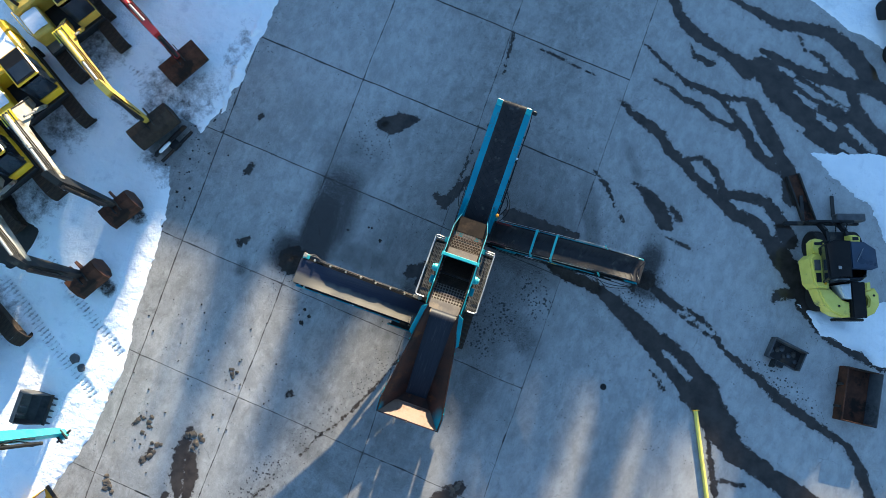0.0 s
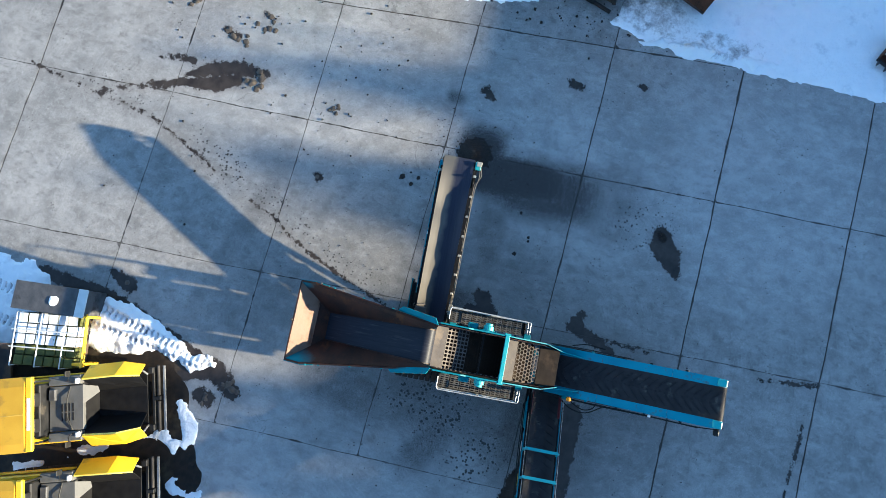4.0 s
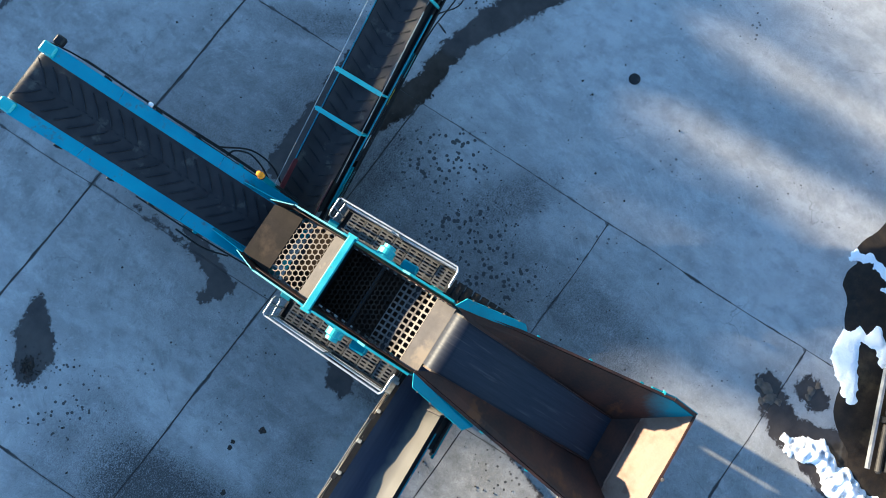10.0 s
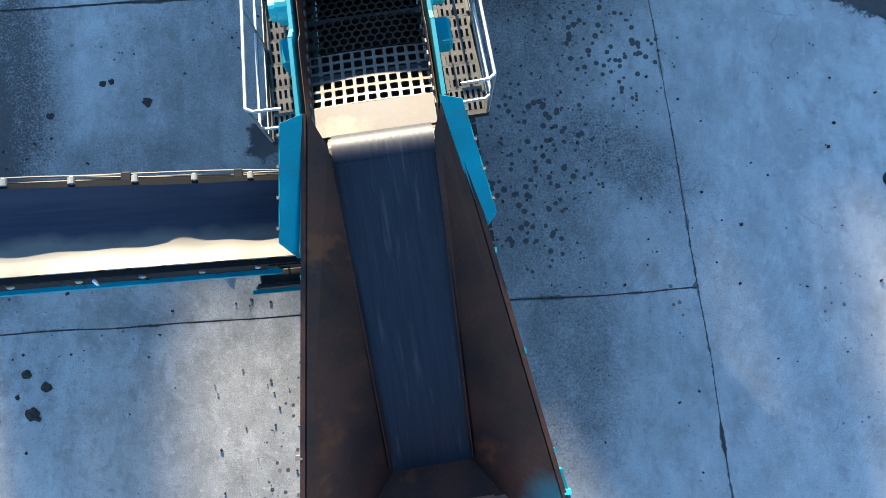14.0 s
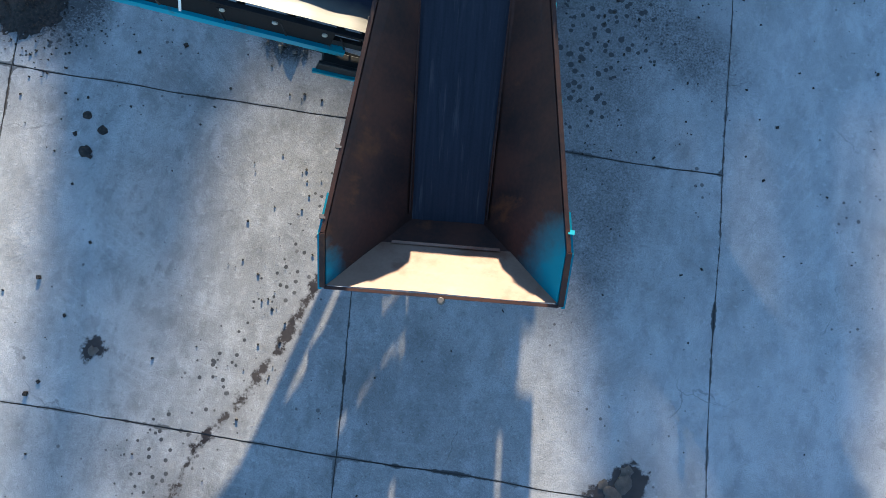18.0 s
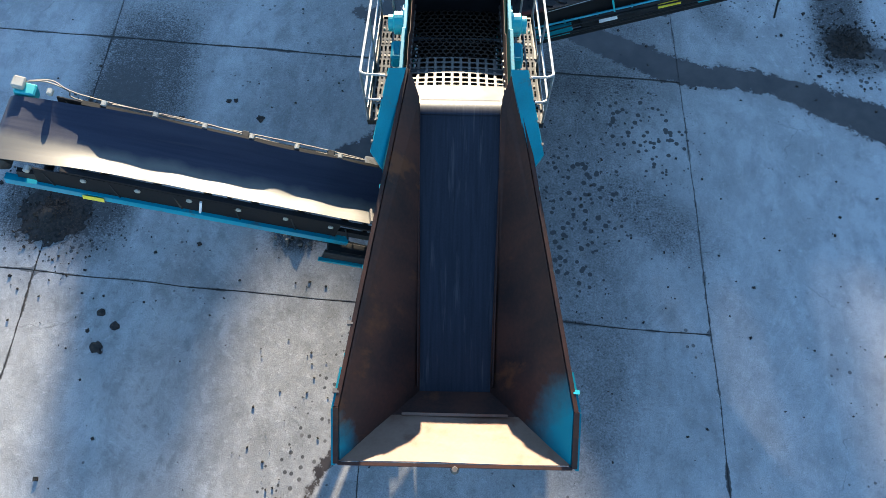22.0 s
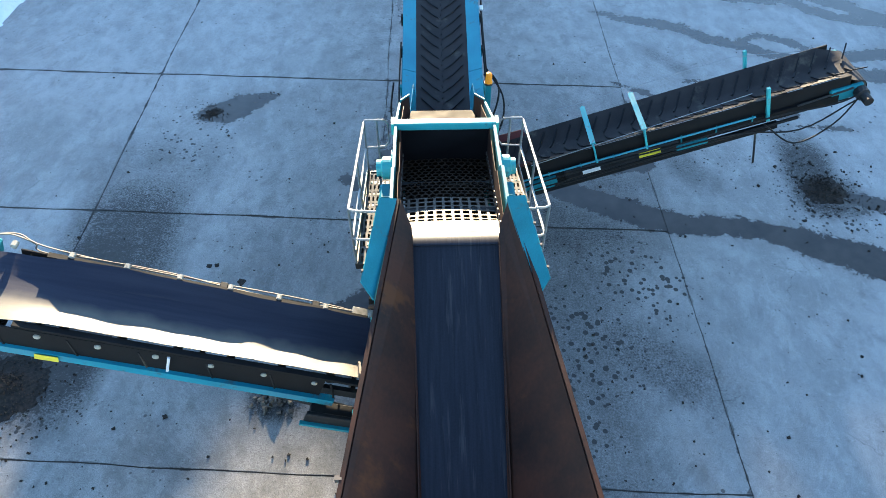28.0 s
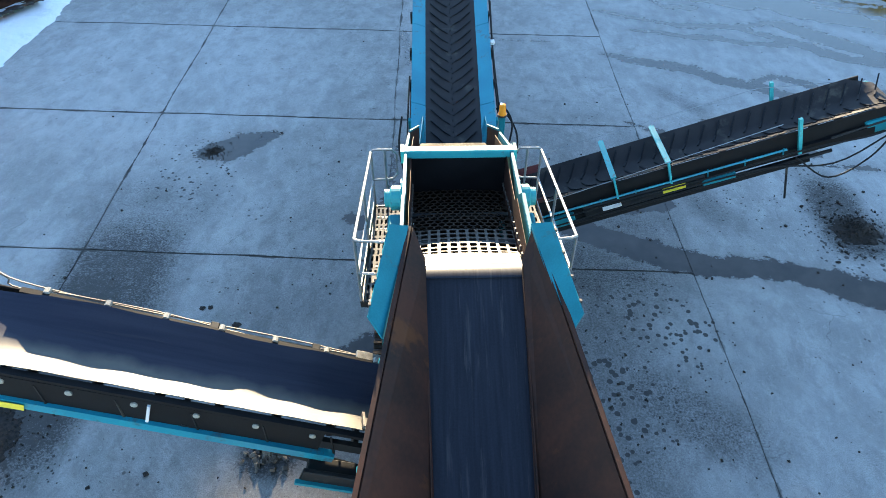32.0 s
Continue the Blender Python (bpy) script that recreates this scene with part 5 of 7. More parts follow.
def rollers(parent, length, half, pitch, mat, z=-.10):
    me = mesh_of(lathe(bmesh.new(), Matrix.Translation((-half, 0, 0)) @ Matrix.Rotation(radians(90), 4, 'Y'), [(.02, -.04), (.055, -.03), (.055, half * 2 + .03), (.02, half * 2 + .04)], 10), "idler_roller")
    me.materials.append(mat)
    y = .4
    while y < length:
        o = part("idler_roller", me, mat, parent)
        o.matrix_basis = Matrix.Translation((0, y, z))
        y += pitch


# tail conveyor
TM, TL = conveyor_place((.03, 1.15, 1.62), (.07, 6.25, 3.05))
tail = part("tail_conveyor", beams([((-.62, 0, -.16), (-.62, TL, -.16)), ((.62, 0, -.16), (.62, TL, -.16)), ((-.6, .6, -.2), (.6, .6, -.2)), ((-.6, 2.4, -.2), (.6, 2.4, -.2)), ((-.6, 4.4, -.2), (.6, 4.4, -.2))], .06, .16), TEAL, plant, "wide tail conveyor with blue side covers")
tail.matrix_basis = TM
tb = part("belt", strip_sheet(bmesh.new(), belt_rows(TL, .47, .05), .012), RUBBER_DUSTY, tail, "black chevron rubber belt", True)
chevrons(tb, TL, .44, .25, .05, RUBBER, .2, .30)
for _k in range(int(TL / .125)):
    part("centre_cleat", boxes((-.012 + .02 * (_k % 2), .004 + .02 * (_k % 2), .1 + _k * .125, .17 + _k * .125, .0, .018)), RUBBER, tb)
rollers(tail, TL, .45, .9, DARK_STEEL)
for s in (-1, 1):
    # blue side covers in three lengths, with a small step at each joint
    for y0, y1 in ((.35, 1.9), (1.91, 3.9), (3.91, TL - .12)):
        pts = [(s * .47, y0, .06), (s * .47, y1, .06), (s * .70, y1, .15), (s * .70, y0, .15)]
        part("side_cover", plate(pts[::-1] if s > 0 else pts, .012, (0, 0, 1)), BLUE_COVER, tail, "blue painted side cover")
        bm = bmesh.new()
        beam(bm, (s * .705, y0, .09), (s * .705, y1, .09), .014, .13)
        part("cover_edge", bm, BLUE_COVER, tail)
    # inlet cheeks
    pts = [(s * .62, -.1, .55), (s * .50, 1.35, .40), (s * .47, 1.35, .05), (s * .50, -.1, .05)]
    part("inlet_cheek", plate(pts if s > 0 else pts[::-1], .012), BLUE_COVER, tail)
    part("head_cap", boxes((min(s * .48, s * .70), max(s * .48, s * .70), TL - .16, TL + .1, -.02, .17), bev=.03), TEAL_LIGHT, tail, "turquoise head bearing cap")
    for y in (1.6, 2.5, 3.3, 4.3):
        part("bracket", boxes((min(s * .71, s * .76), max(s * .71, s * .76), y - .04, y + .04, -.18, .06), bev=.008), BLACK_PAINT if int(y * 10) % 2 else TEAL, tail)
    part("ram", bar((s * .72, .3, -.75), (s * .70, 2.6, -.2), .05), BLACK_PAINT, tail)
part("head_drum", lathe(bmesh.new(), Matrix.Translation((-.5, TL, -.14)) @ Matrix.Rotation(radians(90), 4, 'Y'), [(.05, -.06), (.125, 0), (.125, 1.0), (.05, 1.06)], 16), GALV, tail, "worn steel head drum")
part("work_lamp", boxes((.72, .80, 3.4, 3.48, .05, .13), bev=.015), LABEL_WHITE, tail)
for _path in [[(.75, .2, -.1), (.78, 1.5, -.05), (.77, 3, -.08), (.78, 4.6, -.03), (.74, TL - .1, -.02), (.66, TL + .16, .0)], [(.79, .4, -.16), (.81, 1.9, -.1), (.79, 3.4, -.14), (.8, TL - .5, -.08)], [(-.76, .3, -.12), (-.78, 1.6, -.08), (-.76, 2.8, -.12)]]:
    part("hose", tubes([eased(_path)], .016, 5), HOSE, tail)
part("head_motor", boxes((.74, .92, TL - .08, TL + .08, -.2, -.04), bev=.03), BLACK_PAINT, tail)

# beacon post by the tail conveyor's foot
part("beacon_post", boxes((.74, .84, 2.02, 2.12, 1.4, 2.55), bev=.012), TEAL, plant)
beacon = part("beacon", lathe(bmesh.new(), pose(.79, 2.07, 2.55), [(.065, 0), (.065, .03), (.055, .05), (.055, .15), (.045, .18), (.015, .19)], 14), AMBER, plant, "amber warning beacon", True)
part("beacon_base", lathe(bmesh.new(), pose(.79, 2.07, 2.53), [(.075, 0), (.075, .03)], 14), BLACK_PAINT, beacon)
for _path in [[(.86, 2.3, 1.5), (1.0, 2.5, 1.75), (1.05, 2.7, 2.0), (.95, 2.9, 2.15), (.8, 3.0, 2.1)], [(-.8, 2.2, 1.3), (-.9, 2.6, 1.6), (-.85, 3.1, 1.9)], [(.9, 2.1, 1.2), (1.12, 2.4, 1.5), (1.14, 2.8, 1.8), (.86, 3.2, 2.1)]]:
    part("hose", tubes([eased(_path)], .018, 5), HOSE, plant)

# right side conveyor: chevron belt with hoops over it
RM, RL = conveyor_place((.62, 1.66, .98), (6.40, 1.68, 3.03))
right = part("side_conveyor", beams([((-.47, 0, -.18), (-.47, RL - .3, -.18)), ((.47, 0, -.18), (.47, RL - .3, -.18)), ((-.45, .5, -.22), (.45, .5, -.22)), ((-.45, 3, -.22), (.45, 3, -.22)), ((-.45, 5.2, -.22), (.45, 5.2, -.22))], .07, .14), BITUMEN, plant, "side conveyor with troughed chevron belt and teal frame")
right.matrix_basis = RM
rb = part("belt", strip_sheet(bmesh.new(), belt_rows(RL, .42, .17, .3), .012), RUBBER_DUSTY, right, "dusty troughed chevron belt", True)
chevrons(rb, RL, .40, .235, .17, RUBBER, .3)
rollers(right, RL, .36, .85, DARK_STEEL, -.09)
for y in (2.07, 2.9):
    part("hoop", beams([((-.5, y, -.1), (-.5, y, .30)), ((-.5, y, .30), (.5, y, .30)), ((.5, y, .30), (.5, y, -.1))], .085, .03), TEAL_LIGHT, right, "turquoise hoop over the belt")
for s in (-1, 1):
    part("tall_post", beams([((s * .53, 4.78, -.2), (s * .53, 4.78, .44))], .05, .05), TEAL_LIGHT, right)
    part("side_rail", tubes([[(s * .53, .4, -.06), (s * .53, 4.6, -.06)]], .018, 6), BLUE_COVER, right)
    part("lower_rail", tubes([[(s * .56, 1.3, -.33), (s * .54, RL - .9, -.30)]], .028, 6), BITUMEN, right)
    part("under_rail", beams([((s * .52, .1, -.40), (s * .50, RL - 1.2, -.36))], .06, .12), BITUMEN, right)
    for y in np.arange(.7, 4.6, .55):
        part("rail_stay", bar((s * .50, float(y), -.2), (s * .54, float(y), -.02), .014, 5), TEAL, right)
    part("head_cheek", boxes((min(s * .42, s * .50), max(s * .42, s * .50), RL - .42, RL + .06, -.24, -.02), bev=.02), TEAL, right)
    part("tension_rod", bar((s * .5, RL - .9, -.1), (s * .5, RL - .1, -.05), .02, 6), BLACK_PAINT, right)
for s in (-1, 1):
    part("side_sheet", boxes((s * .436 - .008, s * .436 + .008, .3, RL - .12, -.30, .155)), BITUMEN, right, "dark dirt-caked side sheet")
part("frame_box", boxes((.43, .55, 1.5, 3.4, -.30, -.10), bev=.02), BLACK_PAINT, right)
part("gusset", boxes((.50, .57, 3.35, 3.85, -.31, -.20), bev=.015), TEAL, right, "teal frame gusset")
part("foot_beam", boxes((.48, .56, .55, 1.35, -.36, -.14), bev=.015), TEAL, right)
part("yellow_decal", boxes((.552, .556, 2.75, 3.1, -.24, -.14)), LABEL_YELLOW, right, "yellow warning decal")
part("white_decal", boxes((.552, .556, 1.8, 2.1, -.26, -.16)), LABEL_WHITE, right)
part("head_drum", lathe(bmesh.new(), Matrix.Translation((-.42, RL, -.14)) @ Matrix.Rotation(radians(90), 4, 'Y'), [(.04, -.05), (.125, 0), (.125, .84), (.04, .89)], 16), DARK_STEEL, right)
part("head_motor", lathe(bmesh.new(), Matrix.Translation((.5, RL, -.14)) @ Matrix.Rotation(radians(90), 4, 'Y'), [(.1, 0), (.1, .12), (.07, .14), (.07, .3)], 12), BLACK_PAINT, right)
part("boot_skirt", plate([(-.45, -.1, .30), (-.45, 1.0, .26), (-.40, 1.0, .12), (-.40, -.1, .12)], .02), RED_DARK, right, "dark red rubber boot skirt")
part("boot_skirt", plate([(.40, -.1, .12), (.40, 1.0, .12), (.45, 1.0, .26), (.45, -.1, .30)], .02), RED_DARK, right)
for _path in [[(.58, .3, -.2), (.6, 1.6, -.12), (.57, 3.2, -.16), (.6, 4.8, -.1), (.62, RL - .4, -.16), (.6, RL, -.1)], [(.62, .6, -.26), (.63, 2.4, -.2), (.6, 4.2, -.24), (.7, 5.2, -.42), (.62, RL - .1, -.2)], [(.6, 4.7, -.2), (.78, 5.1, -.6), (.7, 5.7, -.5), (.6, RL, -.12)]]:
    part("hose", tubes([eased(_path)], .014, 5), HOSE, right)
for _path in [[(-.5, .2, .4), (-.5, 4.55, .42)], [(-.5, 4.55, .42), (-.46, RL, .02)], [(.5, 1.0, .2), (.5, 4.55, .40)]]:
    part("stay_cable", tubes([_path], .007, 4), GALV, right)
for s in (-1, 1):
    part("support_strut", beams([((s * .2, .4, -.55), (s * .4, 3.4, -.3))], .07, .08), BLACK_PAINT, right)
part("fallen_prop", bar((.66, 4.55, -.3), (.72, 4.5, -.85), .018, 5), BLACK_PAINT, right)

# left side conveyor: plain belt, coloured as sunlit along its near trough
LM, LL = conveyor_place((-.55, -2.42, 1.18), (-5.47, -2.38, 3.06))
left = part("side_conveyor", beams([((-.50, 0, -.18), (-.50, LL - .2, -.18)), ((.50, 0, -.18), (.50, LL - .2, -.18)), ((-.48, .7, -.22), (.48, .7, -.22)), ((-.48, 2.6, -.22), (.48, 2.6, -.22)), ((-.48, 4.4, -.22), (.48, 4.4, -.22))], .06, .14), BLACK_PAINT, plant, "side conveyor with smooth dark belt and black frame")
left.matrix_basis = LM
part("belt", strip_sheet(bmesh.new(), belt_rows(LL, .46, .155, 1.0, .004, 60, .016), .012), RUBBER_BUFF, left, "smooth blue-black belt, its sunlit edge put into the colour", True)
rollers(left, LL, .40, .62, DARK_STEEL, -.10)
for s in (-1, 1):
    me = None
    for y in np.arange(.6, LL - .3, .62):
        if me is None:
            me = mesh_of(lathe(bmesh.new(), Matrix.Rotation(radians(90), 4, 'Y'), [(.02, -.03), (.038, -.02), (.038, .05), (.02, .06)], 10), "roller_cap")
            me.materials.append(CREAM)
        o = part("roller_cap", me, CREAM, left)
        o.matrix_basis = Matrix.Translation((s * .53, float(y), .10 if s > 0 else -.02))
    part("idler_frame", beams([((s * .502, .3, .085), (s * .494, LL - .7, .085))], .07, .05), BITUMEN, left)
    part("lower_rail", beams([((s * .55, .9, -.36), (s * .53, LL - .05, -.34))], .09, .12), BLUE_COVER if s < 0 else BITUMEN, left, "lower frame rail")
    for y in np.arange(.9, LL - .3, .75):
        part("rail_stay", bar((s * .54, float(y), -.34), (s * .53, float(y) + .12, 0), .014, 5), BLACK_PAINT, left)
for s in (-1, 1):
    part("side_sheet", boxes((s * .528 - .007, s * .528 + .007, 1.1, LL - .4, -.32, .065)), BITUMEN, left)
part("head_drum", lathe(bmesh.new(), Matrix.Translation((-.46, LL, -.14)) @ Matrix.Rotation(radians(90), 4, 'Y'), [(.04, -.05), (.125, 0), (.125, .92), (.04, .97)], 16), DARK_STEEL, left)
motor = part("head_motor", boxes((.50, .68, LL - .14, LL + .10, -.22, .0), bev=.02), TEAL_LIGHT, left, "pale turquoise drive motor")
part("valve_block", boxes((.54, .70, LL - .02, LL + .12, .0, .08), bev=.015), CREAM, motor)
# these hoses are paler than the rest: sunlight put into the rubber's colour
for _path in [[(.64, LL - .02, .06), (.68, LL - .25, .10), (.66, LL - .5, .04), (.58, LL - .7, .0), (.57, 3, .02), (.60, 2, .0), (.57, 1.0, .03), (.56, .2, -.02)], [(.68, LL - .05, .04), (.74, LL - .3, .06), (.63, LL - .65, .06), (.62, 3.4, .02), (.63, 1.6, .06), (.60, .3, .04)], [(.60, LL - .9, .04), (.61, 3.2, .07), (.58, 2.2, .04), (.60, .6, .07)]]:
    part("hose", tubes([eased(_path)], .010, 5), LIT_RUBBER, left)
part("conduit", beams([((.60, .2, -.04), (.58, LL - .8, -.04))], .035, .03), BLACK_PAINT, left, "dusty cable conduit")
part("clamp", boxes((.53, .66, .5, .85, .02, .10), bev=.01), CREAM, left)
for y in (1.3, 2.5):
    part("clamp", boxes((.53, .64, y, y + .1, .02, .08), bev=.01), BLACK_PAINT, left)
part("root_plate", boxes((-.50, -.14, .42, .62, .10, .20), bev=.012), DUSTY_STEEL, left, "dusty cream guide plate")
for y in (.45, .70):
    part("root_lip", beams([((-.45, y, .20), (-.2, y, .08))], .03, .04), DUSTY_STEEL, left)
part("clip", boxes((-.56, -.535, 2.92, 2.95, -.3, .02)), LABEL_WHITE, left)
part("yellow_decal", boxes((-.602, -.597, 4.1, 4.35, -.40, -.30)), LABEL_YELLOW, left, "yellow warning decal")
for s in (-1, 1):
    part("support_arm", beams([((s * .45, .5, -.75), (s * .5, 2.6, -.3))], .08, .10), BLACK_PAINT, left)
part("foot_frame", boxes((-.72, -.52, .2, 1.15, -.62, -.48), (-.75, -.69, .2, 1.2, -.75, -.45), bev=.01), BLACK_PAINT, left)
part("foot_edge", beams([((-.77, .1, -.66), (-.77, 1.25, -.66))], .05, .05), TEAL, left)

# ---- parked excavators on the snow ----
_shoe = {}


def crawler_track(parent, x, y0, y1, h, width, n, name="crawler"):
    """One crawler: frame, wheels and a belt of shoes."""
    r = h / 2 - .03
    body = part(name, boxes((x - width * .3, x + width * .3, y0 + r, y1 - r, r * .6, r * 1.5), bev=.03), TRACK_MUD, parent)
    key = (round(width, 2), n)
    if key not in _shoe:
        me = mesh_of(boxes((-width / 2, width / 2, -.104, .104, -.015, .015), (-width / 2, width / 2, -.06, -.035, .015, .04), (-width / 2, width / 2, .02, .045, .015, .04)), "track_shoe")
        me.materials.append(TRACK_MUD)
        _shoe[key] = me
    L = y1 - y0 - 2 * r
    per = 2 * L + math.tau * r
    for i in range(n):
        q = i / n * per
        if q < L:
            p, a = (y0 + r + q, 2 * r), 0
        elif q < L + math.pi * r:
            a = (q - L) / r
            p = (y1 - r + r * math.sin(a), r + r * math.cos(a))
        elif q < 2 * L + math.pi * r:
            a = math.pi
            p = (y1 - r - (q - L - math.pi * r), 0)
        else:
            a = math.pi + (q - 2 * L - math.pi * r) / r
            p = (y0 + r + r * math.sin(a), r + r * math.cos(a))
        o = part("track_shoe", _shoe[key], TRACK_MUD, body)
        o.matrix_basis = Matrix.Translation((x, p[0], p[1] + .05)) @ Matrix.Rotation(-a, 4, 'X')
    for y in (y0 + r, y1 - r):
        part("track_wheel", lathe(bmesh.new(), Matrix.Translation((x - .09, y, r + .04)) @ Matrix.Rotation(radians(90), 4, 'Y'), [(.1, -.03), (r * .85, 0), (r * .85, .18), (.1, .21)], 14), DARK_STEEL, body)
    return body


def bent_arm(bm, side, pts, half_w):
    """A boom: outline pts of (y, z) pairs top and bottom, extruded across x."""
    n = len(pts)
    a = [bm.verts.new((-half_w, y, z)) for y, z in pts]
    b = [bm.verts.new((half_w, y, z)) for y, z in pts]
    bm.faces.new(a)
    bm.faces.new(list(reversed(b)))
    for i in range(n):
        j = (i + 1) % n
        bm.faces.new((a[j], a[i], b[i], b[j]))
    bmesh.ops.recalc_face_normals(bm, faces=bm.faces)
    return bm


def digging_bucket(m, mat, wid=1.25, parent=None, label="", teeth=True):
    """Bucket: curved shell, two cheeks, lip and teeth; opens towards -y."""
    w = wid / 2
    arc = [(.42, .92), (.62, .72), (.70, .42), (.60, .14), (.32, .0), (-.05, .02), (-.42, .16)]
    bm = bmesh.new()
    rows = [[(x, y, z) for x in (-w, -w / 3, w / 3, w)] for y, z in arc]
    strip_sheet(bm, rows, .03)
    shell = part("bucket", bm, mat, parent, label or "worn digging bucket with teeth")
    shell.matrix_basis = m
    for s in (-1, 1):
        pts = [(s * w, y, z) for y, z in arc] + [(s * w, .02, .70)]
        part("bucket_cheek", plate(pts if s > 0 else pts[::-1], .03, (s, 0, 0)), mat, shell)
    part("bucket_lip", boxes((-w - .02, w + .02, -.50, -.38, .15, .20), bev=.01), DARK_STEEL, shell)
    for k in range(5 if teeth else 0):
        x = -w + .1 + k * (wid - .2) / 4
        part("tooth", plate([(x - .05, -.48, .20), (x + .05, -.48, .20), (x + .02, -.68, .24), (x - .02, -.68, .24)], .05, (0, 0, 1)), BUCKET_GREY, shell)
    for s in (-.16, .16):
        part("bucket_ear", plate([(s, .42, .90), (s, .18, .74), (s, .10, 1.06), (s, .28, 1.14)], .04, (1, 0, 0)), mat, shell)
    return shell


def excavator(m, paint, boom_mat, reach, label, bucket_mat, apex=4.9, snow=True, with_bucket=True, stick_low=False, bucket_label="", bucket_wide=1.3, teeth=False, cab_mat=None):
    t = thing("excavator", m, label, "excavator", "excavators parked in a row")
    crawler_track(t, -1.08, -2.1, 2.1, .92, .56, 44)
    crawler_track(t, 1.08, -2.1, 2.1, .92, .56, 44)
    part("undercarriage", boxes((-.8, .8, -.7, .7, .45, .95), bev=.06), BLACK_PAINT, t)
    part("slew_ring", lathe(bmesh.new(), pose(0, 0, .95), [(.6, 0), (.6, .12)], 20), DARK_STEEL, t)
    # upper house
    part("platform", boxes((-1.32, 1.32, -2.2, 1.0, 1.07, 1.3), bev=.04), BLACK_PAINT, t)
    hood = part("engine_hood", boxes((-1.30, 1.30, -2.15, -.75, 1.3, 2.25), bev=.08), paint, t)
    part("counterweight", profile(bmesh.new(), [(-1.30, 1.15), (1.30, 1.15), (1.36, 1.35), (1.36, 2.0), (1.25, 2.2), (-1.25, 2.2), (-1.36, 2.0), (-1.36, 1.35)], -2.75, -2.16), paint, t)
    part("side_box", boxes((.45, 1.30, -.74, .55, 1.3, 2.02), bev=.05), paint, t)
    part("walk_plate", boxes((.5, 1.25, .56, .95, 1.3, 1.36)), GREY_DECK, t)
    grille = part("hood_grille", boxes((-.2, .95, -1.95, -1.15, 2.253, 2.30), bev=.01), CREAM, hood)
    for k in range(6):
        part("grille_slot", boxes((-.1 + k * .17, -.02 + k * .17, -1.85, -1.25, 2.302, 2.312)), BLACK_PAINT, grille)
    part("exhaust", lathe(bmesh.new(), pose(.95, -1.0, 2.25), [(.07, 0), (.07, .42), (.05, .46)], 10), BLACK_PAINT, hood)
    part("handrail", tubes([[(1.28, .5, 1.4), (1.3, .4, 2.4), (1.3, -.6, 2.55), (1.25, -.8, 2.3)]], .02, 6), YELLOW_OLD, t)
    part("mirror", boxes((-1.5, -1.38, .9, .95, 2.2, 2.55), bev=.02), BLACK_PAINT, t)
    # cab on the left, dark glass all round
    cab_mat = cab_mat or paint
    cab = part("cab", boxes((-1.30, -.36, -.72, -.62, 1.3, 2.9), bev=.02), cab_mat, t, "cab with dark tinted windows")
    for row in ((-1.30, -1.22, -.62, .77, 1.3, 1.75), (-.44, -.36, -.62, .77, 1.3, 1.75), (-1.30, -.36, .78, .86, 1.3, 1.7)):
        part("cab_panel", boxes(row, bev=.02), cab_mat, cab)
    for row in ((-1.30, -1.23, .70, .78, 1.7, 2.85), (-.43, -.36, .70, .78, 1.7, 2.85), (-1.30, -1.23, -.1, 0, 1.75, 2.85)):
        part("cab_post", boxes(row, bev=.02), cab_mat if cab_mat != paint else BLACK_PAINT, cab)
    part("cab_roof", boxes((-1.33, -.33, -.74, .72, 2.86, 2.96), bev=.05), cab_mat, cab)
    part("roof_panel", boxes((-1.27, -.39, -.66, .64, 2.961, 2.985), bev=.01), BITUMEN if cab_mat == paint else cab_mat, cab, "flat cab roof")
    for row in ((-1.275, -.385, .79, .80, 1.7, 2.86), (-1.285, -1.275, -.60, .70, 1.75, 2.86), (-.385, -.375, -.60, .70, 1.75, 2.86)):
        part("cab_glass", boxes(row), GLASS, cab, "dark tinted glass")
    part("roof_hatch", boxes((-1.2, -.46, -.1, .56, 2.986, 3.0), bev=.008), GLASS, cab)
    # boom, stick and their rams
    by, bz = .55, 1.75
    ey, ez = reach - .15, apex
    if stick_low:
        ey, ez = reach - .6, apex
    mid = (by + (ey - by) * .45, max(ez * .92, bz + (ez - bz) * .92))
    boom = part("boom", bent_arm(bmesh.new(), 0, [(by - .2, bz), (by + .2, bz - .15), (mid[0] + .25, mid[1] - .42), (ey + .1, ez - .22), (ey + .15, ez + .06), (mid[0] + .1, mid[1] + .36), (mid[0] - .25, mid[1] + .22)], .14), boom_mat, t, "long weathered boom")
    for s in (-1, 1):
        a, b = Vector((s * .36, .95, 1.45)), Vector((s * .33, mid[0] + .1, mid[1] - .05))
        c = a.lerp(b, .58)
        part("boom_ram", bar(a, c, .085, 10), boom_mat, boom)
        part("ram_rod", bar(c, b, .045, 8), GALV, boom, "bright steel ram rod")
    a, b = Vector((0, mid[0], mid[1] + .42)), Vector((0, ey - .15, ez + .40))
    c = a.lerp(b, .6)
    part("stick_ram", bar(a, c, .09, 10), boom_mat, boom)
    part("ram_rod", bar(c, b, .05, 8), GALV, boom)
    for k in range(6):
        part("hose", tubes([[(k * .065 - .17, .7, 2.1), (k * .06 - .16 + .03 * (k % 2), mid[0] - .1, mid[1] + .42), (k * .06 - .17, ey - .4, ez + .2), (k * .05 - .12, ey, ez + .3)]], .022, 5), HOSE, boom)
    if stick_low:
        ty, tz = reach, .75
    else:
        ty, tz = reach + .1, 1.35
    d = Vector((0, ty - ey, tz - ez))
    dn = d.normalized()
    pn = Vector((0, -dn.z, dn.y))
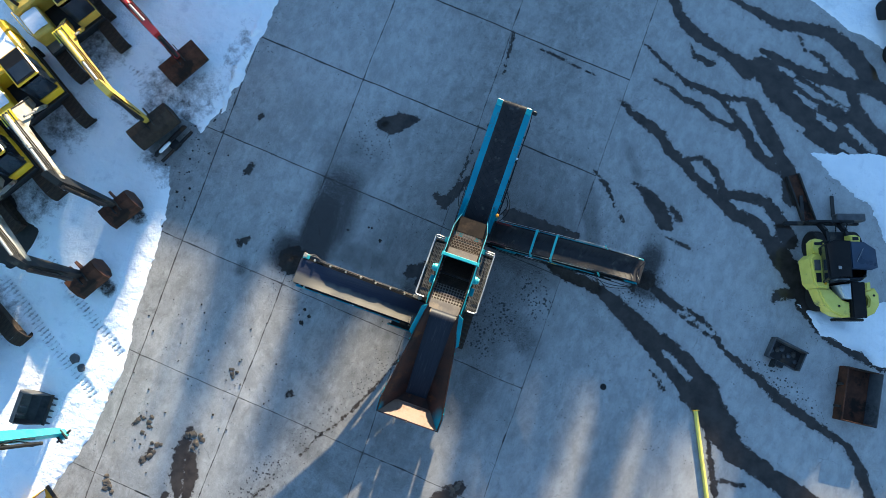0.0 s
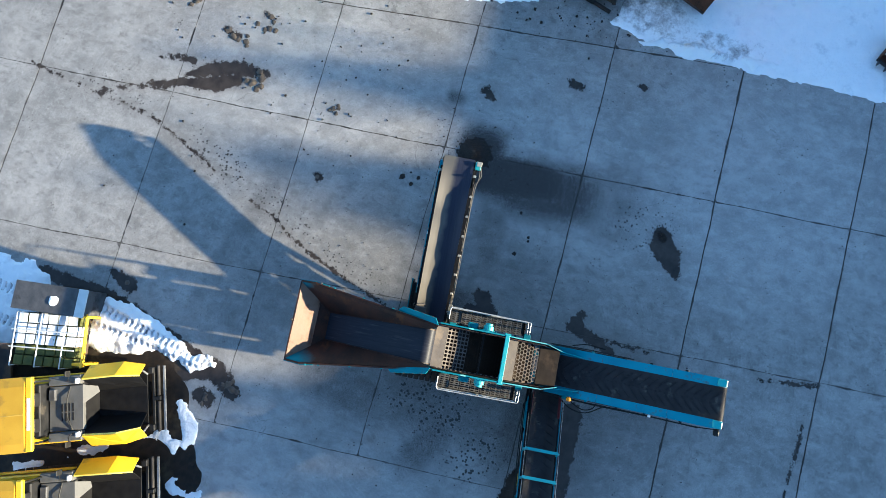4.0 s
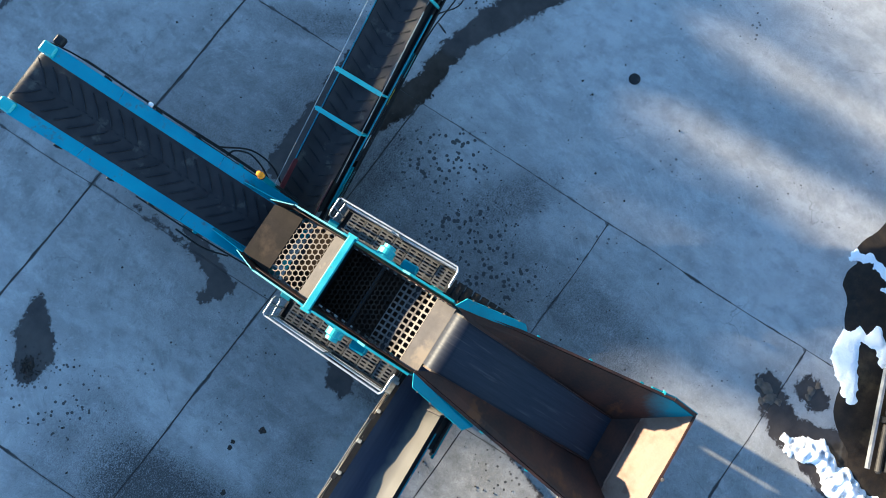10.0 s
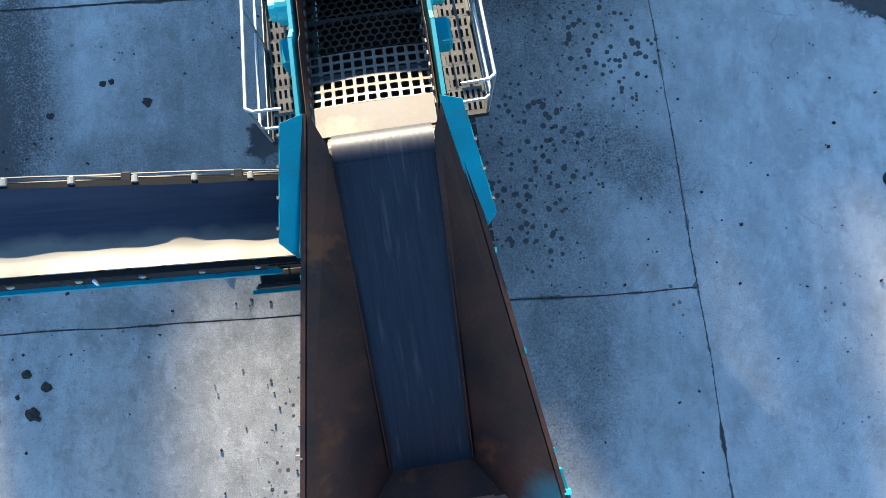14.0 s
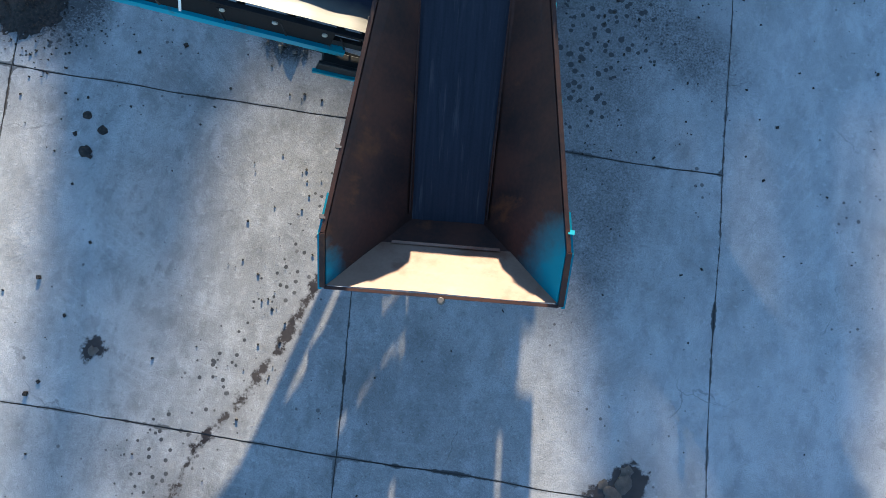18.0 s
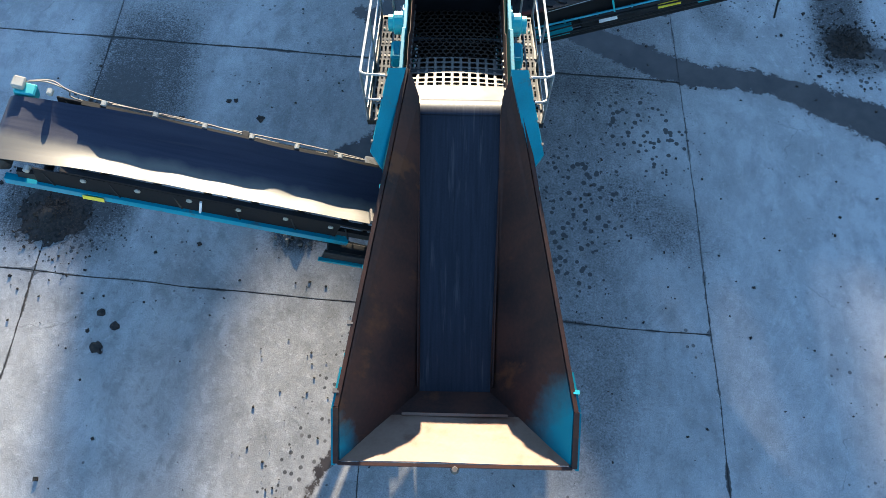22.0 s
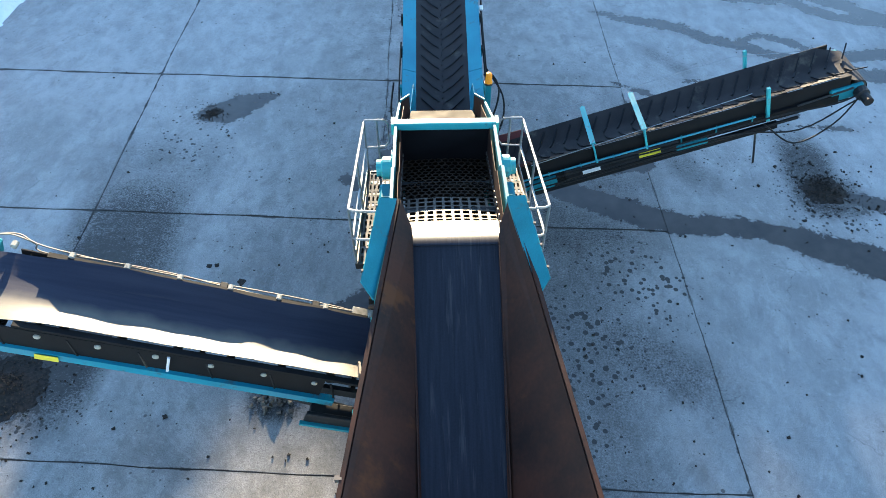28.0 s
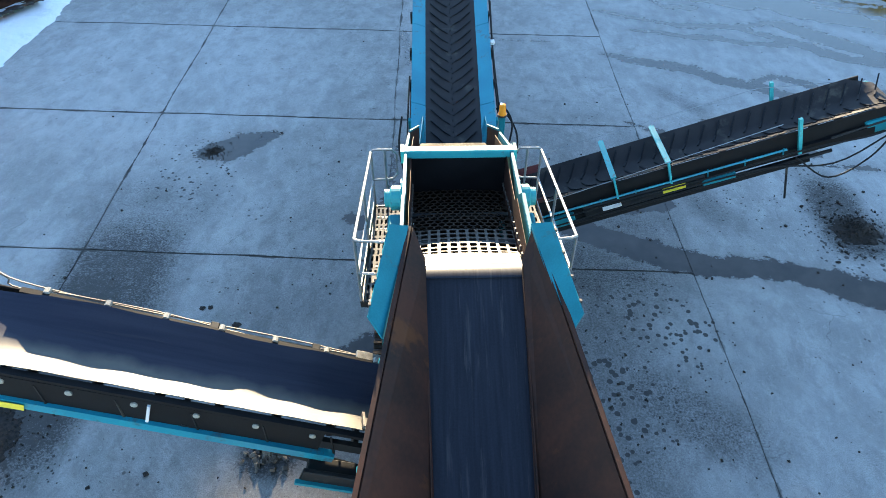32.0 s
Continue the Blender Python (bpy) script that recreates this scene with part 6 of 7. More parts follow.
    o = Vector((0, ey, ez))
    pts = [o - dn * .75 + pn * .05, o - dn * .2 + pn * .36, o + dn * .6 + pn * .28, o + d + pn * .12, o + d - pn * .14, o - pn * .24]
    stick = part("stick", bent_arm(bmesh.new(), 0, [(p.y, p.z) for p in pts], .12), BLACK_PAINT if boom_mat == CREAM else boom_mat, t, "dark greasy stick")
    a, b = o - dn * .1 + pn * .48, o + d * .72 + pn * .42
    part("bucket_ram", bar(a, b, .075, 10), BLACK_PAINT, stick)
    for k in range(3):
        part("stick_hose", tubes([[tuple(o + d * q + pn * (.33 + .12 * math.sin(q * 9 + k)) + Vector((.1 * k - .1, 0, 0))) for q in (0, .15, .3, .5, .65)]], .022, 5), HOSE, stick)
    part("decal", boxes((-.245, .245, mid[0] - .2, mid[0] + .35, mid[1] + .365, mid[1] + .372)) if not stick_low else boxes((-.18, .18, ey - .7, ey - .4, ez + .12, ez + .125)), LABEL_YELLOW, boom)
    end = o + d
    for s in (-.12, .12):
        part("link", beams([((s, end.y - .05, end.z + .1), (s, end.y + .42, end.z + .12))], .05, .10), BLACK_PAINT, stick)
    if with_bucket:
        digging_bucket(pose(0, end.y + .12, .16, 42) @ Matrix.Diagonal((1, 1.45, 1.2, 1)), bucket_mat, bucket_wide, t, bucket_label, teeth)
    else:
        part("coupler", boxes((-.16, .16, end.y - .06, end.y + .3, end.z - .16, end.z + .08), bev=.03), TEAL_LIGHT, stick)
        part("coupler_pin", tubes([[(-.34, end.y + .2, end.z - .05), (.34, end.y + .2, end.z - .05)]], .05, 8), DARK_STEEL, stick)
    if snow:
        for (x0, x1, y0, y1, z, sd) in ((-1.1, .4, -2.6, -1.0, 2.255, 1), (.5, 1.25, -.7, .3, 2.022, 2)):
            me, _ = grid_mesh("roof_snow", np.linspace(x0, x1, 18), np.linspace(y0, y1, 18), lambda X, Y: z + .05 * np.clip(1.4 - (np.abs((X - (x0 + x1) / 2) / (x1 - x0) * 2) ** 4 + np.abs((Y - (y0 + y1) / 2) / (y1 - y0) * 2) ** 4) + .7 * wavy(X, Y, 3.0, sd + m.translation.x), -.2, 1), lambda X, Y, Z: Z > z)
            me.materials.append(SNOW_TOP)
            part("roof_snow", me, SNOW_TOP, t, "patch of snow")
    return t


def heading(fx, fy, tx, ty):
    """Pose at the slew centre whose forward runs from (fx, fy) to (tx, ty)."""
    return pose(fx, fy, 0.01, 0, 0, math.degrees(math.atan2(-(tx - fx), ty - fy)))


excavator(heading(-18.3, 3.35, -13.1, .45), YELLOW_OLD, YELLOW_OLD, 5.75, "faded yellow excavator with its rusty bucket on the snow", TRACK_MUD, 4.2, True, bucket_label="wide dark rusty bucket", bucket_wide=1.9, teeth=False)
excavator(heading(-18.3, -.25, -13.0, -3.2), YELLOW, CREAM, 5.95, "bright yellow excavator with a cream boom, parked on snow", BUCKET_RUST, 4.9, True)
excavator(heading(-18.1, -3.6, -13.1, -6.25), YELLOW, CREAM, 5.6, "yellow excavator with snow on its hood and a cream boom", BUCKET_RUST, 4.6, True)
excavator(heading(-18.5, 6.2, -12.95, 3.4), RED, RED, 5.9, "red excavator with a flat dark grading bucket", BUCKET_RUST, 3.2, True, bucket_wide=1.8, teeth=False)
excavator(heading(-16.9, -9.65, -11.45, -12.3), TEAL_LIGHT, TEAL_LIGHT, 6.0, "turquoise excavator without a bucket, its stick lowered onto the snow", BUCKET_GREY, 5.6, True, False, True, cab_mat=CREAM)

# loose bucket, rocks and a steel blade lying on the snow
_b = thing("digging_bucket", pose(-13.05, -11.85, .04, 0, 0, 95), "grey loose digging bucket with teeth lying on the snow", "bucket")
digging_bucket(pose(0, 0, .18, 16), BUCKET_GREY, 1.2, _b)
_b = thing("digging_bucket", pose(-12.1, 11.3, .10, 0, 0, 60), "brown toothed digging bucket set down on the snow", "bucket")
digging_bucket(Matrix(), BUCKET_RUST, 1.5, _b)
for k, (x, y, r) in enumerate(((-12.5, -9.6, .22), (-12.1, -9.85, .16))):
    single("rock", lump(r, k + 3, .7), BUCKET_GREY, "dark stone lying on the snow", "rock", "stones on the snow", m=pose(x, y, .12), smooth=True)
_bl = thing("grading_blade", pose(-12.35, .15, .02, 0, 0, -22), "rusty grading blade with a ridge of snow along it", "blade")
part("blade", plate([(-.35, -.85, .05), (-.35, .85, .05), (-.1, .85, .42), (-.1, -.85, .42)], .04), TRACK_MUD, _bl)
for x, z in ((-.05, .42), (.15, .1)):
    part("bar", beams([((x, -.9, z), (x, .9, z))], .1, .1), DARK_STEEL, _bl)
part("bracket", boxes((-.2, .25, -.2, .2, .05, .35), bev=.03), BLACK_PAINT, _bl)
part("snow_ridge", lathe(bmesh.new(), Matrix.Translation((-.03, -.7, .44)) @ Matrix.Rotation(radians(-90), 4, 'X'), [(.02, 0), (.07, .1), (.08, .4), (.06, .62), (.02, .7)], 10), SNOW_TOP, _bl)
# ochre machine corner at the snow's south end
_oc = thing("loading_shovel", pose(-10.95, -15.6, .02, 0, 0, -30), "ochre painted steel shovel resting at the snow's edge", "shovel")
part("shell", strip_sheet(bmesh.new(), [[(x, y, z) for x in (-.9, 0, .9)] for y, z in ((-.6, .9), (-.7, .5), (-.5, .1), (.1, .02), (.6, .06))], .03), OCHRE, _oc)
for s in (-1, 1):
    part("cheek", plate([(s * .9, -.6, .9), (s * .9, -.7, .5), (s * .9, -.5, .1), (s * .9, .1, .02), (s * .9, .6, .06)], .03, (s, 0, 0)), OCHRE, _oc)
part("cutting_edge", boxes((-.95, .95, .58, .72, .04, .08)), DARK_STEEL, _oc)

# ---- three road pavers parked side by side, hoppers towards the yard ----
def paver():
    t = thing("road_paver", Matrix(), "yellow road paver with open hopper wings and an ochre canopy", "road paver", "pavers parked in a row")
    for s in (-1, 1):
        crawler_track(t, s * .78, -4.3, -1.2, .70, .34, 30)
    part("body", boxes((-.95, .95, -4.6, -2.3, .55, 1.45), bev=.05), YELLOW, t)
    part("front_body", boxes((-.93, .93, -2.3, -1.75, .55, 1.44), bev=.03), BITUMEN, t)
    part("belly", boxes((-.55, .55, -4.2, -.2, .25, .56), bev=.03), BLACK_PAINT, t)
    # hopper
    hop = part("hopper", boxes((-.80, .80, -1.75, -.20, .50, .58), bev=.01), BITUMEN, t, "black steel material hopper")
    for s in (-1, 1):
        def q(x, y, z):
            return (s * x, y, z)
        pts = [q(.42, -1.72, .60), q(.42, -.22, .60), q(.79, -.05, 1.47), q(.84, -.62, 1.78), q(.82, -1.72, 1.62)]
        part("wing_inside", plate(pts if s < 0 else pts[::-1], .02), BITUMEN, hop)
        pts = [q(.84, -1.72, 1.66), q(.86, -.62, 1.82), q(.80, -.03, 1.50), q(1.10, -.05, 1.02), q(1.24, -.62, 1.20), q(1.22, -1.72, 1.12)]
        part("hopper_wing", plate(pts if s > 0 else pts[::-1], .03), YELLOW, t, "yellow folding hopper wing")
        pts = [q(.85, -1.72, 1.67), q(.87, -.62, 1.83), q(.81, -.03, 1.51), q(.77, -.03, 1.49), q(.83, -.62, 1.80), q(.81, -1.72, 1.64)]
        part("wing_edge", plate(pts, .02, (0, 0, 1)), YELLOW_PALE, t)
        part("wing_hinge", boxes((min(s * .80, s * 1.0), max(s * .80, s * 1.0), -.12, .06, .6, .75), bev=.02), BLACK_PAINT, t)
        part("wing_ram", bar(q(.80, -.10, .80), q(.93, -.04, 1.25), .03), GALV, t)
        # push rollers
        part("push_roller", lathe(bmesh.new(), Matrix.Translation((s * .08, .12, .50)) @ Matrix.Rotation(s * radians(90), 4, 'Y'), [(.03, 0), (.06, .02), (.06, .94), (.03, .98)], 14), DARK_STEEL, t, "dark steel push roller")
        part("deck_side", boxes((min(s * .70, s * .98), max(s * .70, s * .98), -2.75, -1.74, 1.45, 1.66), bev=.03), GREY_DECK, t)
        part("side_trim", boxes((min(s * .985, s * 1.03), max(s * .985, s * 1.03), -4.5, -1.9, 1.15, 1.42), bev=.01), YELLOW, t)
        part("lamp", boxes((min(s * .72, s * .88), max(s * .72, s * .88), -1.86, -1.76, 1.67, 1.80), bev=.02), LABEL_WHITE, t)
        part("mirror_stalk", tubes([[q(.75, -2.0, 1.66), q(.82, -1.95, 2.0), q(.98, -1.9, 2.05)]], .015, 5), BLACK_PAINT, t)
        part("mirror", boxes((min(s * .95, s * 1.12), max(s * .95, s * 1.12), -1.93, -1.89, 1.95, 2.22), bev=.015), BLACK_PAINT, t)
        for y in (-2.70, -4.45):
            part("canopy_post", bar(q(.88, y, 1.45), q(.90, y, 2.86), .03, 8), BLACK_PAINT, t)
        part("seat", boxes((min(s * .35, s * .8), max(s * .35, s * .8), -3.9, -3.4, 1.47, 1.9), bev=.06), BLACK_PAINT, t)
    part("push_beam", boxes((-1.0, 1.0, -.05, .03, .40, .58), (-.06, .06, -.05, .2, .4, .6), bev=.01), BLACK_PAINT, t)
    part("front_bar", beams([((-1.02, .28, .42), (1.02, .28, .42))], .05, .09), GALV, t)
    # grey deck with louvres, boxes and the console
    deck = part("deck", boxes((-.68, .68, -2.75, -1.70, 1.45, 1.60), bev=.02), GREY_DECK, t, "grey engine deck with louvres")
    louvre = None
    for i in range(4):
        for j in range(2):
            if louvre is None:
                louvre = mesh_of(boxes((-.12, .12, -.02, .02, 0, .008)), "louvre")
                louvre.materials.append(BLACK_PAINT)
            o = part("louvre", louvre, BLACK_PAINT, deck)
            o.matrix_basis = pose(-.02 + j * .28, -2.35 + i * .11, 1.601)
    part("heat_shield", plate([(-.66, -1.70, 1.57), (-.1, -1.70, 1.57), (-.40, -1.38, 1.25), (-.58, -1.42, 1.28)], .02), GREY_DECK, t)
    part("console", boxes((-.80, .80, -3.0, -2.78, 1.45, 2.0), bev=.04), BLACK_PAINT, t)
    for x in (-.55, .2):
        part("monitor", boxes((x, x + .4, -2.86, -2.78, 2.0, 2.26), bev=.02), BLACK_PAINT, t)
    part("tool_box", boxes((-.60, -.25, -2.7, -2.5, 1.585, 1.72), bev=.02), BUCKET_GREY, deck)
    part("pipe", tubes([[(-.65, -2.1, 1.6), (-.3, -2.15, 1.68), (.3, -2.15, 1.68), (.66, -2.05, 1.6)]], .02, 6), BLACK_PAINT, deck)
    # canopy
    roof = part("canopy", profile(bmesh.new(), [(-1.04, 2.86), (1.04, 2.86), (1.06, 2.92), (.8, 2.99), (0, 3.02), (-.8, 2.99), (-1.06, 2.92)], -4.95, -2.62), OCHRE, t, "ochre canopy roof")
    part("canopy_brow", boxes((-1.05, 1.05, -2.62, -2.42, 2.82, 2.96), bev=.03), YELLOW, roof, "bright yellow canopy front")
    part("canopy_decal", boxes((-.45, .45, -2.56, -2.46, 2.962, 2.966)), LABEL_WHITE, roof)
    part("canopy_seam", boxes((-.012, .012, -4.94, -2.63, 3.018, 3.026)), YELLOW_OLD, roof)
    return t


_pv = paver()
_pv.matrix_basis = pose(4.65, -11.1, .01, 0, 0, 17.5)
copy_thing(_pv, pose(7.47, -10.5, .01, 0, 0, 17.0))
copy_thing(_pv, pose(10.75, -10.3, .01, 0, 0, 16.5))
copy_thing(_pv, pose(13.75, -10.0, .01, 0, 0, 15.0))

# rack of mossy blocks under snow, with a grey lid beside it
rack = thing("block_rack", pose(3.6, -14.95, .02, 0, 0, 8), "wire rack of mossy plastic blocks capped with snow", "rack")
part("pallet", boxes((-.85, .85, -1.0, 1.0, .02, .14), bev=.01), BARK, rack)
for i in range(5):
    for j in range(6):
        x, y = -.68 + i * .34, -.83 + j * .33
        part("block", boxes((x - .155, x + .155, y - .15, y + .15, .14, .72 + .03 * ((i * 7 + j * 3) % 3)), bev=.02), MOSS if i > 2 or (i + j) % 5 == 0 else PLASTIC_WHITE, rack)
        if i < 3:
            me, _ = grid_mesh("snow_cap", np.linspace(x - .15, x + .15, 6), np.linspace(y - .145, y + .145, 6), lambda X, Y: .80 + .03 * wavy(X, Y, 6), None)
            me.materials.append(SNOW_TOP)
            part("snow_cap", me, SNOW_TOP, rack)
for y in (-.9, -.1, .7):
    part("pipe_frame", tubes([[(-.85, y, .1), (-.85, y, 1.02), (.85, y, 1.02), (.85, y, .1)]], .022, 6), PLASTIC_WHITE, rack)
part("pipe_rail", tubes([[(-.3, -1.0, 1.04), (-.3, 1.05, 1.04)], [(.25, -1.0, 1.04), (.25, 1.1, 1.04)]], .022, 6), PLASTIC_WHITE, rack)
lid = thing("steel_cover", pose(2.25, -14.9, .02, 0, 0, 4), "grey steel box with a flat lid and a cream end", "box")
part("box", boxes((-.42, .42, -1.2, 1.1, .02, 1.2), bev=.03), BUCKET_GREY, lid)
part("lid", boxes((-.45, .45, -1.22, .82, 1.2, 1.26), bev=.015), BUCKET_GREY, lid)
part("end_cap", boxes((-.45, .45, .83, 1.14, 1.2, 1.27), bev=.02), PLASTIC_WHITE, lid)
part("snow_clump", lump(.16, 7, .3), SNOW_TOP, lid).matrix_basis = pose(.05, .1, 1.265)
yb = thing("steel_stand", pose(3.35, -13.75, .02, 0, 0, 10), "thin yellow steel frame leaning by the rack", "frame")
for k in range(3):
    part("bar", bar((-.85, -.1 + k * .12, .5 + k * .25), (.85, -.02 + k * .1, .6 + k * .25), .03), YELLOW, yb)
for x in (-.8, .7):
    part("upright", boxes((x, x + .08, -.12, .18, 0, 1.1), bev=.01), YELLOW, yb)
junk = thing("rusty_trailer", pose(5.0, -16.9, .02, 0, 0, 15), "low dark rusty plant trailer", "trailer")
part("bed", boxes((-.8, .8, -1.1, 1.1, .55, .68), bev=.02), DARK_STEEL, junk)
for s in (-1, 1):
    part("rail", beams([((s * .78, -1.1, .95), (s * .78, 1.1, .95))], .06, .06), RUST_BRIGHT, junk)
    part("wheel", lathe(bmesh.new(), Matrix.Translation((s * .86 - .1, 0, .36)) @ Matrix.Rotation(radians(90), 4, 'Y'), [(.2, 0), (.36, .03), (.36, .17), (.2, .2)], 18), TYRE, junk)
    for y in (-1.05, 0, 1.05):
        part("post", bar((s * .78, y, .6), (s * .78, y, .97), .025), DARK_STEEL, junk)
part("machine_block", boxes((-.5, .5, -.7, .3, .68, 1.15), bev=.05), BLACK_PAINT, junk)

# ---- pale yellow wheel loader with a fork carriage, and attachments on the east side ----
ld = thing("wheel_loader", pose(15.38, 4.57, 0, 0, 0, 20), "pale yellow compact wheel loader with a dark cab", "wheel loader")
for sx in (-1, 1):
    for y in (-1.0, 1.05):
        wheel = part("tyre", lathe(bmesh.new(), Matrix.Translation((sx * .72 - .22, y, .62)) @ Matrix.Rotation(radians(90), 4, 'Y'), [(.34, 0), (.56, .02), (.62, .08), (.62, .36), (.56, .42), (.34, .44)], 24), TYRE, ld, "large black tyre")
        part("rim", lathe(bmesh.new(), Matrix.Translation((sx * .72 - .17, y, .62)) @ Matrix.Rotation(radians(90), 4, 'Y'), [(.12, .02), (.33, .0), (.33, .34), (.12, .32)], 16), YELLOW_PALE, wheel)
part("chassis", boxes((-.45, .65, -1.7, 1.6, .55, 1.05), bev=.05), BLACK_PAINT, ld)
def slab_block(outline, z0, z1, bev=.04):
    """An upright block on an (x, y) outline with softened edges."""
    bm = plate([(x, y, z1) for x, y in outline], z1 - z0, (0, 0, 1))
    bmesh.ops.recalc_face_normals(bm, faces=bm.faces)
    bmesh.ops.bevel(bm, geom=[e for e in bm.edges if min(v.co.z for v in e.verts) > z1 - .01], offset=bev, segments=2, affect='EDGES')
    return bm


# fenders, flank and lamps
part("front_fender", slab_block([(-1.26, .62), (-.74, .55), (-.72, .98), (-.82, 1.2), (-1.1, 1.25), (-1.26, 1.1)], 1.0, 1.42), YELLOW_PALE, ld)
part("front_fender", slab_block([(.26, .95), (.66, .9), (.70, 1.32), (.52, 1.42), (.28, 1.4)], 1.0, 1.42), YELLOW_PALE, ld)
part("fender_lamp", boxes((-1.18, -.86, .98, 1.1, 1.425, 1.46), bev=.01), BLACK_PAINT, ld)
part("fender_lamp", boxes((.36, .6, 1.2, 1.32, 1.425, 1.46), bev=.01), BLACK_PAINT, ld)
flank = part("side_tank", slab_block([(-1.46, .42), (-1.24, .62), (-.76, .60), (-.74, -.76), (-1.20, -.74), (-1.36, -.55)], .7, 1.55, .07), YELLOW_PALE, ld)
part("tank_vent", boxes((-1.30, -1.06, -.05, .38, 1.54, 1.57), bev=.008), GREY_DECK, flank)
part("tank_vent", boxes((-1.26, -1.06, -.52, -.15, 1.54, 1.57), bev=.008), BLACK_PAINT, flank)
part("step_rail", beams([((-.92, -.62, 1.60), (-.92, .5, 1.60))], .04, .05), YELLOW, flank)
# cab: dark, glazed, with a blue-black roof pane
cab = part("cab", slab_block([(-1.02, .86), (-.80, 1.02), (.35, 1.0), (.72, .72), (.74, -.12), (.45, -.46), (-.98, -.56)], 1.1, 1.6, .05), BLACK_PAINT, ld, "dark cab with large tinted windows")
for x, y in ((-.98, -.50), (.42, -.40), (-.96, .86), (.58, .74)):
    part("cab_post", beams([((x, y, 1.55), (x * .97 - .3, y * .95 + .05, 2.42))], .07, .07), BLACK_PAINT, cab)
for p in ([(-.94, .92, 1.6), (.58, .82, 1.6), (.22, .78, 2.42), (-1.2, .88, 2.42)], [(-1.0, -.50, 1.6), (-1.0, .86, 1.6), (-1.26, .84, 2.42), (-1.26, -.44, 2.42)], [(.48, -.40, 1.6), (.68, .72, 1.6), (.34, .70, 2.42), (.14, -.34, 2.42)], [(.42, -.46, 1.6), (-.94, -.52, 1.6), (-1.2, -.46, 2.42), (.10, -.40, 2.42)]):
    part("cab_glass", plate(p, .015), GLASS, cab, "dark tinted glass")
part("cab_roof", slab_block([(-1.38, .84), (-1.05, 1.02), (-.44, 1.0), (-.44, -.38), (-1.30, -.46)], 2.42, 2.54, .04), BITUMEN, cab, "black cab roof")
part("roof_window", slab_block([(-.43, .98), (.12, .96), (.54, .68), (.58, -.02), (.32, -.12), (-.43, -.08)], 2.40, 2.50, .04), ROOF_GLASS, cab, "blue-black roof glazing")
part("wiper", bar((-.23, .2, 2.52), (.04, .7, 2.52), .012, 5), GALV, cab)
part("roof_lamp", boxes((-.98, -.86, -.1, .02, 2.54, 2.58), bev=.015), GALV, cab)
part("mirror", boxes((-1.2, -1.04, 1.0, 1.06, 1.9, 2.3), bev=.02), BLACK_PAINT, cab)
# rear hood between two rounded fenders
part("hood", slab_block([(.04, -.52), (.60, -.50), (.60, -1.90), (.06, -1.90)], .9, 1.62), BITUMEN, ld)
part("hood_flank", slab_block([(-.42, -.62), (.02, -.56), (.02, -1.18), (-.22, -1.14)], 1.0, 1.66), PLASTIC_WHITE, ld, "pale panel beside the hood")
part("hood_flank", slab_block([(.62, -.52), (.82, -.50), (.82, -.82), (.62, -.82)], 1.0, 1.62), YELLOW_PALE, ld)
part("rear_fender", slab_block([(-1.22, -.76), (-.72, -.74), (-.42, -1.02), (-.22, -1.22), (.03, -1.30), (.03, -1.88), (-.35, -1.86), (-.72, -1.68), (-1.02, -1.30)], .85, 1.50, .07), YELLOW_PALE, ld, "rounded pale yellow rear fender")
part("rear_fender", slab_block([(.62, -.86), (1.04, -.72), (1.20, -.98), (1.18, -1.40), (.98, -1.72), (.62, -1.88), (.62, -1.52), (.76, -1.40), (.80, -1.18), (.74, -1.04), (.62, -1.02)], .85, 1.50, .05), YELLOW_PALE, ld, "rounded pale yellow rear fender")
for x, y in ((-.42, -1.45), (.98, -1.02)):
    part("fender_cap", lathe(bmesh.new(), pose(x, y, 1.49), [(.045, 0), (.045, .03)], 10), BLACK_PAINT, ld)
part("rear_bumper", boxes((-.3, .9, -2.02, -1.90, .6, .95), bev=.04), BLACK_PAINT, ld)
for s in (-.45, .35):
    part("lift_arm", beams([((s, .6, 1.25), (s, 1.6, 1.05)), ((s, 1.6, 1.05), (s, 2.1, .5))], .12, .2), BLACK_PAINT, ld)
part("fork_carriage", boxes((-1.75, 1.35, 1.98, 2.14, .25, .42), (-1.0, .9, 2.0, 2.12, .42, .85), bev=.02), BLACK_PAINT, ld)
part("carriage_head", boxes((.25, 1.45, 2.10, 2.42, .35, .75), bev=.04), BUCKET_GREY, ld)
part("fork_tine", boxes((.4, .55, 2.4, 3.3, .1, .16), bev=.01), DARK_STEEL, ld)
part("fork_tine", boxes((-.9, -.75, 2.14, 3.3, .1, .16), bev=.01), DARK_STEEL, ld)
part("hose", tubes([[(-.2, 1.5, 1.3), (-.3, 1.8, 1.5), (-.25, 2.05, 1.0)], [(.15, 1.5, 1.3), (.2, 1.85, 1.45), (.22, 2.05, 1.0)]], .022, 5), HOSE, ld)

ch = thing("steel_channel", pose(13.55, 7.25, .01, 0, 0, 36), "rusty steel channel section lying on the wet concrete", "steel beam")
part("web", boxes((-.24, .24, -1.1, 1.1, .03, .06)), BUCKET_RUST, ch)
part("flange", boxes((-.28, -.22, -1.1, 1.1, 0, .17)), DARK_STEEL, ch)
part("flange", boxes((.22, .28, -1.1, 1.1, 0, .17)), DARK_STEEL, ch)

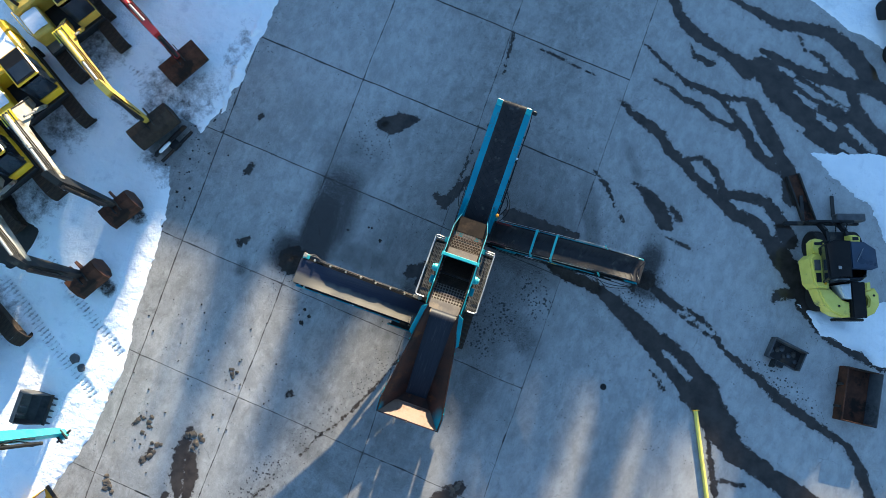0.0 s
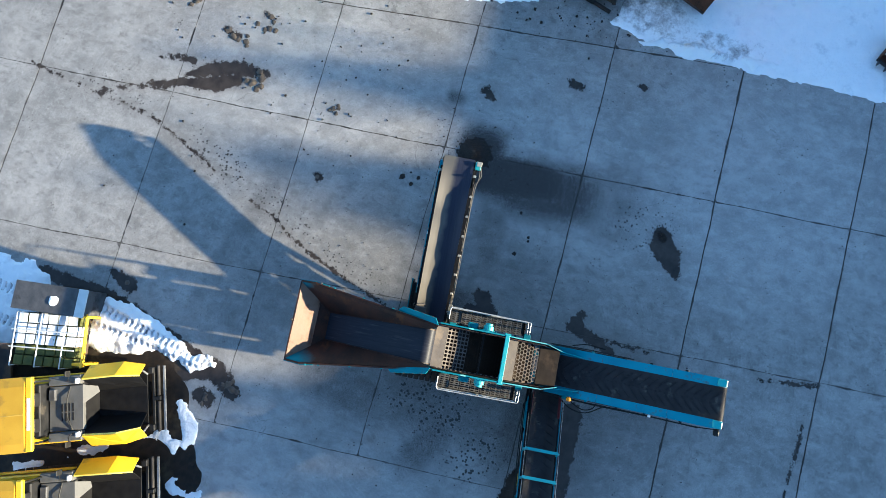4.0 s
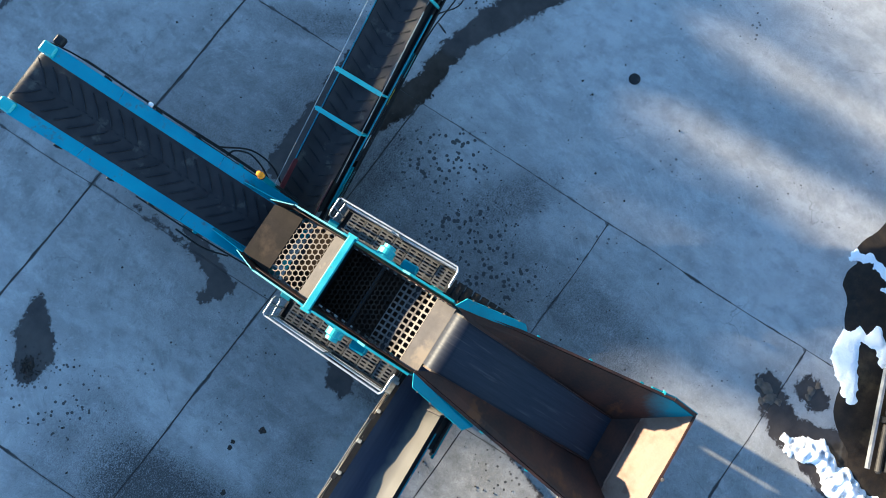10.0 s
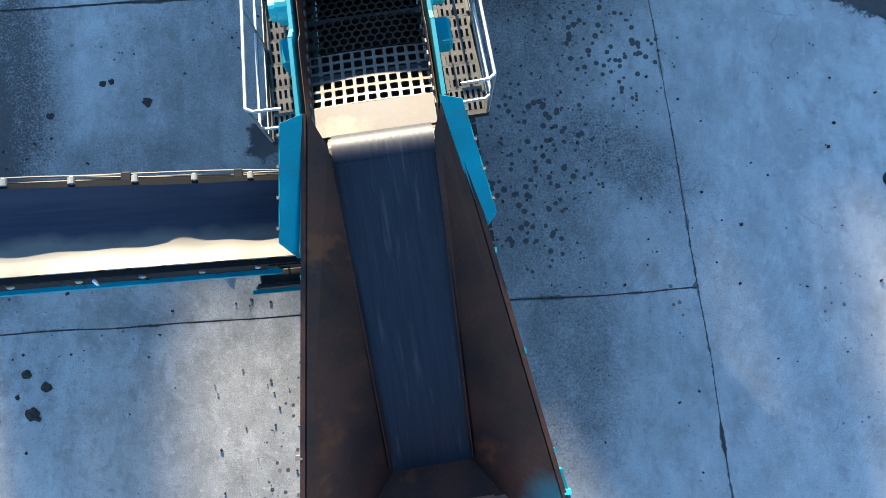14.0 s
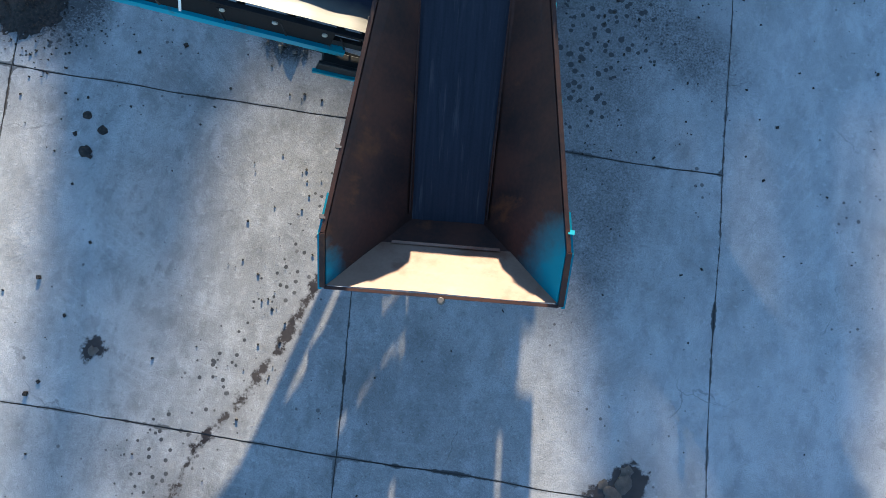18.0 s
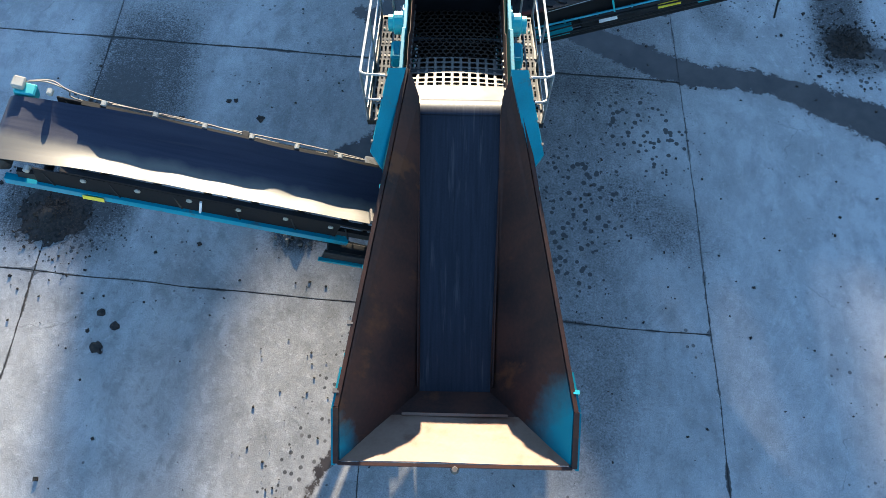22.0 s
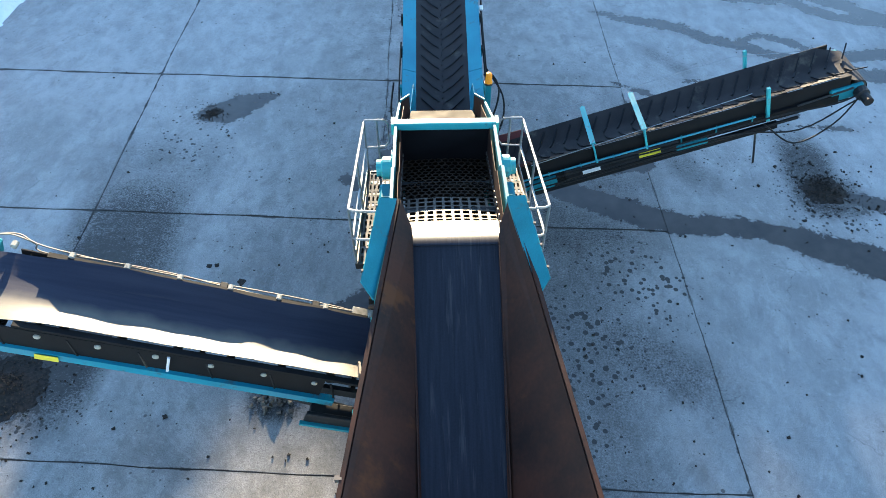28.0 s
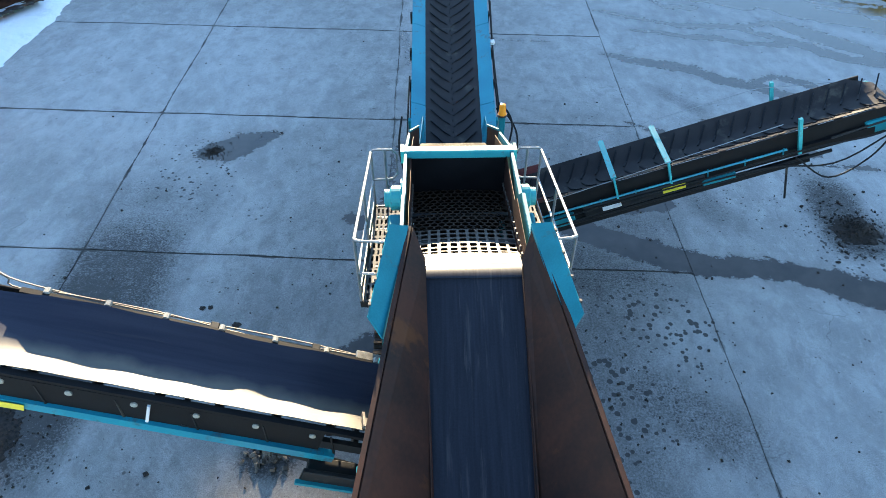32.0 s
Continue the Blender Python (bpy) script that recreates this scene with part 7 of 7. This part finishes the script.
sk = thing("sweeper_bucket", pose(14.68, .75, .01, 0, 0, -7), "small open steel attachment with a coupling frame", "attachment")
part("tray", boxes((-.68, .68, -.40, .40, .02, .06)), DARK_STEEL, sk)
for a in ((-.70, .70, .36, .42, .02, .50), (-.70, -.64, -.42, .36, .02, .40), (.64, .70, -.42, .36, .02, .40), (-.64, .64, -.42, -.37, .02, .16)):
    part("side", boxes(a, bev=.01), BUCKET_GREY, sk)
part("coupling", boxes((-.30, .05, -.62, -.42, .08, .36), (-.38, -.3, -.75, -.42, .05, .45), bev=.02), BLACK_PAINT, sk)
for k in range(7):
    part("rubble", lump(.10 + .02 * (k % 3), k + 20, .6, .4, 1), CLOD if k % 2 else BUCKET_GREY, sk).matrix_basis = pose(-.5 + k * .17, -.1 + .13 * (k % 3), .08)

bn = thing("steel_trough", pose(17.77, .12, .01, 0, 0, 7.5), "dark rusty open steel trough standing on the concrete", "trough")
part("floor_plate", boxes((-.62, .62, -1.05, 1.05, .02, .06)), BUCKET_RUST, bn)
for a in ((-.66, -.60, -1.08, 1.08, .02, .62), (-.60, .60, 1.03, 1.08, .02, .62), (-.60, .60, -1.08, -1.03, .02, .62)):
    part("side", boxes(a, bev=.01), BUCKET_RUST, bn)
part("lip", plate([(.60, -1.08, .06), (.60, 1.08, .06), (.82, 1.08, .55), (.82, -1.08, .55)], .03), BUCKET_GREY, bn)
part("lug", boxes((-.74, -.66, -.6, -.5, .1, .5), (-.74, -.66, .3, .4, .1, .5), bev=.01), DARK_STEEL, bn)

yp = thing("yellow_pole", pose(12.65, -4.19, .09, 0, 0, 24.9), "long yellow painted steel tube lying on the concrete", "pole")
part("tube", lathe(bmesh.new(), Matrix.Translation((0, -4.7, 0)) @ Matrix.Rotation(radians(-90), 4, 'X'), [(.075, 0), (.085, .01), (.085, 6.35), (.075, 6.36)], 14), YELLOW_PALE, yp, "yellow painted tube")
part("end_plate", boxes((-.11, .11, 1.655, 1.675, -.085, .11)), YELLOW, yp)
# yellow machine corner at the far side of the wet yard
fm = thing("mini_dumper", pose(15.3, 16.6, .01, 0, 0, 25), "yellow site dumper parked by the snow at the far edge", "dumper")
part("skip", strip_sheet(bmesh.new(), [[(x, y, z) for x in (-.8, 0, .8)] for y, z in ((-.9, 1.4), (-.6, .8), (0, .6), (.6, .9), (.9, 1.3))], .04), YELLOW, fm)
part("frame", boxes((-.6, .6, -2.2, .8, .5, .75), bev=.03), BLACK_PAINT, fm)
for s in (-1, 1):
    for y in (-1.7, .3):
        part("tyre", lathe(bmesh.new(), Matrix.Translation((s * .8 - .15, y, .42)) @ Matrix.Rotation(radians(90), 4, 'Y'), [(.2, 0), (.42, .03), (.42, .27), (.2, .3)], 18), TYRE, fm)
part("engine_cover", boxes((-.5, .5, -2.2, -1.2, .75, 1.4), bev=.06), YELLOW, fm)

RUBBLE = material("broken_grey_stone", (0.06, 0.052, 0.045), (0.16, 0.14, 0.12), 0.8, 0, 9, 60, 0.4, (0.05, 0.04, 0.035), 0.25)
# ---- dirt, clods and piles on the concrete ----
def pile(name, x, y, r, h, mat, label, seed, stones=60, biggest=.014):
    """A low heap of fines with loose stones round it."""
    xs = np.arange(-r * 1.5, r * 1.5, r / 14)
    me, _ = grid_mesh(name, xs, xs, lambda X, Y: h * np.exp(-(X ** 2 + Y ** 2) / (r * r * .45)) * (1 + .5 * wavy(X * 4 / r, Y * 4 / r, 1.0, seed)) + .02 * wavy(X, Y, 30, seed) - .03, lambda X, Y, Z: Z > -.012)
    me.materials.append(mat)
    t = thing(name, pose(x, y, .012), label, "heap", "heaps of spilled stone")
    part("mound", me, mat, t)
    rnd = random.Random(seed)
    bm = bmesh.new()
    for _ in range(stones):
        a, d = rnd.uniform(0, 6.28), r * abs(rnd.gauss(0, .8))
        s = rnd.uniform(.006, biggest)
        box(bm, -s, s, -s * .7, s * .8, -s * .5, s * .6, 0, Matrix.Translation((d * math.cos(a), d * math.sin(a), max(.0, h * math.exp(-d * d / (r * r * .45)) - .02) + s * .3)) @ Euler((rnd.uniform(0, 1), rnd.uniform(0, 1), rnd.uniform(0, 6))).to_matrix().to_4x4())
    tagged(part("gravel", bm, mat, t), kind="stuff")
    return t


pile("fines_heap", 8.43, 1.66, .42, .16, FINES, "small dark heap of stone fines under the conveyor head", 4, 420)
pile("fines_heap", -5.72, -2.7, .62, .14, FINES, "dark spread of stone fines below the conveyor head", 9, 500)
pile("fines_heap", -1.57, -2.82, .20, .13, RUBBLE, "clump of broken stone beside the conveyor foot", 12, 200, .042)
pile("fines_heap", -4.25, 4.2, .3, .04, FINES, "thin spill of dark fines at a puddle's end", 15, 140)

# clods of mud dropped by crawlers
CLODS = [(-9.1, -10.95, .15), (-8.65, -10.9, .16), (-8.75, -11.35, .12), (-8.0, -11.6, .15), (-8.1, -12.1, .2), (-9.3, -13.6, .2), (-9.15, -13.75, .18), (-6.8, -10.7, .22), (-6.55, -11.0, .2),
         (-6.25, -7.95, .13), (-6.1, -7.8, .1), (-6.4, -7.8, .09), (3.95, -8.9, .16), (3.75, -9.05, .14), (4.4, -9.7, .13), (1.25, -13.3, .12), (-3.75, -7.9, .10), (-4.2, -4.66, .10), (-4.4, -5.0, .12), (-4.46, -4.44, .09), (-4.6, -4.75, .05), (-3.23, -.3, .07), (-3.1, -.28, .06), (-2.58, -.66, .10), (-4.02, -.71, .08)]
for k, (x, y, r) in enumerate(CLODS):
    n = 3 if r > .12 else 1
    t = thing("mud_clod", pose(x, y, .005, 0, 0, k * 47), "crumbled clod of dried mud on the concrete", "clod", "mud clods on the yard")
    for j in range(n):
        part("lump", lump(.72 * r * (.75 if j else 1), k * 3 + j, .24, .7), CLOD if y < -7 or r > .12 else FINES, t, "", True).matrix_basis = pose((j % 2) * r * 1.1 - (j == 2) * r * .5, (j > 0) * r * .9 * (1 if j == 1 else -1), 0)
single("manhole_cap", lathe(bmesh.new(), pose(0, 0, 0), [(.13, -.02), (.13, .012), (.10, .018), (.02, .02)], 18), BLACK_PAINT, "small round dark cap set in the concrete", "drain cap", m=pose(8.17, -3.1, .004))


def litter(name, spots, label, mat, seed):
    """Loose grit and small stones strewn over the concrete, too many to count."""
    rnd = np.random.default_rng(seed)
    co, fc = [], []
    cube = np.array([(-1, -1, -1), (1, -1, -1), (1, 1, -1), (-1, 1, -1), (-1, -1, 1), (1, -1, 1), (1, 1, 1), (-1, 1, 1)], float)
    quad = np.array([(0, 3, 2, 1), (4, 5, 6, 7), (0, 1, 5, 4), (1, 2, 6, 5), (2, 3, 7, 6), (3, 0, 4, 7)])
    k = 0
    for cx, cy, a, b, n, big in spots:
        for _ in range(n):
            x, y = cx + a * rnd.normal(), cy + b * rnd.normal()
            s = .005 + big * rnd.random() ** 2.5
            t = rnd.random() * 6.28
            v = cube * np.array([s, s * rnd.uniform(.5, 1), s * rnd.uniform(.3, .7)]) * (1 + .3 * rnd.normal(size=(8, 3)) * .6)
            c, q = math.cos(t), math.sin(t)
            co.append(np.stack([v[:, 0] * c - v[:, 1] * q + x, v[:, 0] * q + v[:, 1] * c + y, v[:, 2] + s * .4 + .004], -1))
            fc.append(quad + 8 * k)
            k += 1
    me = bpy.data.meshes.new(name)
    me.from_pydata(np.concatenate(co).tolist(), [], np.concatenate(fc).tolist())
    me.shade_flat()
    me.materials.append(mat)
    return tagged(new(name, me), label, "grit", kind="stuff")


litter("grit", [(1, -1, 5, 5, 700, .016), (8.4, 1.8, .6, .6, 300, .02), (-5.5, -2.2, .9, 1.2, 300, .018), (-1.3, -6.5, .5, 1.6, 50, .014), (3.2, -1.5, 1.2, 1.6, 160, .016), (-8, -9, 3, 3, 260, .03), (-11.6, .5, .6, 2.0, 160, .04)],
       "loose grit and small stones strewn over the concrete", FINES, 21)

# ---- unseen hall, spruces and birches, added north of the yard to throw its long shade ----
def spruce(h, r, seed):
    t = thing("spruce_tree", Matrix(), "unseen tall dark green spruce, set to stripe the yard with shade", "tree", "spruces along the yard")
    rnd = random.Random(seed)
    bm = bmesh.new()
    lathe(bm, Matrix(), [(0.018 * h, -.1), (0.012 * h, h * .4), (0.004 * h, h * .97)], 7)
    part("trunk", bm, BARK, t)
    bm = bmesh.new()
    z = h * .08
    while z < h * .985:
        k = 1 - z / h
        rr = r * (min(1, k * 3.2) ** .7) * rnd.uniform(.85, 1.1) + .12
        n = max(5, int(15 * k + 4))
        a0 = rnd.uniform(0, 6)
        for i in range(n):
            a = a0 + i * math.tau / n + rnd.uniform(-.2, .2)
            q = rr * rnd.uniform(.65, 1.12)
            d, s = Vector((math.cos(a), math.sin(a), 0)), Vector((-math.sin(a), math.cos(a), 0))
            w = q * .38 + .1
            o = Vector((0, 0, z))
            p = [o, o + d * q * .5 + s * w + Vector((0, 0, -.12 * q)), o + d * q + Vector((0, 0, -.30 * q)), o + d * q * .5 - s * w + Vector((0, 0, -.12 * q)), o + d * q * .45 + Vector((0, 0, .12 * q))]
            v = [bm.verts.new(x) for x in p]
            for f in ((0, 4, 1), (1, 4, 2), (2, 4, 3), (3, 4, 0), (0, 1, 2), (0, 2, 3)):
                bm.faces.new([v[x] for x in f])
        z += (.42 + .35 * k) * h / 22
    part("crown", bm, NEEDLES, t)
    return t


# the long hall, out of view, added between the yard and the low sun
HALL_Y, HALL_H = 52.0, 12.9
hall = thing("factory_hall", pose(0, HALL_Y, 0), "unseen long grey hall, added north of the yard to shade it", "hall", kind="structure")
part("wall", boxes((-75, 75, 0, .3, -.05, HALL_H), (-75, 75, 17.7, 18, -.05, HALL_H), (-75, -74.7, .3, 17.7, -.05, HALL_H), (74.7, 75, .3, 17.7, -.05, HALL_H)), GREY_DECK, hall)
part("roof", boxes((-75.3, 75.3, -.3, 18.3, HALL_H, HALL_H + .25)), DARK_STEEL, hall)
for _k in range(12):
    part("gate", boxes((-68 + _k * 12, -63 + _k * 12, -.06, -.004, -.05, 5.0)), BUCKET_GREY, hall)

# spruces stay out of view; each is placed for its strip of shade
TREE_Y = 76.0
_kinds = [spruce(21.5, 1.5, 3), spruce(20.5, 1.3, 5), spruce(22.5, 1.7, 8)]
# x of each crown's shade on the yard, how far south its tip's shade reaches
CROWNS = [(-24, -15), (-22.5, -16), (-21, -15), (-19.5, -15), (-18.2, -16), (-16.8, -15), (-15.6, -16), (-14.4, -14), (-13.2, -13.5), (-12.6, -15), (-12.2, -14), (-11.9, -12), (-23.2, -14), (-20.2, -16), (-17.5, -15), (-15, -15.5), (-13.8, -13), (-8.0, -14), (-7.6, -17), (-7.2, -14),
          (-2.2, -8), (-2.5, -9), (-2.8, -10.2), (-3.1, -11.4), (-3.4, -12.5), (-3.7, -13.5), (-4.0, -14.5), (-4.35, -15), (.3, -13), (1.3, -12), (1.7, -9.5), (2.0, -9.5), (2.3, -9.5), (2.6, -9.3), (2.9, -9.3), (3.15, -10), (3.4, -12), (3.65, -14), (3.9, -15), (4.0, -14), (4.4, -17), (4.9, -16), (5.4, -17), (5.9, -16), (6.4, -17), (6.8, -16), (7.1, -12), (7.5, -11.5), (8.7, -13), (9.0, -13), (9.2, -16), (9.7, -14), (10.9, -11), (11.2, -10), (11.6, -9), (13.8, -12), (14.5, -9), (14.9, -16), (15.4, -18), (15.9, -17), (16.4, -15), (17, -12), (20, -9)]
_first = set()
for i, (gx, tip) in enumerate(CROWNS):
    k = i % 3
    base = _kinds[k]
    hh = (TREE_Y - tip) * math.tan(radians(SUN_EL))
    m = Matrix.Translation((gx - (TREE_Y + 8) * math.tan(radians(SUN_AZ)), TREE_Y + (i % 2) * 1.0, -.05)) @ Matrix.Rotation(i * 1.7, 4, 'Z')
    s = hh / (21.5, 20.5, 22.5)[k]
    if k in _first:
        ob = copy_thing(base, m)
    else:
        _first.add(k)
        ob = base
        ob.matrix_basis = m
    ob.scale = (s, s, s)


def bare_tree(h, seed):
    """An unseen leafless birch, added to thin the sunlight: trunk, limbs and fine twigs."""
    t = thing("bare_tree", Matrix(), "unseen leafless birch, added among the spruces to thin the sunlight", "tree", "bare birches behind the yard")
    rnd = random.Random(seed)
    part("trunk", lathe(bmesh.new(), Matrix(), [(.012 * h, -.1), (.007 * h, h * .5), (.0015 * h, h)], 7), BARK, t)
    bm = bmesh.new()
    for k in range(46):
        z = h * rnd.uniform(.35, .97)
        a, q = rnd.uniform(0, 6.28), (1.3 - z / h) * h * .13 * rnd.uniform(.6, 1.1)
        d = Vector((math.cos(a), math.sin(a), 1.1))
        p0, p1 = Vector((0, 0, z)), Vector((0, 0, z)) + d * q
        tube(bm, (p0, p0.lerp(p1, .6) - Vector((0, 0, .05 * q)), p1), .016, 3)
        for j in range(9):
            o = p0.lerp(p1, rnd.uniform(.2, 1))
            e = o + Vector((rnd.uniform(-.6, .6), rnd.uniform(-.6, .6), rnd.uniform(-.1, .8)))
            tube(bm, (o, o.lerp(e, .5) + Vector((.05, .03, .05)), e), .011, 3)
    part("crown", bm, BARK, t)
    return t


_birch = bare_tree(21.0, 11)
for i, (gx, tip) in enumerate([(-8.7, -12), (-6.5, -10), (-4.7, -14), (-2.6, -14), (-2.9, -16), (3.2, -7), (7.6, -9), (10.6, -8), (11.9, -10), (-9.0, -13), (8.8, -12), (-6.8, -13)]):
    hh = (TREE_Y - 2 - tip) * math.tan(radians(SUN_EL))
    m = Matrix.Translation((gx - (TREE_Y + 6) * math.tan(radians(SUN_AZ)), TREE_Y - 2, -.05)) @ Matrix.Rotation(i * 2.3, 4, 'Z')
    ob = copy_thing(_birch, m) if i else _birch
    if not i:
        ob.matrix_basis = m
    ob.scale = (hh / 21,) * 3

# ---- the yard's concrete slabs, the last and finest pieces of the setting ----
COLS = [(-15.6, -.05), (-10.58, -.05), (-5.78, -.013), (-.3, -.022), (5.08, 0.0), (10.5, 0.0), (15.9, 0.0), (21.3, 0.0)]
ROWS_Y = [(-23.7, -.045), (-18.8, -.045), (-13.9, -.045), (-8.97, -.044), (-4.09, -.05), (.8, -.052), (5.47, -.049), (10.1, -.06), (14.9, -.06), (19.7, -.06)]
COL_GAP = [.012, .013, .008, .006, .005, .005, .005, .005]
ROW_GAP = [.014, .016, .008, .009, .009, .015, .019, .019, .014, .012]


def slab_corner(i, j):
    (x0, a), (y0, b) = COLS[i], ROWS_Y[j]
    x, y = x0, y0
    for _ in range(4):
        y = y0 + b * x
        x = x0 + a * y
    return x, y


pavement = thing("pavement", Matrix(), "worn grey concrete yard slabs with dark joints and wet streaks", "concrete yard", kind="structure")
# west of the plant in bays; the east side is poured as one field without joints
BAYS = [(i, j, i + 1, j + 1) for j in range(len(ROWS_Y) - 1) for i in range(4)] + [(4, 0, len(COLS) - 1, len(ROWS_Y) - 1)]
for i, j, i2, j2 in BAYS:
    c = [slab_corner(i, j), slab_corner(i2, j), slab_corner(i2, j2), slab_corner(i, j2)]
    res = 0.085 if 1 <= i and 2 <= j <= 7 or i2 - i > 1 else 0.16
    nu, nv = int(5.4 * (i2 - i) / res), int(4.9 * (j2 - j) / res)
    U, V = np.meshgrid(np.linspace(0, 1, nu), np.linspace(0, 1, nv))
    X = (1 - U) * (1 - V) * c[0][0] + U * (1 - V) * c[1][0] + U * V * c[2][0] + (1 - U) * V * c[3][0]
    Y = (1 - U) * (1 - V) * c[0][1] + U * (1 - V) * c[1][1] + U * V * c[2][1] + (1 - U) * V * c[3][1]
    # crooked joints, the same on both sides of each
    X += 0.035 * wavy(X, Y, .9, 4.0) + 0.012 * wavy(X, Y, 5.0, 1.0)
    Y += 0.035 * wavy(X, Y, .9, 8.0) + 0.012 * wavy(X, Y, 5.0, 6.0)
    chip = 0.006 * np.abs(wavy(X, Y, 12.0, 3.0))
    X[:, 0] += COL_GAP[i] + chip[:, 0]
    X[:, -1] -= COL_GAP[i2] + chip[:, -1]
    Y[0, :] += ROW_GAP[j] + chip[0, :]
    Y[-1, :] -= ROW_GAP[j2] + chip[-1, :]
    Z = 0.004 * wavy(X, Y, .8, 2.0)
    wet, patch_tone, prints, pale_lit = surface_fields(X, Y)
    seam = np.minimum(np.minimum(U, 1 - U) * 5.2 * (i2 - i), np.minimum(V, 1 - V) * 4.85 * (j2 - j))
    seam[:, 0], seam[:, -1], seam[0, :], seam[-1, :] = -.004, -.004, -.004, -.004
    co = np.stack([X, Y, Z], -1).reshape(-1, 3)
    idx = np.arange(nu * nv).reshape(nv, nu)
    f = np.stack([idx[:-1, :-1], idx[:-1, 1:], idx[1:, 1:], idx[1:, :-1]], -1).reshape(-1, 4)
    rim = np.concatenate([idx[0, :], idx[1:, -1], idx[-1, -2::-1], idx[-2:0:-1, 0]])
    low = co[rim].copy()
    low[:, 2] = -0.12
    k = np.arange(len(rim)) + nu * nv
    f = np.concatenate([f, np.stack([rim, k, np.roll(k, -1), np.roll(rim, -1)], -1)])
    co = np.concatenate([co, low])
    me = bpy.data.meshes.new("slab")
    me.vertices.add(len(co))
    me.vertices.foreach_set("co", co.ravel())
    me.loops.add(f.size)
    me.loops.foreach_set("vertex_index", f.ravel())
    me.polygons.add(len(f))
    me.polygons.foreach_set("loop_start", np.arange(0, f.size, 4))
    me.update(calc_edges=True)
    me.set_sharp_from_angle(angle=0.5)
    for nm, arr in (("wet", wet), ("patch_tone", patch_tone), ("prints", prints), ("seam", seam), ("pale_lit", pale_lit)):
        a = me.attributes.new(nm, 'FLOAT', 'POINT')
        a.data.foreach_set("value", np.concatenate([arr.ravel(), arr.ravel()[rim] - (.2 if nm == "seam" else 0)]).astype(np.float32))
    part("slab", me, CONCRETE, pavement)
